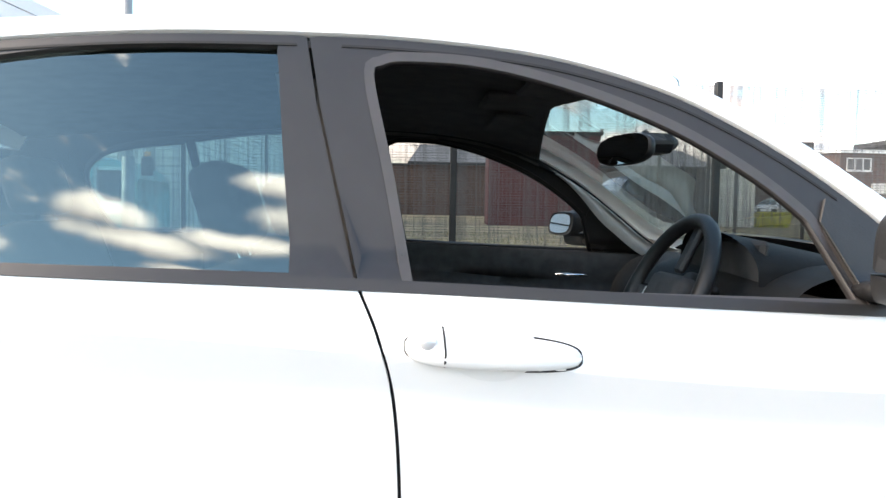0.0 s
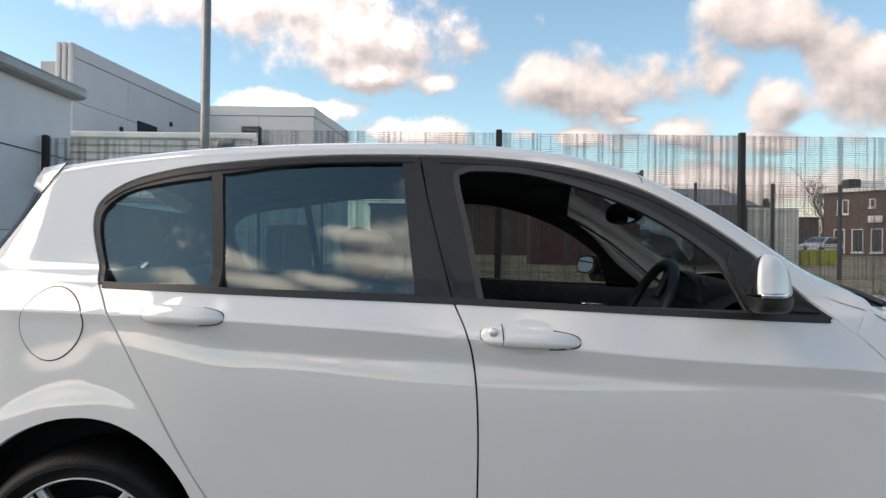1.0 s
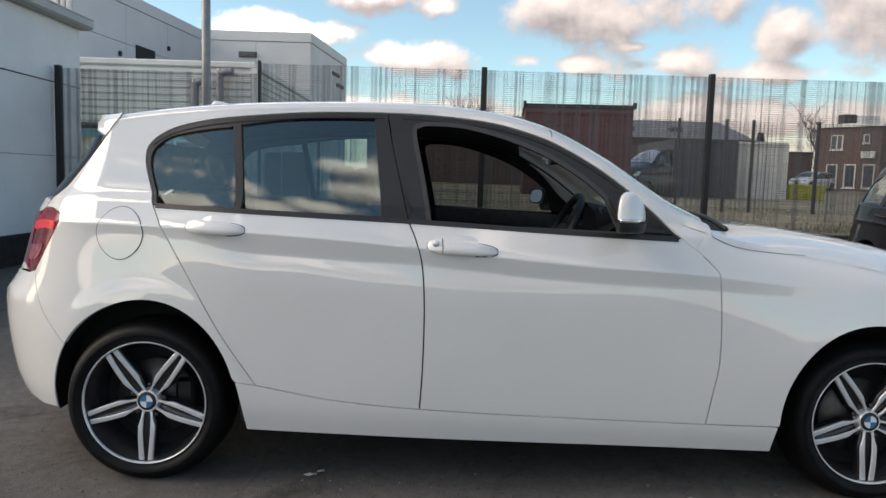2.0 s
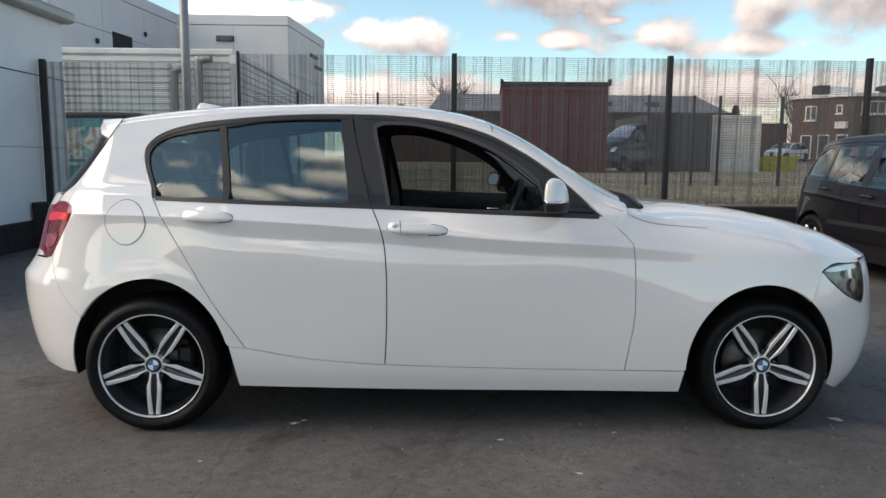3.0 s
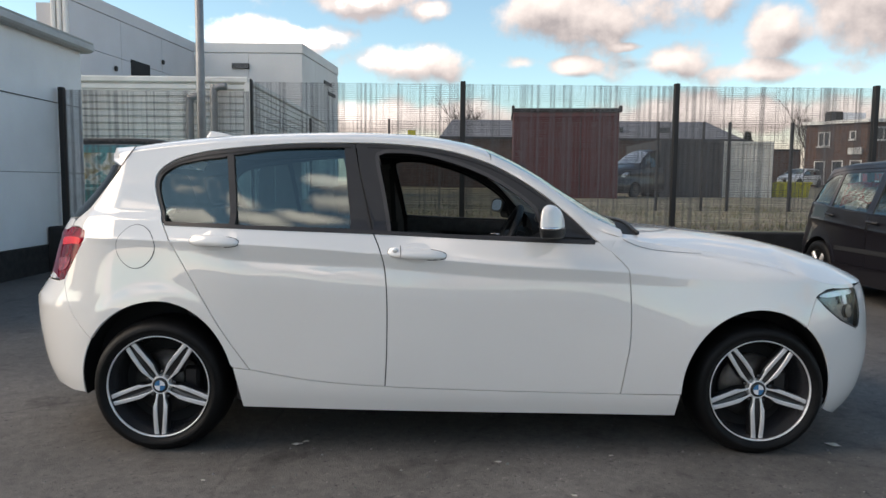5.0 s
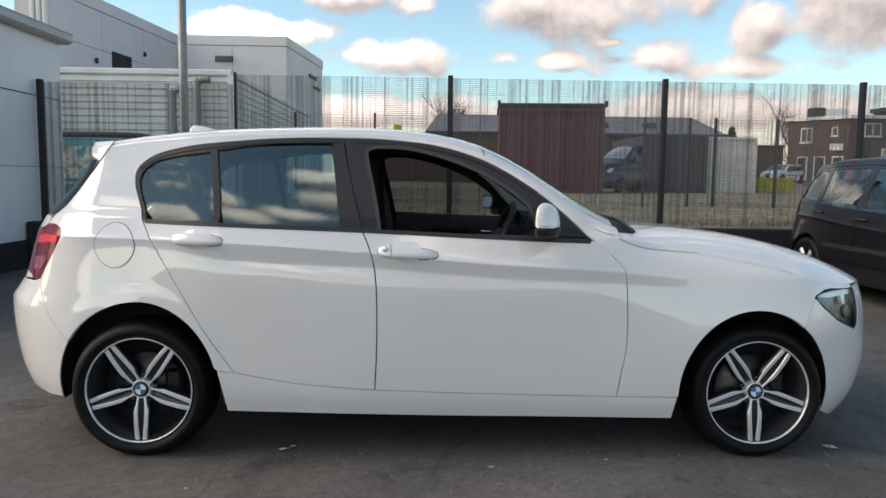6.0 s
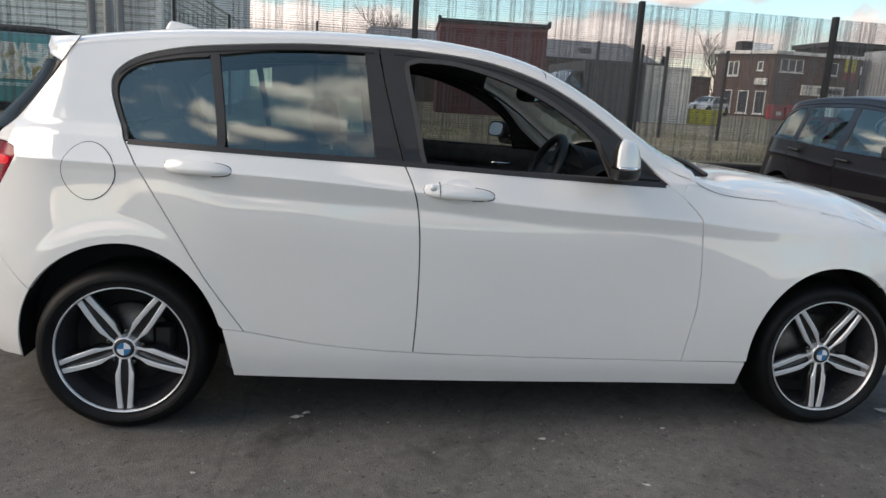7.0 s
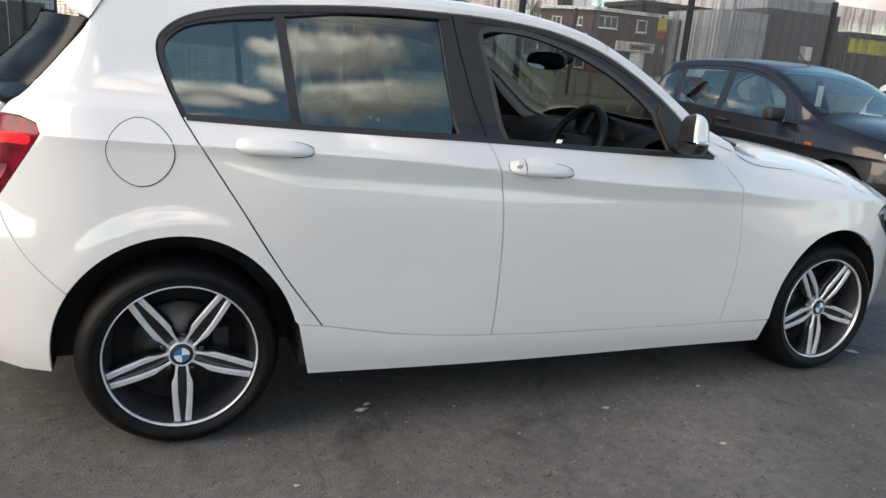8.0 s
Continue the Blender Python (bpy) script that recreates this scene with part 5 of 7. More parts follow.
# ---------------------------------------------------------------- the yard and what stands round it
def asphalt_mat():
    """Worn tarmac: broad dusty patches, dark oil stains, pale aggregate and hairline cracks."""
    m = bpy.data.materials.new("worn_asphalt")
    m.use_nodes = True
    n, l = m.node_tree.nodes, m.node_tree.links
    p = n["Principled BSDF"]
    p.inputs["Roughness"].default_value = 0.82
    tc = n.new("ShaderNodeTexCoord")

    def tex(scale, detail, rough=0.55):
        t = n.new("ShaderNodeTexNoise")
        t.inputs["Scale"].default_value, t.inputs["Detail"].default_value, t.inputs["Roughness"].default_value = scale, detail, rough
        l.new(tc.outputs["Object"], t.inputs["Vector"])
        return t.outputs["Fac"]

    def ramp(fac, a, b, ca, cb):
        r = n.new("ShaderNodeValToRGB")
        r.color_ramp.elements[0].position, r.color_ramp.elements[1].position = a, b
        r.color_ramp.elements[0].color, r.color_ramp.elements[1].color = (*ca, 1), (*cb, 1)
        l.new(fac, r.inputs[0])
        return r.outputs[0]

    def blend(mode, fac, a, b):
        x = n.new("ShaderNodeMix")
        x.data_type, x.blend_type = "RGBA", mode
        if isinstance(fac, float):
            x.inputs["Factor"].default_value = fac
        else:
            l.new(fac, x.inputs["Factor"])
        l.new(a, x.inputs["A"])
        l.new(b, x.inputs["B"])
        return x.outputs["Result"]
    base = ramp(tex(0.8, 6), 0.3, 0.72, (0.074, 0.070, 0.066), (0.142, 0.133, 0.125))
    stain = ramp(tex(2.6, 7, 0.65), 0.56, 0.70, (1, 1, 1), (0.45, 0.44, 0.44))
    grit = ramp(tex(260, 2), 0.35, 0.72, (0.72, 0.72, 0.72), (1.36, 1.35, 1.33))
    pale = ramp(tex(95, 1), 0.70, 0.76, (1, 1, 1), (2.1, 2.05, 1.95))
    c = blend("MULTIPLY", 1.0, base, stain)
    c = blend("MULTIPLY", 1.0, c, grit)
    c = blend("MULTIPLY", 1.0, c, pale)
    mottle = ramp(tex(22, 5, 0.65), 0.34, 0.68, (0.80, 0.80, 0.805), (1.18, 1.175, 1.165))
    c = blend("MULTIPLY", 1.0, c, mottle)
    specks = ramp(tex(48, 2), 0.64, 0.70, (1, 1, 1), (0.45, 0.45, 0.46))
    c = blend("MULTIPLY", 1.0, c, specks)
    v = n.new("ShaderNodeTexVoronoi")
    v.feature = "DISTANCE_TO_EDGE"
    v.inputs["Scale"].default_value = 0.55
    w = n.new("ShaderNodeMix")
    w.data_type = "VECTOR"
    w.inputs["Factor"].default_value = 0.12
    nz = n.new("ShaderNodeTexNoise")
    nz.inputs["Scale"].default_value, nz.inputs["Detail"].default_value = 3.0, 6
    l.new(tc.outputs["Object"], nz.inputs["Vector"])
    l.new(tc.outputs["Object"], w.inputs["A"])
    l.new(nz.outputs["Color"], w.inputs["B"])
    l.new(w.outputs["Result"], v.inputs["Vector"])
    crack = ramp(v.outputs["Distance"], 0.0, 0.006, (0.55, 0.55, 0.55), (1, 1, 1))
    c = blend("MULTIPLY", 0.6, c, crack)
    l.new(c, p.inputs["Base Color"])
    b = n.new("ShaderNodeBump")
    b.inputs["Strength"].default_value, b.inputs["Distance"].default_value = 0.6, 0.006
    l.new(tex(170, 4), b.inputs["Height"])
    l.new(b.outputs["Normal"], p.inputs["Normal"])
    return m


M_ASPHALT = asphalt_mat()
M_EARTH = mat("rough_ground", (0.43, 0.355, 0.25), 0.95, 0, 1.4, 0.35, 0.8, 12, tint=(0.19, 0.19, 0.10))
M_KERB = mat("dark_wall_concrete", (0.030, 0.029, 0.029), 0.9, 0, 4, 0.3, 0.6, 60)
M_SHED = mat("pale_grey_panel", (0.87, 0.88, 0.89), 0.55, 0, 1.2, 0.06, 0.05, 60)
M_SHEDTRIM = mat("light_gutter", (0.52, 0.54, 0.54), 0.5, 0, 3, 0.08)
M_PLINTH = mat("dark_brick_plinth", (0.045, 0.040, 0.038), 0.9, 0, 12, 0.3, 0.5, 50)
M_RENDER = mat("pale_wall_render", (0.62, 0.61, 0.59), 0.9, 0, 2, 0.2, 0.3, 40)
M_GREYDARK = mat("dark_grey_steel", (0.055, 0.055, 0.058), 0.6, 0, 0.5, 0.1)
M_GREY = mat("grey_cladding", (0.63, 0.62, 0.63), 0.6, 0, 0.5, 0.08, 0.05, 30)
M_BLOCK = mat("grey_steel_sheet", (0.36, 0.375, 0.40), 0.55, 0, 1.2, 0.08, 0.05, 60)
M_BEIGE = mat("pale_cladding", (0.78, 0.775, 0.75), 0.6, 0, 0.5, 0.07, 0.05, 30)
M_LOUVRE = mat("cream_profiled_steel", (0.84, 0.83, 0.79), 0.55, 0, 2, 0.1)
M_GALV = mat("galvanised_steel", (0.30, 0.30, 0.30), 0.45, 0.6, 6, 0.12, 0.1, 100)
M_FENCE = mat("black_powder_coat", (0.012, 0.012, 0.013), 0.55, 0, 10, 0.1)
M_WIRE = mat("grey_wire", (0.125, 0.125, 0.13), 0.5, 0.2, 10, 0.1)
M_MAROON = mat("maroon_panel", (0.105, 0.018, 0.021), 0.8, 0, 2, 0.15, 0.3, 40)
M_ROOFDARK = mat("dark_roof_felt", (0.035, 0.034, 0.036), 0.8, 0, 3, 0.2)
M_BRICK = mat("brown_brick", (0.165, 0.095, 0.074), 0.9, 0, 6, 0.3, 0.4, 20)
M_ROOFGREY = mat("grey_sheet_roof", (0.22, 0.22, 0.23), 0.7, 0, 1, 0.15)
M_FRAME = mat("white_upvc", (0.72, 0.72, 0.70), 0.45, 0, 5, 0.04)
M_PANE = mat("dark_window_pane", (0.05, 0.06, 0.07), 0.08, 0, 4, 0.15)
M_YELLOW = mat("yellow_skip_paint", (0.74, 0.66, 0.04), 0.55, 0, 6, 0.2)
M_REDPAINT = mat("red_painted_steel", (0.42, 0.035, 0.04), 0.55, 0, 6, 0.15)
M_TEAL = mat("turquoise_paint", (0.07, 0.40, 0.43), 0.35, 0, 6, 0.12, coat=0.6)
M_CREAM = mat("cream_corrugated", (0.76, 0.74, 0.68), 0.6, 0, 1.5, 0.12)
M_BARK = mat("bark", (0.09, 0.075, 0.06), 0.95, 0, 10, 0.3, 0.4, 60)
M_LEAF = mat("dark_evergreen", (0.02, 0.035, 0.018), 0.8, 0, 10, 0.3)
M_GRASS = mat("dry_grass", (0.48, 0.41, 0.27), 0.9, 0, 1.6, 0.4, tint=(0.15, 0.18, 0.07))
M_ORANGE = mat("amber_beacon", (0.8, 0.28, 0.02), 0.2, 0, 10, 0.05, coat=1)
M_TIMBER = mat("grey_fence_boards", (0.16, 0.145, 0.13), 0.9, 0, 6, 0.25, 0.4, 60)


def lie(y):
    """Height of the ground beyond the fence, flat at first and rising towards the road."""
    return 0.60 + 0.004 * (min(y, 80) - 6.5) + 0.035 * (min(max(y, 33), 46) - 33) if y > 6.4 else 0.0


YARD = 0.016


def ground():
    V, F = grid(lambda i, j: (-400 + 800 * i, -400 + 406.45 * j, YARD), 8, 8)
    tagged(finish("ground", V, F, M_ASPHALT), "dark worn asphalt yard", "ground", kind="structure")
    ys = [6.42, 8, 12, 20, 33, 46, 80, 200, 600]
    V, F = [], []
    for y in ys:
        for x in (-500, -100, -20, 0, 20, 100, 500):
            V.append((x, y, lie(y)))
    for a in range(len(ys) - 1):
        for b in range(6):
            F.append((a * 7 + b, a * 7 + b + 1, (a + 1) * 7 + b + 1, (a + 1) * 7 + b))
    tagged(finish("ground_beyond", V, F, M_EARTH), "rough rising ground beyond the mesh fence", "ground", kind="structure")
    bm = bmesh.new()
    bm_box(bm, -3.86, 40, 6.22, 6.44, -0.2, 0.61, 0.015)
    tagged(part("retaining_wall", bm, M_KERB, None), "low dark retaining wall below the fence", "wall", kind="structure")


ground()


def unseen_rear_walls():
    """Plain rendered walls closing the yard behind the camera, added unseen to shape reflections."""
    for name, x0, x1, y0, y1 in (("unseen_wall_south", -16.3, 22.3, -18.3, -18.0), ("unseen_wall_west", -16.3, -16.0, -18.0, 2.0), ("unseen_wall_east", 22.0, 22.3, -18.0, 2.0)):
        bm = bmesh.new()
        bm_box(bm, x0, x1, y0, y1, -0.2, 1.9, 0.02)
        tagged(part(name, bm, M_RENDER, None), "plain pale rendered wall added out of view to close the yard and shape reflections", "wall", kind="structure")


unseen_rear_walls()


def mesh_fence(y, top, base, posts, x0, x1, pitch_v, pitch_h, wire, label, slim=(), uneven=False):
    """Posts and welded wires; uneven: close wires of varying gauge, as the dense security mesh shows."""
    f = thing("mesh_fence", pose(x0, y, base), label, "fence")
    for x in posts:
        bm = bmesh.new()
        w = 0.013 if x in slim else 0.034 if y < 10 else 0.024
        bm_box(bm, x - x0 - w, x - x0 + w, -0.05, 0.03, -0.3, top - base + 0.03, 0.006)
        part("post", bm, M_FENCE, f)
    V, F = [], []

    def bar(a, b, c, d, e, g):
        k = len(V)
        V.extend([(a, c, e), (b, c, e), (b, d, e), (a, d, e), (a, c, g), (b, c, g), (b, d, g), (a, d, g)])
        F.extend([(k, k + 1, k + 5, k + 4), (k + 1, k + 2, k + 6, k + 5), (k + 2, k + 3, k + 7, k + 6), (k + 3, k, k + 4, k + 7)])
    for i in range(int((x1 - x0) / pitch_v) + 1):
        x = i * pitch_v
        half = 0.5 * wire
        if uneven:
            half = 0.5 * pitch_v * min(0.5, max(0.06, 0.17 + 0.72 * noise.noise(Vector(((x0 + x) * 33.0, y, 0)))))
        bar(x - half, x + half, -wire, 0, 0.03, top - base)
    for i in range(int((top - base - 0.03) / pitch_h) + 1):
        z = 0.03 + i * pitch_h
        half = 0.5 * wire * (0.7 + 0.9 * abs(noise.noise(Vector((z * 17.0, 3.3, y)))) * uneven + 0.3 * (not uneven))
        bar(0, x1 - x0, 0, wire, z - half, z + half)
    tagged(finish("wire_mesh", V, F, M_WIRE, f, flat=True), "fine welded wire mesh", kind="stuff")
    return f


mesh_fence(6.6, 2.42, 0.60, [-3.8], -3.8, -1.30, 0.0127, 0.0254, 0.0034, "short bay of black mesh fence beside the shed", uneven=True)
mesh_fence(6.6, 2.55, 0.60, [-1.27, 1.56, 4.43, 7.12, 9.88, 12.6, 15.4, 18.2], -1.27, 18.2, 0.0127, 0.0254, 0.0034, "tall black welded mesh fence on the retaining wall", (-1.27,), True)
mesh_fence(13.5, 2.65, 0.62, [-5.4, -4.2, -1.7, 0.1, 6.3, 7.35, 7.95, 9.4, 12.5, 15.5], -5.4, 15.5, 0.09, 0.06, 0.005, "second black mesh fence farther back on thin posts")


def fence_notice():
    n = thing("fence_notice", pose(0.62, 13.4955, 2.30), "small yellow and white notice fixed to the far mesh fence", "notice")
    box("plate", M_FRAME, n, -0.09, 0.09, -0.012, 0.0, -0.13, 0.13, 0.004)
    box("warning_band", M_YELLOW, n, -0.09, 0.09, -0.016, -0.012, -0.02, 0.13, 0.002)


fence_notice()


def shed():
    s = thing("panel_shed", pose(-3.885, 7.31, -0.13) @ Matrix.Scale(0.9135, 4), "pale grey panel-clad shed with gutter and dark plinth", "building")
    L = 5.6
    box("plinth", M_PLINTH, s, -5.0, 0.03, -L, 0, 0, 0.55, 0.01)
    for i, (a, b) in enumerate(((0.553, 1.578), (1.584, 2.598), (2.604, 3.46))):
        box("wall_panel", M_SHED, s, -4.95, 0, -L, 0, a, b, 0.006)
    box("wall_core", M_SHELL, s, -4.9, -0.012, -L + 0.02, -0.02, 0.5, 3.46)
    bm = bmesh.new()
    V = [(-5.2, -L - 0.1, 3.46), (0.10, -L - 0.1, 3.46), (0.16, -L - 0.1, 3.62), (-2.5, -L - 0.1, 4.1), (-5.2, -L - 0.1, 3.62)]
    a = [bm.verts.new(v) for v in V]
    b = [bm.verts.new((v[0], 0.12, v[2])) for v in V]
    bm.faces.new(a)
    bm.faces.new(b[::-1])
    for i in range(5):
        bm.faces.new((a[i], b[i], b[(i + 1) % 5], a[(i + 1) % 5]))
    part("roof", bm, M_SHEDTRIM, s)
    box("gutter", M_SHEDTRIM, s, 0.02, 0.17, -L, 0.13, 3.47, 3.60, 0.03)
    tube("cable", [(0.006, -L + i * L / 12, 2.62 - 0.02 * i / 12) for i in range(13)], 0.006, M_PLASTIC, s, 5)


shed()


def slab_walls(parent, line, z0, z1, material, seams, seam_h, name="wall_panel", thick=0.25):
    """Cladding panels along a plan line, with open joints between them."""
    for (xa, ya), (xb, yb), m, count in line:
        d = Vector((xb - xa, yb - ya, 0))
        ln = d.length
        ang = math.degrees(math.atan2(d.y, d.x))
        base = pose(xa, ya, 0, 0, 0, ang)
        rows = seam_h + [z1]
        lo = z0
        for hi in rows:
            for k in range(count):
                bm = bmesh.new()
                bm_box(bm, ln * k / count + 0.006, ln * (k + 1) / count - 0.006, 0, thick, lo + 0.007, hi - 0.007, 0.004, base)
                part(name, bm, m, parent)
            lo = hi


def big_unit():
    b = thing("industrial_unit", pose(0, 0, -0.42), "large grey industrial unit with pale end wing", "building")
    P0, P1, P2, P3 = (-8.9, 17.0), (-8.16, 24.98), (-4.03, 24.95), (-3.46, 30.6)
    slab_walls(b, [(P0, P1, M_GREY, 3)], 1.0, 6.55, M_GREY, 0, [3.6, 5.4])
    slab_walls(b, [(P1, P2, M_BEIGE, 2)], 1.0, 6.55, M_BEIGE, 0, [3.0, 4.8])
    slab_walls(b, [(P2, P3, M_BEIGE, 3)], 1.0, 6.55, M_GREY, 0, [3.0, 4.8])
    V = []
    inner = [(-9.0, 17.2), (-8.3, 25.2), (-4.2, 25.2), (-3.6, 30.6), (-8.5, 32), (-9.9, 17.2)]
    n = len(inner)
    V = [(x, y, 0.9) for x, y in inner] + [(x, y, 6.5) for x, y in inner]
    F = [tuple(range(n))[::-1], tuple(range(n, 2 * n))] + [(i, (i + 1) % n, n + (i + 1) % n, n + i) for i in range(n)]
    finish("core", V, F, M_GREY, b, flat=True)
    for (xa, ya), (xb, yb), m in ((P0, P1, M_GREY), (P1, P2, M_BEIGE), (P2, P3, M_BEIGE)):
        d = Vector((xb - xa, yb - ya, 0))
        bm = bmesh.new()
        bm_box(bm, -0.02, d.length + 0.02, -0.025, 0.3, 6.56, 6.92, 0.01, pose(xa, ya, 0, 0, 0, math.degrees(math.atan2(d.y, d.x))))
        part("parapet", bm, m, b)
    d = Vector((P1[0] - P0[0], P1[1] - P0[1], 0))
    ang = math.degrees(math.atan2(d.y, d.x))
    base = pose(P0[0], P0[1], 0, 0, 0, ang)
    for k in range(3):
        bm = bmesh.new()
        bm_box(bm, -9.36 + 0.16 * k, -9.24 + 0.16 * k, 16.9, 17.25, 1.0, 6.95, 0.03)
        part("corner_rib", bm, M_BEIGE, b)
    bm = bmesh.new()
    bm_box(bm, 3.22, 4.42, -0.03, 0.3, 4.6, 5.48, 0.0, base)
    part("louvre_opening", bm, M_SHELL, b)
    for u, z in ((2.20, 4.96), (5.28, 5.66)):
        bm = bmesh.new()
        bm_box(bm, u, u + 0.12, -0.09, 0.0, z, z + 0.16, 0.03, base)
        part("wall_lamp", bm, M_PLASTIC, b)
    bm = bmesh.new()
    bm_box(bm, -6.72, -6.06, 24.88, 25.02, 5.95, 6.15, 0.01)
    v = part("vent_grille", bm, M_PLASTIC, b)
    for i in range(4):
        box("vent_slat", M_GALV, b, -6.70, -6.08, 24.84, 24.89, 5.97 + 0.045 * i, 5.99 + 0.045 * i)
    d = Vector((P3[0] - P2[0], P3[1] - P2[1], 0))
    base = pose(P2[0], P2[1], 0, 0, 0, math.degrees(math.atan2(d.y, d.x)))
    for z, a, c in ((5.85, 3.2, 5.0), (5.45, 3.9, 5.0)):
        bm = bmesh.new()
        for q in range(4):
            bm_box(bm, a + q * 0.32, a + q * 0.32 + 0.22, -0.06, 0.01, z, z + 0.14, 0.0, base)
        part("sign_bar", bm, M_PLASTIC, b)


big_unit()


def plant_box():
    p = thing("louvred_plant_enclosure", pose(-6.3, 11.9, -0.31), "cream horizontally ribbed plant enclosure with grey ducts", "enclosure")
    W, D, z0, z1 = 3.55, 10.4, 1.75, 3.55
    n = 13
    h = (z1 - z0) / n
    for k in range(n):
        bm = bmesh.new()
        a = z0 + k * h
        V = [(-3, 0.02, a), (-3, -0.03, a + 0.012), (-3, -0.03, a + h * 0.70), (-3, 0.02, a + h * 0.82), (-3, 0.02, a + h)]
        va = [bm.verts.new(v) for v in V]
        vb = [bm.verts.new((W, v[1], v[2])) for v in V]
        for i in range(4):
            bm.faces.new((va[i], vb[i], vb[i + 1], va[i + 1]))
        va = [bm.verts.new((W + 0.02 - v[1] - 0.02, 0.0, v[2])) for v in V]
        vb = [bm.verts.new((W + 0.02 - v[1] - 0.02, D, v[2])) for v in V]
        for i in range(4):
            bm.faces.new((va[i], vb[i], vb[i + 1], va[i + 1]))
        part("rib", bm, M_LOUVRE, p, flat=True)
    box("body", M_LOUVRE, p, -3, W - 0.01, 0.03, D, 1.0, z1 - 0.01)
    box("cap", M_LOUVRE, p, -3.05, W + 0.06, -0.06, D + 0.05, z1, z1 + 0.12, 0.02)
    box("corner_post", M_LOUVRE, p, W - 0.02, W + 0.10, -0.08, 0.05, 1.0, z1, 0.01)
    for x, top in ((2.46, 3.24), (2.95, 3.44)):
        line = [(x, -0.20, 1.0), (x, -0.20, top - 0.16), (x + 0.02, -0.20, top - 0.05), (x + 0.10, -0.20, top), (x + 0.26, -0.20, top + 0.01)]
        tube("duct", smooth(line, 5), 0.075, M_GALV, p, 12)


plant_box()


def board_fence():
    f = thing("board_fence", pose(-9, 12.9, 0.60), "low grey board fence below the plant enclosure", "fence")
    for k in range(12):
        x = k * 0.6
        box("board", M_TIMBER, f, x + 0.01, x + 0.59, 0, 0.05, 0, 1.05 + 0.02 * math.sin(k * 2.3), 0.005)


board_fence()


def pole():
    p = thing("lamp_column", pose(-2.73, 9.0, lie(9.0)), "galvanised steel lamp column behind the fence", "pole")
    tube("shaft", [(0, 0, -0.2), (0, 0, 1.3), (0, 0, 9.0)], 0.068, M_GALV, p, 20)
    tube("base_sleeve", [(0, 0, -0.2), (0, 0, 1.2)], 0.085, M_GALV, p, 20)


pole()


def window_unit(parent, x0, x1, z0, z1, y, bars=2, base=None):
    """Frame, panes and sill of a window in a wall facing -y (or turned by base)."""
    base = base or Matrix.Identity(4)
    t = 0.07
    xs = [x0]
    for k in range(bars + 1):
        x = x0 + (x1 - x0 - t) * k / bars
        xs += [x, x + t] if k else [x + t]
    zs = [z0, z0 + t, z1 - t, z1]
    solid = lambda i, j: 0 <= i < len(xs) - 1 and 0 <= j < 3 and (j != 1 or i % 2 == 0)
    bm = bmesh.new()
    vert = {(i, j, q): bm.verts.new(base @ Vector((x, y - 0.04 + 0.07 * q, z))) for i, x in enumerate(xs) for j, z in enumerate(zs) for q in (0, 1)}
    for i in range(len(xs) - 1):
        for j in range(3):
            if not solid(i, j):
                continue
            for q in (0, 1):
                bm.faces.new([vert[c] for c in ((i, j, q), (i + 1, j, q), (i + 1, j + 1, q), (i, j + 1, q))])
            for di, dj, ca, cb in ((-1, 0, (i, j), (i, j + 1)), (1, 0, (i + 1, j), (i + 1, j + 1)), (0, -1, (i, j), (i + 1, j)), (0, 1, (i, j + 1), (i + 1, j + 1))):
                if not solid(i + di, j + dj):
                    bm.faces.new([vert[c] for c in ((*ca, 0), (*cb, 0), (*cb, 1), (*ca, 1))])
    bmesh.ops.recalc_face_normals(bm, faces=bm.faces[:])
    w = part("window", bm, M_FRAME, parent)
    for k in range(bars):
        a = x0 + (x1 - x0 - t) * k / bars + t
        bm = bmesh.new()
        bm_box(bm, a, x0 + (x1 - x0 - t) * (k + 1) / bars, y - 0.01, y + 0.02, z0 + t, z1 - t, 0, base)
        part("pane", bm, M_PANE, w)
    bm = bmesh.new()
    bm_box(bm, x0 - 0.05, x1 + 0.05, y - 0.12, y + 0.02, z0 - 0.07, z0, 0.01, base)
    part("sill", bm, M_FRAME, w)


def outhouse():
    o = thing("maroon_outbuilding", pose(4.25, 25.9, 0.53, 0, 0, -5), "maroon flat-roofed outbuilding with dark roof edge", "building")
    W = 4.17
    for x0, x1 in ((0.0, 0.64 * W - 0.02), (0.64 * W + 0.02, W)):
        box("wall_panel", M_MAROON, o, x0, x1, 0, 4, -0.4, 3.40, 0.02)
    box("wall_core", M_ROOFDARK, o, 0.02, W - 0.02, 0.04, 3.96, -0.4, 3.40)
    box("wall_head", M_MAROONPALE, o, 0.0, W, -0.01, 4.0, 3.402, 3.55, 0.01)
    box("roof", M_ROOFDARK, o, -0.07, W + 0.07, -0.12, 4.1, 3.552, 3.70, 0.02)
    for x in (-0.09, W - 0.03):
        box("roof_corner", M_ROOFDARK, o, x, x + 0.12, -0.14, 0.1, 3.56, 3.80, 0.02)


M_MAROONPALE = mat("faded_maroon_board", (0.22, 0.085, 0.085), 0.8, 0, 2, 0.2, 0.3, 40)
outhouse()


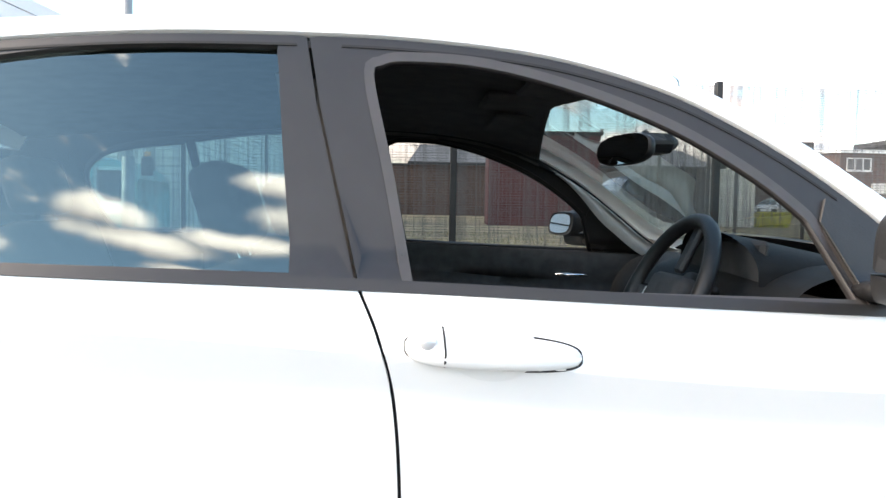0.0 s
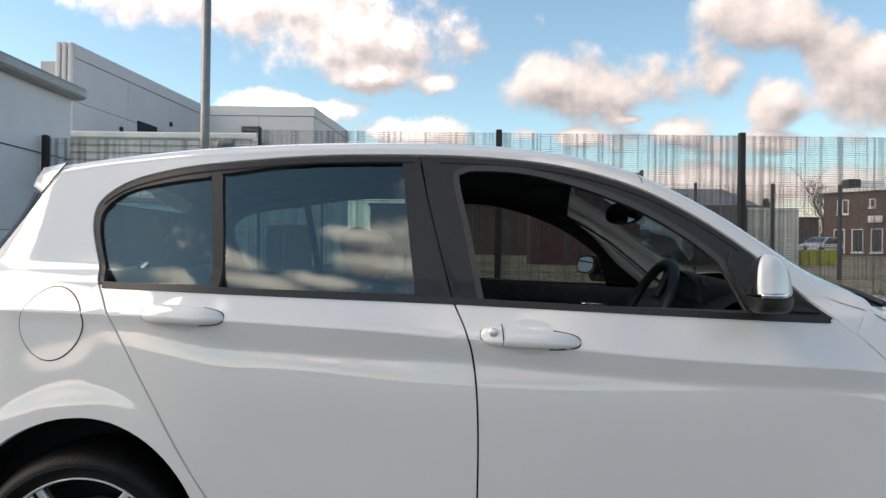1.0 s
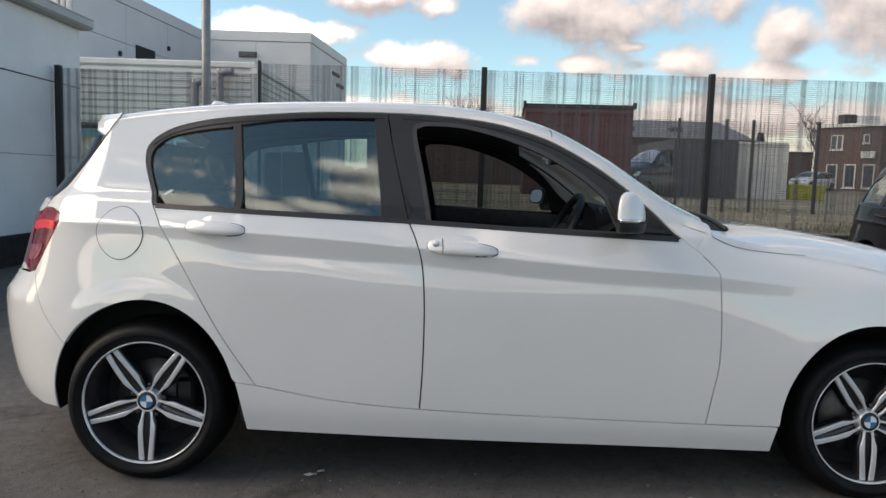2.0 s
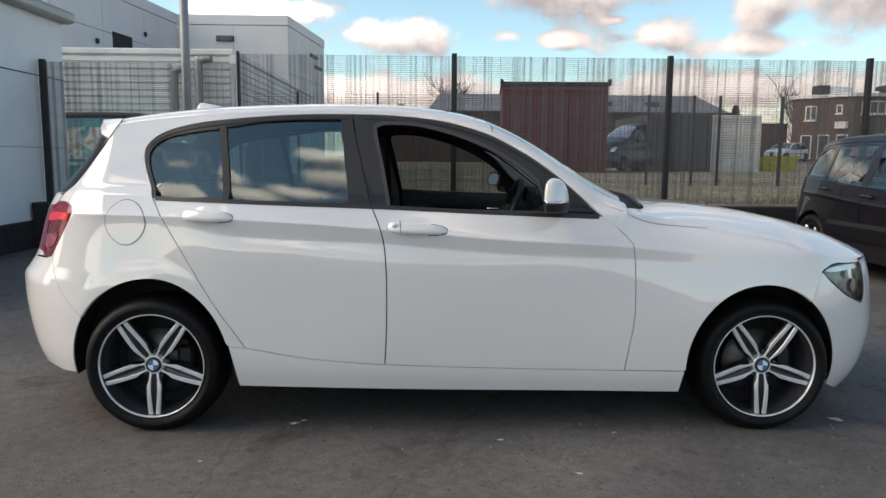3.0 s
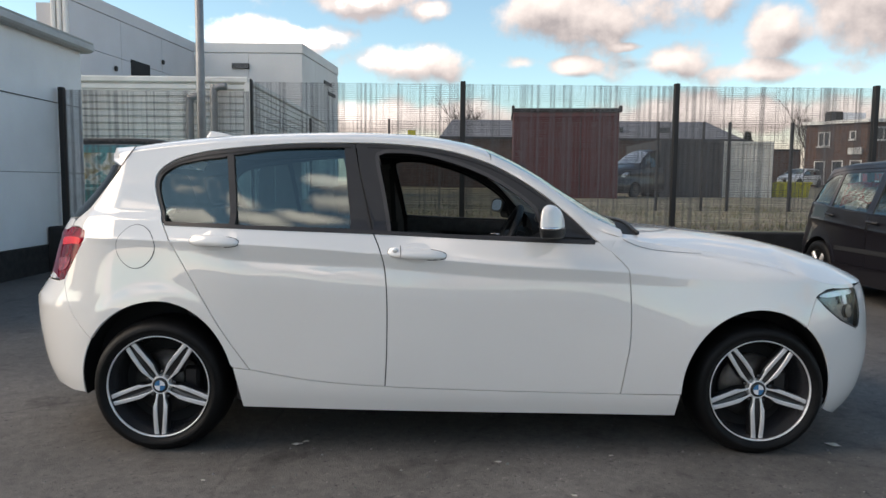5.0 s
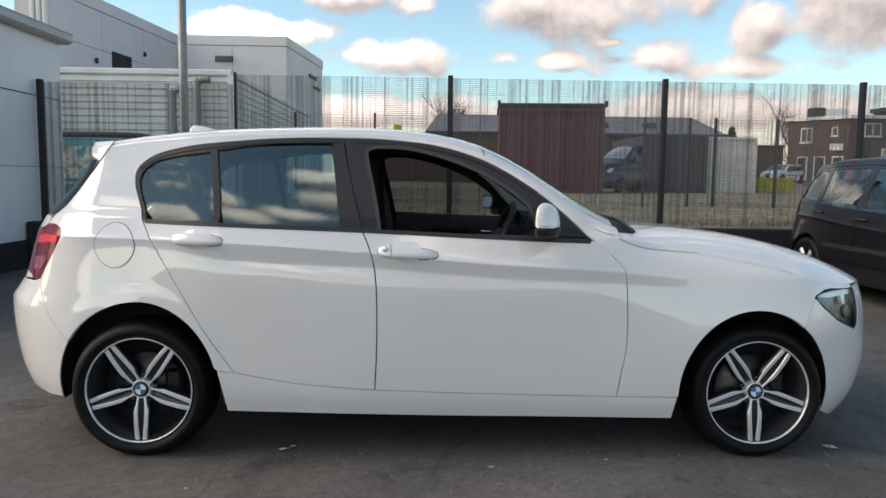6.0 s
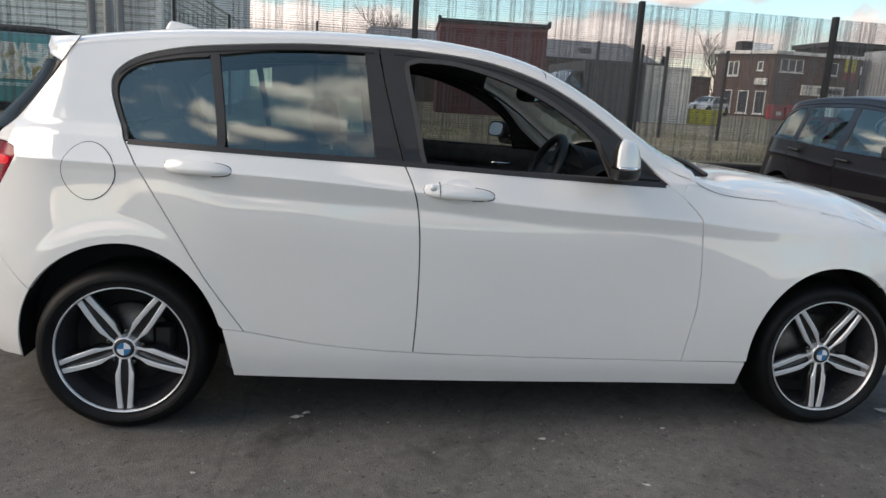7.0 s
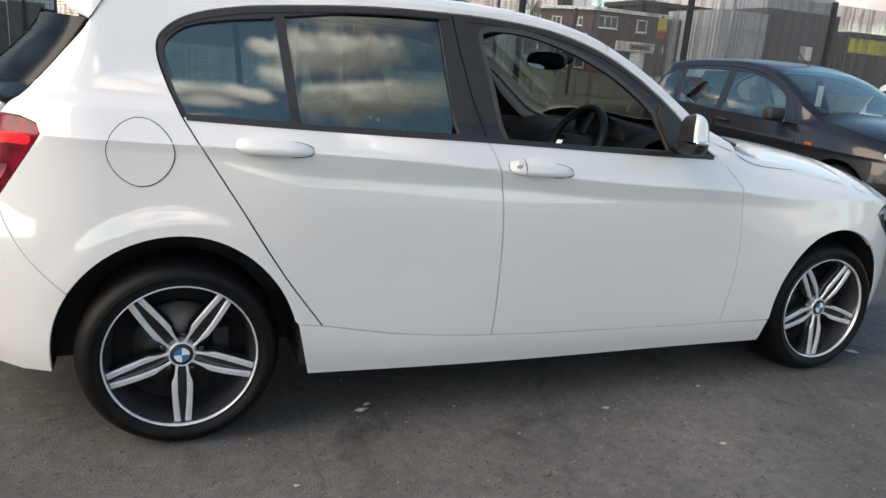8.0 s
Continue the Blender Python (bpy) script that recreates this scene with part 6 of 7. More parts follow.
def low_hall():
    h = thing("long_brick_hall", pose(1.5, 40, -1.04), "long brick hall with grey sheet roof", "building")
    box("wall", M_BRICK, h, 0, 17.7, 0, 8, 1.5, 5.05)
    V = [(-0.2, -0.3, 5.0), (17.9, -0.3, 5.0), (17.0, 3.5, 6.35), (0.6, 3.5, 6.35), (-0.2, 8.3, 5.0), (17.9, 8.3, 5.0)]
    finish("roof", V, [(0, 1, 2, 3), (3, 2, 5, 4), (0, 3, 4), (1, 5, 2), (0, 4, 5, 1)], M_ROOFGREY, h, flat=True)
    for x in (8.5, 10.3, 13.2):
        box("rooflight", M_PANE, h, x, x + 0.7, 0.9, 1.6, 5.45, 5.75, 0.02, rot=None)
    box("annexe_wall", M_BRICK, h, -5.0, -0.01, 0.6, 7, 1.5, 4.86)
    box("annexe_coping", M_ROOFDARK, h, -5.1, -0.01, 0.5, 7.1, 4.865, 4.98, 0.01)
    box("fascia", M_ROOFDARK, h, -0.2, 17.9, -0.36, -0.28, 4.88, 5.03)


low_hall()


def corrugated_box(name, m, label, x0, x1, depth, z0, z1, material, pitch=0.22):
    c = thing(name, m, label, "container")
    n = int((x1 - x0) / pitch)
    bm = bmesh.new()
    prev = None
    for i in range(n * 4 + 1):
        x = x0 + (x1 - x0) * i / (n * 4)
        y = (0, 0, 0.04, 0.04)[i % 4]
        a, b = bm.verts.new((x, y, z0)), bm.verts.new((x, y, z1))
        if prev:
            bm.faces.new((prev[0], a, b, prev[1]))
        prev = (a, b)
    part("corrugated_front", bm, material, c, flat=True)
    box("body", material, c, x0, x1, 0.05, depth, z0, z1)
    for x in (x0 - 0.05, x1 - 0.05):
        box("corner_post", material, c, x, x + 0.12, -0.04, 0.08, z0, z1, 0.01)
    box("top_rail", material, c, x0, x1, -0.03, 0.06, z1 - 0.12, z1 + 0.02, 0.01)
    return c


corrugated_box("shipping_container", pose(14.04, 30, 0.77), "cream corrugated steel container", 0, 2.55, 6, -0.3, 2.48, M_CREAM)
corrugated_box("shipping_container", pose(11.2, 29, 0.75), "dark grey corrugated steel container", 0, 2.7, 6, -0.3, 2.5, M_GREYDARK)


def skip():
    s = thing("waste_skip", pose(18.30, 32, lie(32) - 0.25), "yellow steel waste skip", "skip")
    bm = bmesh.new()
    V = [(-0.75, -0.6, 0), (0.75, -0.6, 0), (0.75, 0.6, 0), (-0.75, 0.6, 0), (-0.85, -0.75, 0.95), (0.85, -0.75, 0.95), (0.85, 0.75, 0.95), (-0.85, 0.75, 0.95)]
    v = [bm.verts.new(q) for q in V]
    for f in ((0, 1, 5, 4), (1, 2, 6, 5), (2, 3, 7, 6), (3, 0, 4, 7), (0, 3, 2, 1)):
        bm.faces.new([v[i] for i in f])
    part("body", bm, M_YELLOW, s, flat=True)
    box("rim", M_YELLOW, s, -0.9, 0.9, -0.82, -0.70, 0.88, 0.98, 0.02)
    for x in (-0.45, 0.0, 0.45):
        box("rib", M_YELLOW, s, x - 0.04, x + 0.04, -0.80, -0.60, 0.05, 0.9, 0.01)


skip()


def brick_house():
    b = thing("brick_building", pose(0, 0, -1.18), "brown brick two-storey flat-roofed building with white windows", "building")
    z0, z1 = 2.0, 6.72
    fp = [(27.45, 48.3), (29.9, 45.0), (36.6, 45.2), (37.5, 53), (31.5, 55)]
    n = len(fp)
    V = [(x, y, z0 - 1) for x, y in fp] + [(x, y, z1) for x, y in fp]
    finish("wall", V, [(i, (i + 1) % n, n + (i + 1) % n, n + i) for i in range(n)], M_BRICK, b, flat=True)
    rp = [(27.15, 48.3), (29.8, 44.75), (36.9, 44.95), (37.8, 53.2), (31.2, 55.3)]
    V = [(x, y, z1) for x, y in rp] + [(x, y, z1 + 0.22) for x, y in rp]
    finish("roof", V, [tuple(range(n))[::-1], tuple(range(n, 2 * n))] + [(i, (i + 1) % n, n + (i + 1) % n, n + i) for i in range(n)], M_FRAME, b, flat=True)
    box("chimney", M_PLINTH, b, 29.3, 30.15, 48.5, 49.4, z1 + 0.2, z1 + 1.05, 0.02)
    box("roof_plant", M_SHED, b, 30.2, 31.8, 48.5, 49.6, z1 + 0.2, z1 + 0.98, 0.02)
    box("low_wing", M_BRICK, b, 24.6, 27.6, 49.2, 52, 1.0, 4.95, 0.02)
    box("wing_coping", M_PLINTH, b, 24.55, 27.6, 49.1, 52.05, 4.955, 5.08, 0.02)
    window_unit(b, 30.4, 32.1, 5.55, 6.42, 45.02, 3)
    window_unit(b, 33.9, 34.8, 5.5, 6.4, 45.1, 1)
    base = pose(27.45, 48.3, 0, 0, 0, math.degrees(math.atan2(45.0 - 48.3, 29.9 - 27.45)))
    window_unit(b, 0.9, 1.7, 5.2, 6.2, -0.02, 2, base)
    window_unit(b, 3.0, 3.4, 5.6, 6.2, -0.02, 1, base)
    for x in (0.7, 1.9, 3.1):
        window_unit(b, x, x + 0.75, 2.6, 4.2, -0.02, 1, base)
    bm = bmesh.new()
    bm_box(bm, 32.2, 35.6, 44.85, 45.1, 4.05, 4.75, 0.01)
    part("shop_sign", bm, M_CREAM, b)
    bm = bmesh.new()
    bm_box(bm, 33.3, 35.2, 44.8, 44.9, 4.2, 4.62, 0.0)
    part("sign_panel", bm, M_GALV, b)
    bm = bmesh.new()
    for k in range(5):
        bm_box(bm, 33.5 + k * 0.33, 33.5 + k * 0.33 + 0.22, 44.77, 44.8, 4.3, 4.5)
    part("sign_bar", bm, M_PLASTIC, b)
    box("shopfront", M_FRAME, b, 33.6, 34.9, 44.95, 45.05, 2.2, 4.0, 0.01)
    for x in (3.0, 3.35):
        bm = bmesh.new()
        bm_box(bm, x, x + 0.5, -0.25, -0.02, 4.6, 5.05, 0.02, base)
        part("air_conditioner", bm, M_FRAME, b)


brick_house()


def grey_block():
    g = thing("steel_clad_block", pose(37.3, 40, 0.96), "pale and dark grey steel-clad block", "building")
    box("pale_wall", M_BLOCK, g, 0, 4.2, 0, 6, -0.5, 5.2, 0.02)
    box("dark_wall", M_GREYDARK, g, 4.2, 11.5, 0.2, 6, -0.5, 5.7, 0.02)
    box("upper_storey", M_BLOCK, g, 5, 11.8, 1.2, 6, 5.7, 7.0, 0.02)
    for k in range(8):
        box("rib", M_BLOCK, g, 0.3 + k * 0.5, 0.34 + k * 0.5, -0.03, 0.01, -0.4, 5.15)
    box("notice", M_FRAME, g, 8.0, 9.2, 0.12, 0.2, 2.3, 3.3, 0.02)
    s = thing("shop_parade", pose(49.8, 40, 0.96), "low shop parade with yellow and red fascia", "building")
    box("wall", M_PLINTH, s, 0, 12, 0, 6, -0.5, 4.4, 0.02)
    box("fascia", M_YELLOW, s, 0.2, 5.6, -0.1, 0.05, 3.2, 4.3, 0.02)
    box("fascia_end", M_REDPAINT, s, 5.7, 8, -0.1, 0.05, 3.2, 4.3, 0.02)
    box("roof", M_ROOFDARK, s, -0.2, 12.2, -0.4, 6, 4.4, 4.7, 0.02)
    m = thing("mixed_parade", pose(43.5, 58, 0.8), "distant dark parade with pale bands", "building")
    box("wall", M_PLINTH, m, 0, 13, 0, 6, -0.5, 6.9)
    for z in (2.6, 4.6):
        box("band", M_SHED, m, 0.3, 12.7, -0.1, 0.05, z, z + 0.7)
    box("roof", M_ROOFDARK, m, -0.4, 13.4, -0.5, 6, 6.9, 7.3)


grey_block()


def street_bits():
    for x in (28.3, 29.25, 30.7):
        r = thing("red_bin", pose(x, 41.5, lie(41.5)), "red wheeled waste bin", "bin", "red bins by the brick building")
        box("body", M_REDPAINT, r, -0.40, 0.40, -0.4, 0.4, 0.08, 0.85, 0.05)
        box("lid", M_REDPAINT, r, -0.44, 0.44, -0.45, 0.45, 0.85, 1.0, 0.05)
        box("label_plate", M_FRAME, r, -0.16, 0.16, -0.42, -0.40, 0.35, 0.6)
    s = thing("street_sign", pose(24.6, 30, lie(30)), "yellow and red notice on a dark post", "sign")
    tube("post", [(0, 0, -0.2), (0, 0, 3.6)], 0.05, M_FENCE, s, 10)
    box("yellow_board", M_YELLOW, s, -0.28, 0.28, -0.08, -0.05, 2.85, 3.45, 0.01)
    box("red_board", M_REDPAINT, s, -0.28, 0.28, -0.08, -0.05, 2.47, 2.84, 0.01)
    l = thing("street_lamp", pose(27.3, 28, lie(28)), "tall grey street lamp", "lamp")
    tube("column", [(0, 0, -0.2), (0, 0, 5.6)], 0.07, M_GALV, l, 10)
    box("lantern", M_GALV, l, -0.28, 0.28, -0.12, 0.12, 5.6, 5.78, 0.05)


street_bits()


def bare_tree(x, y, z, h, seed, label):
    rnd = random.Random(seed)
    t = thing("bare_tree", pose(x, y, z), label, "tree")
    V, F = [], []

    def limb(p, d, ln, r, lev):
        q = [p]
        for k in range(3):
            d = (d + Vector((rnd.uniform(-0.2, 0.2), rnd.uniform(-0.2, 0.2), rnd.uniform(-0.05, 0.15)))).normalized()
            q.append(q[-1] + d * ln / 3)
        v, f = sweep(q, r, 5, taper=lambda u: 1 - 0.55 * u)
        o = len(V)
        V.extend(v)
        F.extend([tuple(o + i for i in g) for g in f])
        if lev:
            for k in range(5 if lev > 1 else 4):
                a = rnd.uniform(0, 6.28)
                e = (d * 0.8 + Vector((math.cos(a), math.sin(a), 0.3)) * rnd.uniform(0.4, 0.8)).normalized()
                limb(q[rnd.choice((1, 2, 3))], e, ln * rnd.uniform(0.5, 0.75), r * 0.5, lev - 1)
    limb(Vector((0, 0, -0.3)), Vector((0, 0, 1)), h * 0.45, h * 0.018, 4)
    finish("crown", V, F, M_BARK, t)


bare_tree(3.9, 44, 1.3, 6.0, 3, "bare winter tree behind the hall")
bare_tree(33.5, 60, 1.3, 7.5, 5, "bare winter tree beyond the brick building")


def conifer(x, y, z, h, seed):
    rnd = random.Random(seed)
    t = thing("conifer", pose(x, y, z), "small dark evergreen tree", "tree")
    tube("trunk", [(0, 0, 0), (0, 0, h * 0.95)], 0.08, M_BARK, t, 6, taper=lambda u: 1 - 0.8 * u)
    V, F = [], []
    for k in range(900):
        u = rnd.random() ** 0.7
        r = (1 - u) * h * 0.28 * rnd.uniform(0.3, 1.1) + 0.05
        a = rnd.uniform(0, 6.28)
        c = Vector((r * math.cos(a), r * math.sin(a), h * (0.1 + 0.9 * u)))
        d = Vector((rnd.uniform(-1, 1), rnd.uniform(-1, 1), rnd.uniform(-0.6, 0.6))).normalized() * 0.2
        e = Vector((rnd.uniform(-1, 1), rnd.uniform(-1, 1), rnd.uniform(-1, 1))).normalized() * 0.1
        o = len(V)
        V += [c - d, c + e, c + d]
        F.append((o, o + 1, o + 2))
    finish("crown", V, F, M_LEAF, t, flat=True)


conifer(20.6, 42, 1.35, 3.2, 8)
conifer(21.7, 43, 1.35, 2.2, 9)


def grass():
    rnd = random.Random(4)
    V, F = [], []
    for k in range(42000):
        x = rnd.uniform(-3.6, 24)
        y = 6.75 + 9.5 * rnd.random() ** 1.6
        n = noise.noise(Vector((x * 0.5, y * 0.5, 0)))
        if rnd.random() > 0.55 + 0.5 * n:
            continue
        h = rnd.uniform(0.03, 0.11) * (1 + 0.8 * n)
        a = rnd.uniform(0, 6.28)
        w = Vector((math.cos(a), math.sin(a), 0)) * rnd.uniform(0.003, 0.009)
        lean = Vector((rnd.uniform(-0.6, 0.6), rnd.uniform(-0.6, 0.6), 1)).normalized() * h
        p = Vector((x, y, lie(y) - 0.01))
        o = len(V)
        V += [p - w, p + w, p + lean]
        F.append((o, o + 1, o + 2))
    tagged(finish("rough_grass", V, F, M_GRASS, flat=True), "dry tufted grass on the bank behind the fence", "grass", kind="stuff")


grass()


# ---------------------------------------------------------------- other vehicles
def paint(name, c):
    return mat(name, c, 0.3, 0, 3, 0.04, coat=1.0)


M_NAVY = mat("black_blue_paint", (0.009, 0.008, 0.011), 0.35, 0, 3, 0.04, coat=0.5, spec=0.2)
M_WHITECAR = paint("plain_white_paint", (0.72, 0.72, 0.71))
M_INDICATOR = mat("orange_indicator", (0.55, 0.10, 0.03), 0.3, 0, 10, 0.05, coat=0.8)


def simple_wheel(parent, cx, cz, y, side, R=0.315, metal=None):
    V, F = lathe([(0.205, -0.01), (0.215, -0.02), (R - 0.03, -0.02), (R - 0.004, 0.0), (R, 0.03), (R, 0.16), (R - 0.04, 0.18)], n=40)
    turn = pose(cx, y, cz, 0, 0, 0 if side < 0 else 180)
    w = finish("wheel", [turn @ Vector(v) for v in V], F, M_TYRE, parent, "tyre on a five-spoke alloy rim")
    V, F = lathe([(0.213, -0.018), (0.207, -0.018), (0.198, 0.0), (0.19, 0.08), (0.0, 0.09)], n=40)
    finish("rim", [turn @ Vector(v) for v in V], F, M_GUN, w)
    for k in range(5):
        a = Matrix.Rotation(radians(72 * k + 20), 4, "Y")
        bm = bmesh.new()
        bm_box(bm, 0.02, 0.205, -0.016, 0.012, -0.030, 0.030, 0.008, turn @ a)
        part("spoke", bm, metal or M_ALLOY, w)
    V, F = lathe([(0.0, -0.022), (0.04, -0.02), (0.045, 0.0)], n=20)
    finish("hub_cap", [turn @ Vector(v) for v in V], F, metal or M_ALLOY, w)


def people_carrier(m, body, label, detail=True, k=1.0, screen=None):
    """A tall five-door family car; k scales its height."""
    car = thing("family_car", m, label, "car")
    st = 0.06 if detail else 0.12
    z = lambda pts: [(a, b * k) for a, b in pts]
    S = Shell(
        half=0.905,
        crease=curve(z([(-0.9, 0.90), (0, 0.88), (1.0, 0.82), (2.4, 0.76), (3.6, 0.72)])),
        belt=curve(z([(-0.9, 1.09), (0, 1.045), (1.0, 0.985), (2.05, 0.945), (3.6, 0.86)])),
        low=curve([(0, 0.12), (0.2, 0.05), (0.33, 0.012), (0.5, 0.0), (0.86, 0.010), (0.95, 0.008), (1.0, 0.0)]),
        shoulder=curve([(0, 0), (0.12, 0.006), (0.5, 0.018), (1, 0.035)]),
        plan_low=curve([(-0.9, 0.05), (0, 0.01), (1.2, 0.0), (2.64, 0.005), (3.6, 0.04)]),
        plan_up=curve([(-0.9, 0.12), (-0.3, 0.07), (0.3, 0.02), (1.0, 0), (2.0, 0.02), (2.64, 0.05), (3.6, 0.10)]),
        nose=curve(z([(0.15, 3.40), (0.3, 3.50), (0.5, 3.54), (0.65, 3.52), (0.8, 3.44), (1.0, 3.3)])),
        tail=curve(z([(0.2, -0.74), (0.4, -0.80), (0.65, -0.82), (0.9, -0.79), (1.1, -0.72), (1.3, -0.58), (1.48, -0.46), (1.7, -0.4)])),
        nose0=2.55, tail0=-0.15, nf=2.4, nr=2.6, tumble=0.36, recess=0.02,
        rail=curve(z([(-0.5, 1.42), (-0.2, 1.475), (0.3, 1.515), (0.8, 1.522), (1.2, 1.495), (1.55, 1.405), (1.9, 1.225), (2.1, 1.09), (2.25, 1.02), (2.5, 0.975), (2.9, 0.895), (3.2, 0.80), (3.5, 0.68)])),
        top=curve(z([(-0.5, 1.47), (-0.2, 1.535), (0.3, 1.577), (0.8, 1.585), (1.2, 1.562), (1.55, 1.475), (1.9, 1.31), (2.25, 1.115), (2.4, 1.06), (2.6, 1.03), (2.9, 0.97), (3.2, 0.88), (3.5, 0.74)])))
    AR, AF = arc(0, 0.31, 0.36, 0.37, 2, 178, 20), arc(2.64, 0.31, 0.36, 0.37, 178, 2, 20)
    rail = [(x, S.rail(x)) for x in np.linspace(-0.42, 3.45, 60)]
    belt = lambda a, b: [(x, S.belt(x)) for x in np.linspace(a, b, 24)]
    roofline = lambda a, b, d: [(x, S.rail(x) - d) for x in np.linspace(a, b, 24)]
    dlo = smooth([(-0.36, S.belt(-0.36) + 0.01), (-0.44, 1.20 * k), (-0.36, 1.33 * k), (-0.15, S.rail(-0.15) - 0.05)], 5) + roofline(-0.05, 1.93, 0.045) + [(2.10, S.belt(2.1) + 0.004)] + belt(2.05, -0.3)[1:]
    tailx = [(S.tail(q) + 0.001, q) for q in np.linspace(0.26 * k, 1.43 * k, 26)]
    nosex = [(S.nose(q) - 0.001, q) for q in np.linspace(0.18 * k, 0.70 * k, 20)]
    out = AR[::-1][:0] + [(2.28, 0.31)] + [(2.28, 0.22), (0.36, 0.22)] + AR + [(-0.36, 0.27), (-0.6, 0.26)] + tailx + rail[1:] + nosex[::-1] + [(3.2, 0.17), (3.0, 0.2)] + AF[::-1]
    more = [(S.tail(q) + (-0.3 - S.tail(q)) * e, q) for q in np.linspace(0.3, 1.4 * k, 20) for e in (0.004, 0.02, 0.06, 0.12)] + [(S.nose(q) - (S.nose(q) - 3.0) * e, q) for q in np.linspace(0.2, 0.7 * k, 14) for e in (0.004, 0.02, 0.06, 0.12)]
    lampf = smooth([(3.02, 0.80 * k), (3.18, 0.795 * k), (3.36, 0.735 * k), (3.42, 0.66 * k), (3.25, 0.64 * k), (3.10, 0.70 * k)], 4, True)
    lampr = smooth([(-0.62, 1.32 * k), (-0.50, 1.30 * k), (-0.50, 1.12 * k), (-0.56, 0.93 * k), (-0.74, 0.94 * k), (-0.72, 1.12 * k)], 4, True)
    door_r = smooth([(0.42, 0.42), (0.30, 0.62), (0.12, 0.80), (0.10, S.belt(0.1))], 4) + belt(0.12, 0.955) + [(0.985, 0.8), (0.99, 0.42)]
    door_f = [(1.0, 0.42), (0.995, 0.8), (0.965, S.belt(0.965))] + belt(0.98, 2.06) + smooth([(2.09, S.belt(2.09)), (2.13, 0.75), (2.11, 0.42)], 4)
    holes = [dlo, lampf, lampr, door_r, door_f]
    S.panel("body_side", out, body, car, holes=holes, step=st, extra=more, gap=0.002)
    S.panel("rear_door", door_r, body, car, step=st, gap=0.004)
    S.panel("front_door", door_f, body, car, step=st, gap=0.004)
    S.panel("inner_shell", out, M_SHELL, car, holes=[dlo], off=0.03, depth=0, gap=0.01, step=0.15)
    S.panel("headlamp", lampf, M_LAMP, car, off=0.006, step=0.05, depth=0.01, label="clear headlamp")
    S.panel("tail_lamp", lampr, M_RED, car, off=0.001, step=0.05, depth=0.01, label="tall red tail lamp")
    gq = [(-0.34, S.belt(-0.34) + 0.03), (-0.40, 1.20 * k), (-0.33, 1.31 * k), (-0.12, S.rail(-0.12) - 0.085), (0.06, S.rail(0.06) - 0.08), (0.10, S.belt(0.1) + 0.02)]
    gr = [(0.17, S.belt(0.17) + 0.018)] + roofline(0.13, 0.86, 0.085) + [(0.91, S.belt(0.91) + 0.015)]
    gf = [(1.02, S.belt(1.02) + 0.015)] + roofline(0.97, 1.78, 0.085) + [(1.93, S.belt(1.93) + 0.015)]
    S.panel("window_surround", dlo, M_BLACKTRIM if body is not M_NAVY else body, car, holes=[gq, gr, gf], off=0.004, step=0.08)
    for nm, q in (("quarter_glass", gq), ("rear_glass", gr), ("front_glass", gf)):
        S.panel(nm, q, G_SIDE, car, off=0.010, depth=0, gap=-0.005, step=0.1, shadow=False)
    S.top_panel("roof", lambda w: -0.42 - 0.06 * w, lambda w: 1.50 - 0.10 * w, body, car, 20, 24)
    S.top_panel("windscreen", lambda w: 1.502 - 0.10 * w, lambda w: 2.20 + 0.10 * w, screen or G_FRONT, car, 16, 24, v0=0.12, shadow=False, label="large raked windscreen")
    S.top_panel("bonnet", lambda w: 2.22 + 0.10 * w, lambda w: 3.46 + 0.04 * w, body, car, 24, 24)
    for side in (-1, 1):
        def strip(i, j):
            v = 0.055 * j
            return S.top_point(1.502 + (2.22 - 1.502) * i, v if side < 0 else 1 - v)
        V, F = grid(strip, 14, 3)
        finish("windscreen_pillar", V, F, body, car)
        for cx in (0, 2.64):
            # undetailed cars get darker spokes, the shade low on them put into the colour
            simple_wheel(car, cx, 0.315, side * 0.86, side, metal=None if detail else M_BARREL)

            def liner(i, j):
                a = radians(-4 + 188 * i)
                return Vector((cx + 0.37 * math.cos(a), side * (0.86 - 0.3 * j), 0.31 + 0.38 * math.sin(a)))
            V, F = grid(liner, 18, 3)
            finish("wheel_housing", V, F, M_SHELL, car)
            finish("wheel_housing_wall", [Vector((cx + 0.37 * math.cos(radians(-4 + 188 * i / 18)), side * 0.58, 0.31 + 0.38 * math.sin(radians(-4 + 188 * i / 18)))) for i in range(19)], [tuple(range(19))], M_SHELL, car)
        for x0 in (0.16, 1.02):
            a, b = S.lift(x0, S.belt(x0) - 0.085, -0.03, side)[0], S.lift(x0 + 0.19, S.belt(x0 + 0.19) - 0.085, -0.03, side)[0]
            tube("door_handle", [a, (a + b) / 2 + Vector((0, side * 0.008, 0)), b], 0.014, M_PLASTIC if detail else body, car, 8)
        bm = bmesh.new()
        bm_box(bm, 1.86, 1.99, 0.90, 1.10, 0.96 * k, 1.09 * k, 0.035, None, 3)
        if side < 0:
            for v in bm.verts:
                v.co.y = -v.co.y
        part("door_mirror", bm, M_PLASTIC, car, "black door mirror")
        V, F = grid(lambda i, j: S.lift(0.40 + 1.85 * i, 0.56 + 0.05 * j, -0.008, side)[0], 20, 1)
        finish("rubbing_strip", V, F, M_PLASTIC, car)
        p = S.lift(2.30, 0.78 * k, -0.003, side)[0]
        box("side_indicator", M_INDICATOR, car, p.x - 0.04, p.x + 0.04, p.y - 0.006, p.y + 0.006, p.z - 0.015, p.z + 0.015, 0.004)
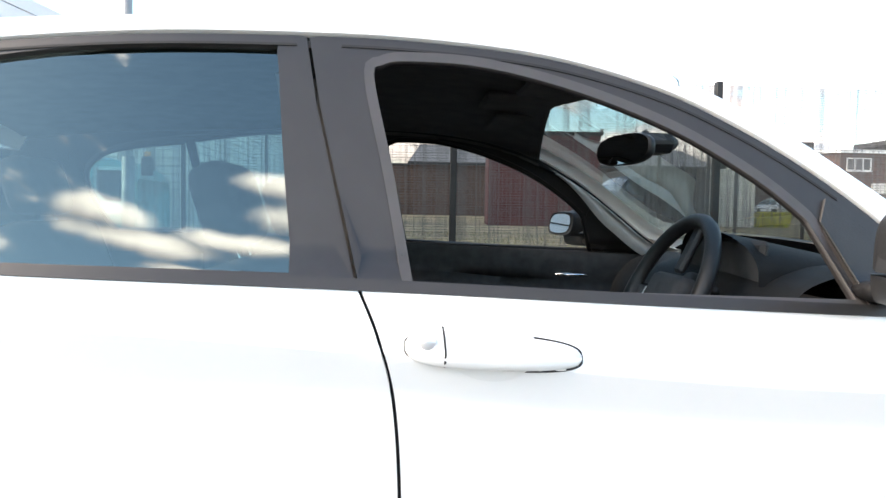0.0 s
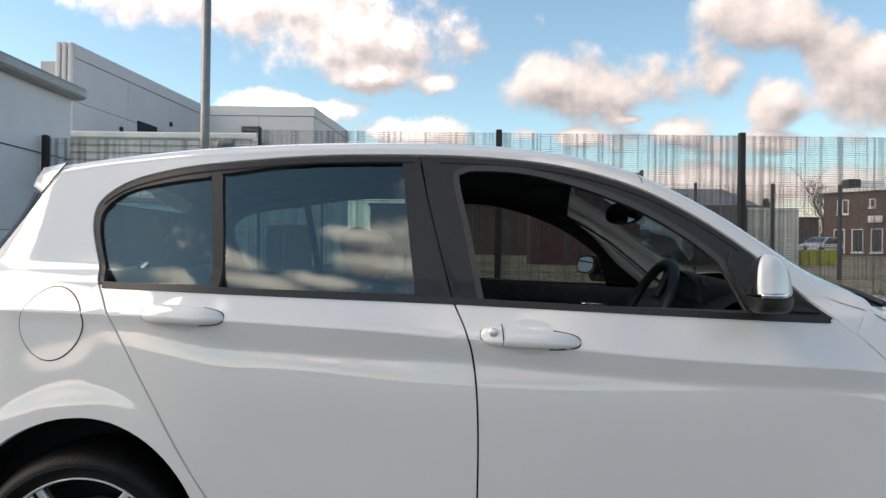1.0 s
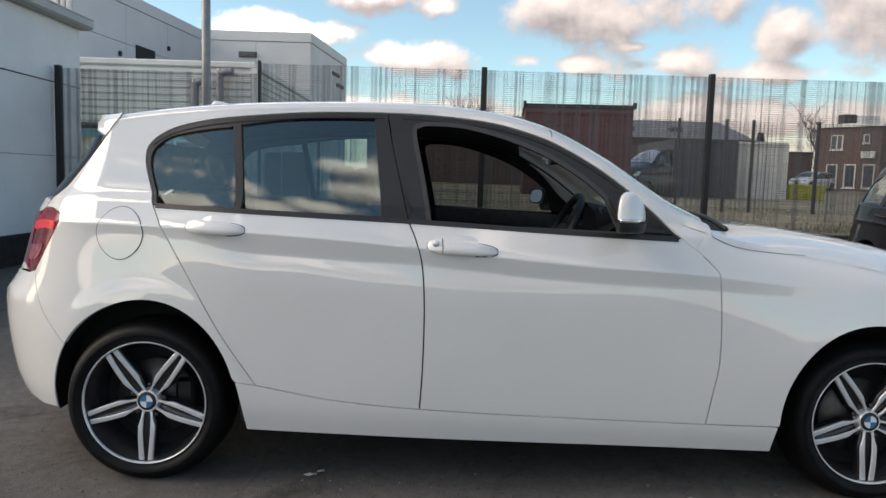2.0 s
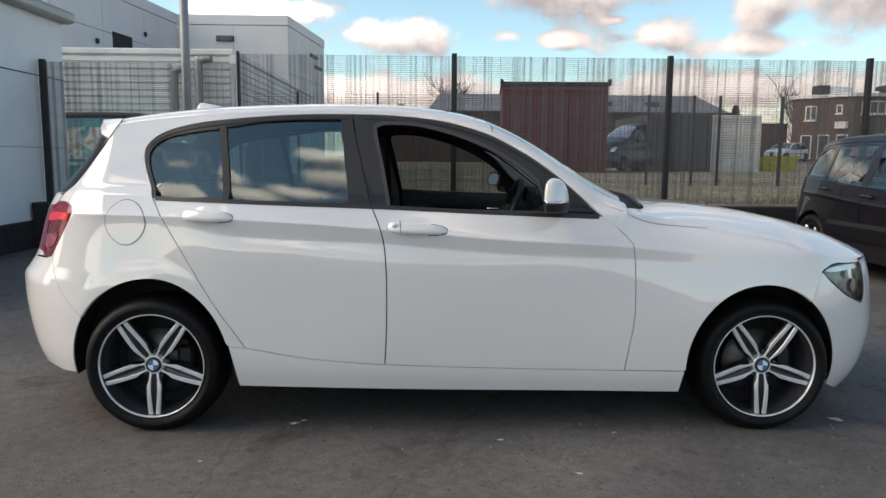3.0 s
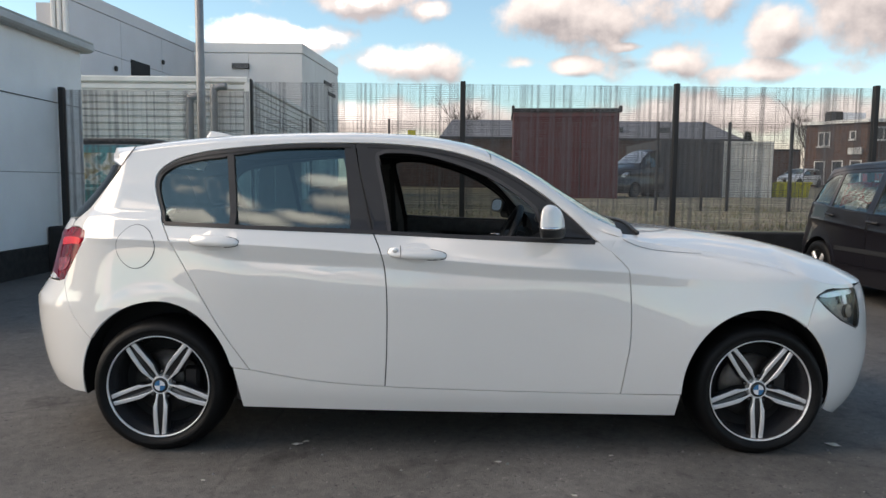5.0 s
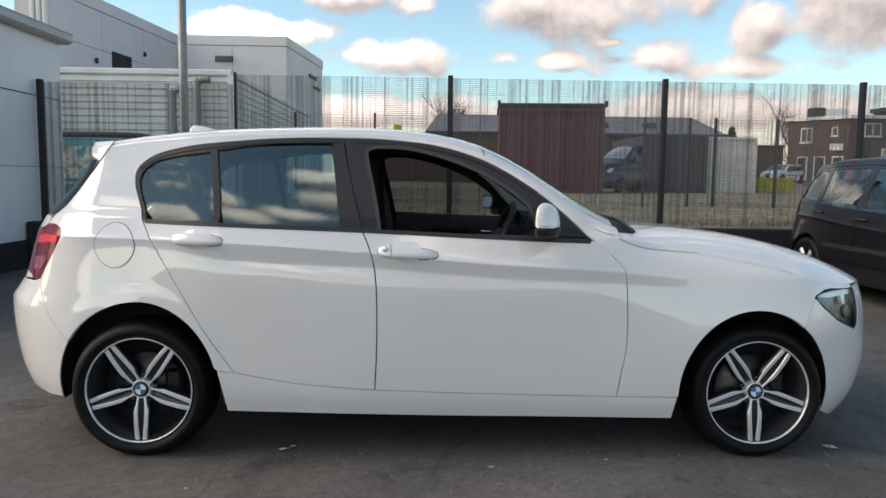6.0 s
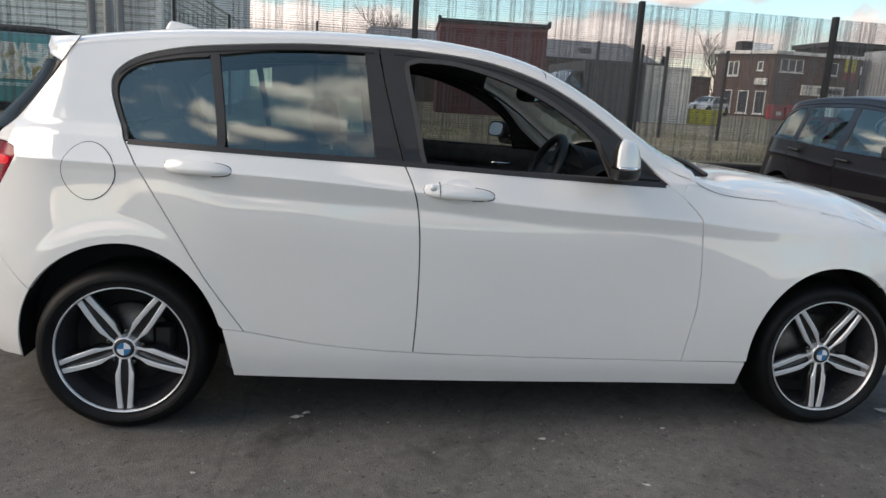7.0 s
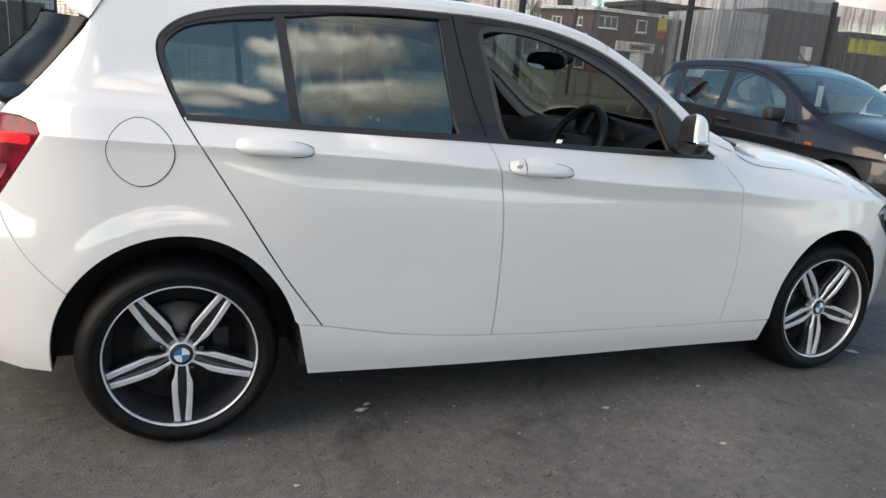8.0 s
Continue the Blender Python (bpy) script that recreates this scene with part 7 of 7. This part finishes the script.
    box("floor_pan", M_SHELL, car, -0.4, 3.2, -0.62, 0.62, 0.2, 0.4)
    box("dashboard", M_PLASTIC, car, 1.75, 2.2, -0.7, 0.7, 0.6, 0.98 * k, 0.04)
    for y in (-0.38, 0.38):
        for x in (0.35, 1.15):
            box("seat", M_SEAT, car, x - 0.08, x + 0.08, y - 0.24, y + 0.24, 0.4, 1.08 * k, 0.05, rot=pose(0, 0, 0, 0, 0, 0))
            box("head_restraint", M_SEAT, car, x - 0.11, x - 0.03, y - 0.13, y + 0.13, 1.10 * k, 1.27 * k, 0.03)
    return car, S


# far vehicle's windscreen, its white sky reflection painted into the colour
M_PALESCREEN = mat("sky_pale_windscreen", (0.74, 0.75, 0.76), 0.3, 0, 6, 0.15, coat=0.6)
G_SIDE = glass_mat("light_side_glass", (0.66, 0.78, 0.78), 1.9)
focus_car, FS = people_carrier(pose(6.40, 4.95, YARD, 0, 0, -90) @ Matrix.Scale(0.95, 4), M_NAVY, "black five-door family car with silver alloys, parked")
tagged(focus_car, group="parked cars")
tube("roof_aerial", [(1.40, 0, 1.50), (1.28, 0, 1.57), (1.10, 0, 1.72)], 0.006, M_PLASTIC, focus_car, 6)
box("windscreen_notice", M_FRAME, focus_car, 1.60, 1.605, -0.10, -0.02, 1.12, 1.34, rot=None)
w2, _ = people_carrier(pose(9.75, 4.6, YARD, 0, 0, -90), M_WHITECAR, "white family car parked behind the black one", False, 0.92)
tagged(w2, group="parked cars")
people_carrier(pose(25.9, 44.6, lie(44.6), 0, 0, 213) @ Matrix.Scale(0.86, 4), M_WHITECAR, "white car parked far off by the brick building", False, 0.92)
people_carrier(pose(11.5, 30.2, lie(30.2) - 0.02, 0, 0, 214), M_NAVY, "tall dark vehicle, windscreen painted pale for its sky reflection, parked behind the outbuilding", False, 1.36, M_PALESCREEN)


def teal_van():
    v = thing("turquoise_van", pose(-4.9, 10.4, lie(10.4) - 0.19), "turquoise van with dark roof edge and amber beacon", "van")

    def body(i, j):
        # side profile, rounded down at the cab end
        x = -1.7 + 3.50 * i
        top = 1.46 - 0.03 * max(0, x - 0.9) - 0.30 * max(0, (x - 1.35) / 0.45) ** 2
        ring = [(-0.02, 0.35), (-0.05, 0.45), (-0.05, top - 0.12), (-0.03, top - 0.04), (0.05, top), (1.75, top), (1.83, top - 0.06), (1.85, 0.45), (1.82, 0.35)]
        k = j * (len(ring) - 1)
        q = int(min(k, len(ring) - 2))
        y = ring[q][0] + (ring[q + 1][0] - ring[q][0]) * (k - q)
        z = ring[q][1] + (ring[q + 1][1] - ring[q][1]) * (k - q)
        return Vector((x, y, z))
    V, F = grid(body, 30, 24)
    n = 25
    F = list(F) + [tuple(range(n)), tuple(30 * n + i for i in range(n))]
    finish("body", V, F, M_TEAL, v)
    tube("roof_edge", smooth([(-1.72, -0.02, 1.50), (0.2, -0.02, 1.52), (0.9, -0.02, 1.50), (1.25, -0.02, 1.44)], 6), 0.055, M_PLASTIC, v, 10)
    for x0, x1, z0, z1, cut in ((1.20, 1.62, 0.78, 1.26, 0.14),):
        def outline(g):
            return [(x0 - g, z0 + cut - g), (x0 + cut, z0 - g), (x1 + g, z0 - g), (x1 + g, z1 + g), (x0 - g, z1 + g)]
        holder = v
        for nm, g, y, m in (("window_frame", 0.05, -0.062, M_TEALPALE), ("window", 0.0, -0.070, M_PANE)):
            o = outline(g)
            P = [(x, y, z) for x, z in o] + [(x, -0.03, z) for x, z in o]
            holder = finish(nm, P, [tuple(range(5)), tuple(range(5, 10))] + [(i, (i + 1) % 5, 5 + (i + 1) % 5, 5 + i) for i in range(5)], m, holder if nm == "window" else v, flat=True)
    box("livery_panel", M_LIVERY, v, -1.45, 0.90, -0.078, -0.05, 0.72, 1.30, 0.004, "printed picture panel in white, ochre and turquoise")
    box("side_rail", M_TEALPALE, v, -1.6, 1.75, -0.075, -0.03, 0.60, 0.66, 0.01)
    for x in (0.95, 1.72):
        box("door_seam", M_PLASTIC, v, x, x + 0.012, -0.056, -0.04, 0.45, 1.38)
    box("pale_panel", M_TEALPALE, v, 1.02, 1.70, -0.056, -0.045, 0.66, 0.76, 0.004)
    for x in (-1.1, 1.0):
        V, F = lathe([(0.0, -0.02), (0.2, -0.02), (0.33, -0.01), (0.34, 0.05), (0.34, 0.2)], n=28, centre=(x, -0.05, 0.34))
        finish("wheel", V, F, M_TYRE, v)
    box("beacon_foot", M_PLASTIC, v, 1.74, 1.90, 0.28, 0.44, 1.20, 1.50, 0.02)
    bm = bmesh.new()
    bm_box(bm, 1.77, 1.87, 0.31, 0.41, 1.50, 1.59, 0.025, None, 2)
    part("beacon", bm, M_ORANGE, v, "amber beacon")


def livery_mat():
    """Printed side panel: a loose picture of white, ochre and turquoise patches."""
    m = mat("printed_livery", (0.6, 0.7, 0.7), 0.35, 0, 6, 0.05, coat=0.4)
    n, l = m.node_tree.nodes, m.node_tree.links
    tc, nz, rp = n.new("ShaderNodeTexCoord"), n.new("ShaderNodeTexNoise"), n.new("ShaderNodeValToRGB")
    nz.inputs["Scale"].default_value, nz.inputs["Detail"].default_value, nz.inputs["Distortion"].default_value = 3.2, 5, 1.2
    l.new(tc.outputs["Object"], nz.inputs["Vector"])
    l.new(nz.outputs["Fac"], rp.inputs[0])
    rp.color_ramp.elements[0].position, rp.color_ramp.elements[0].color = 0.34, (0.03, 0.22, 0.25, 1)
    rp.color_ramp.elements[1].position, rp.color_ramp.elements[1].color = 0.66, (0.30, 0.24, 0.06, 1)
    for pos, c in ((0.42, (0.18, 0.48, 0.50, 1)), (0.50, (0.75, 0.80, 0.78, 1)), (0.58, (0.50, 0.50, 0.36, 1))):
        rp.color_ramp.elements.new(pos).color = c
    l.new(rp.outputs[0], n["Principled BSDF"].inputs["Base Color"])
    return m


M_LIVERY = livery_mat()
M_TEALPALE = mat("pale_turquoise_trim", (0.40, 0.66, 0.67), 0.4, 0, 6, 0.1)
teal_van()


# ---------------------------------------------------------------- litter on the ground
def litter():
    rnd = random.Random(11)
    M_SCRAP = mat("pale_scrap", (0.55, 0.53, 0.48), 0.8, 0, 20, 0.2)
    M_CHIP = mat("grey_stone_chip", (0.26, 0.25, 0.24), 0.9, 0, 20, 0.3)
    spots = [(0.60, 0.05, 0.035), (0.63, 0.09, 0.02), (1.51, -0.14, 0.02), (3.10, 0.09, 0.04), (1.78, -0.47, 0.018), (2.02, -0.06, 0.02), (-0.35, -0.6, 0.02), (0.30, -0.35, 0.014), (3.3, -0.3, 0.02)]
    for x, y, r in spots:
        V, F = [], []
        k = 7
        for i in range(k):
            a = 2 * math.pi * i / k
            q = r * rnd.uniform(0.5, 1.1)
            V.append((q * math.cos(a), q * math.sin(a) * 0.6, 0.0015 + 0.25 * r * rnd.random()))
        V.append((0, 0, 0.35 * r))
        F = [(i, (i + 1) % k, k) for i in range(k)]
        tagged(finish("paper_scrap", V, F, M_SCRAP, flat=True), "small pale scrap lying on the asphalt", "litter", "scraps on the asphalt").location = (x, y, YARD + 0.001)
    V, F = [], []
    for i in range(1400):
        x, y = rnd.uniform(-3.5, 5.5), rnd.uniform(-1.6, 3.5)
        r = rnd.uniform(0.002, 0.006)
        o = len(V)
        V += [(x - r, y - r, YARD), (x + r, y - r * 0.7, YARD), (x + r * 0.8, y + r, YARD), (x - r, y + r * 0.6, YARD), (x, y, YARD + r * 1.2)]
        F += [(o, o + 1, o + 4), (o + 1, o + 2, o + 4), (o + 2, o + 3, o + 4), (o + 3, o, o + 4)]
    tagged(finish("loose_grit", V, F, M_CHIP, flat=True), "loose stone grit scattered over the asphalt", "grit", kind="stuff")


litter()
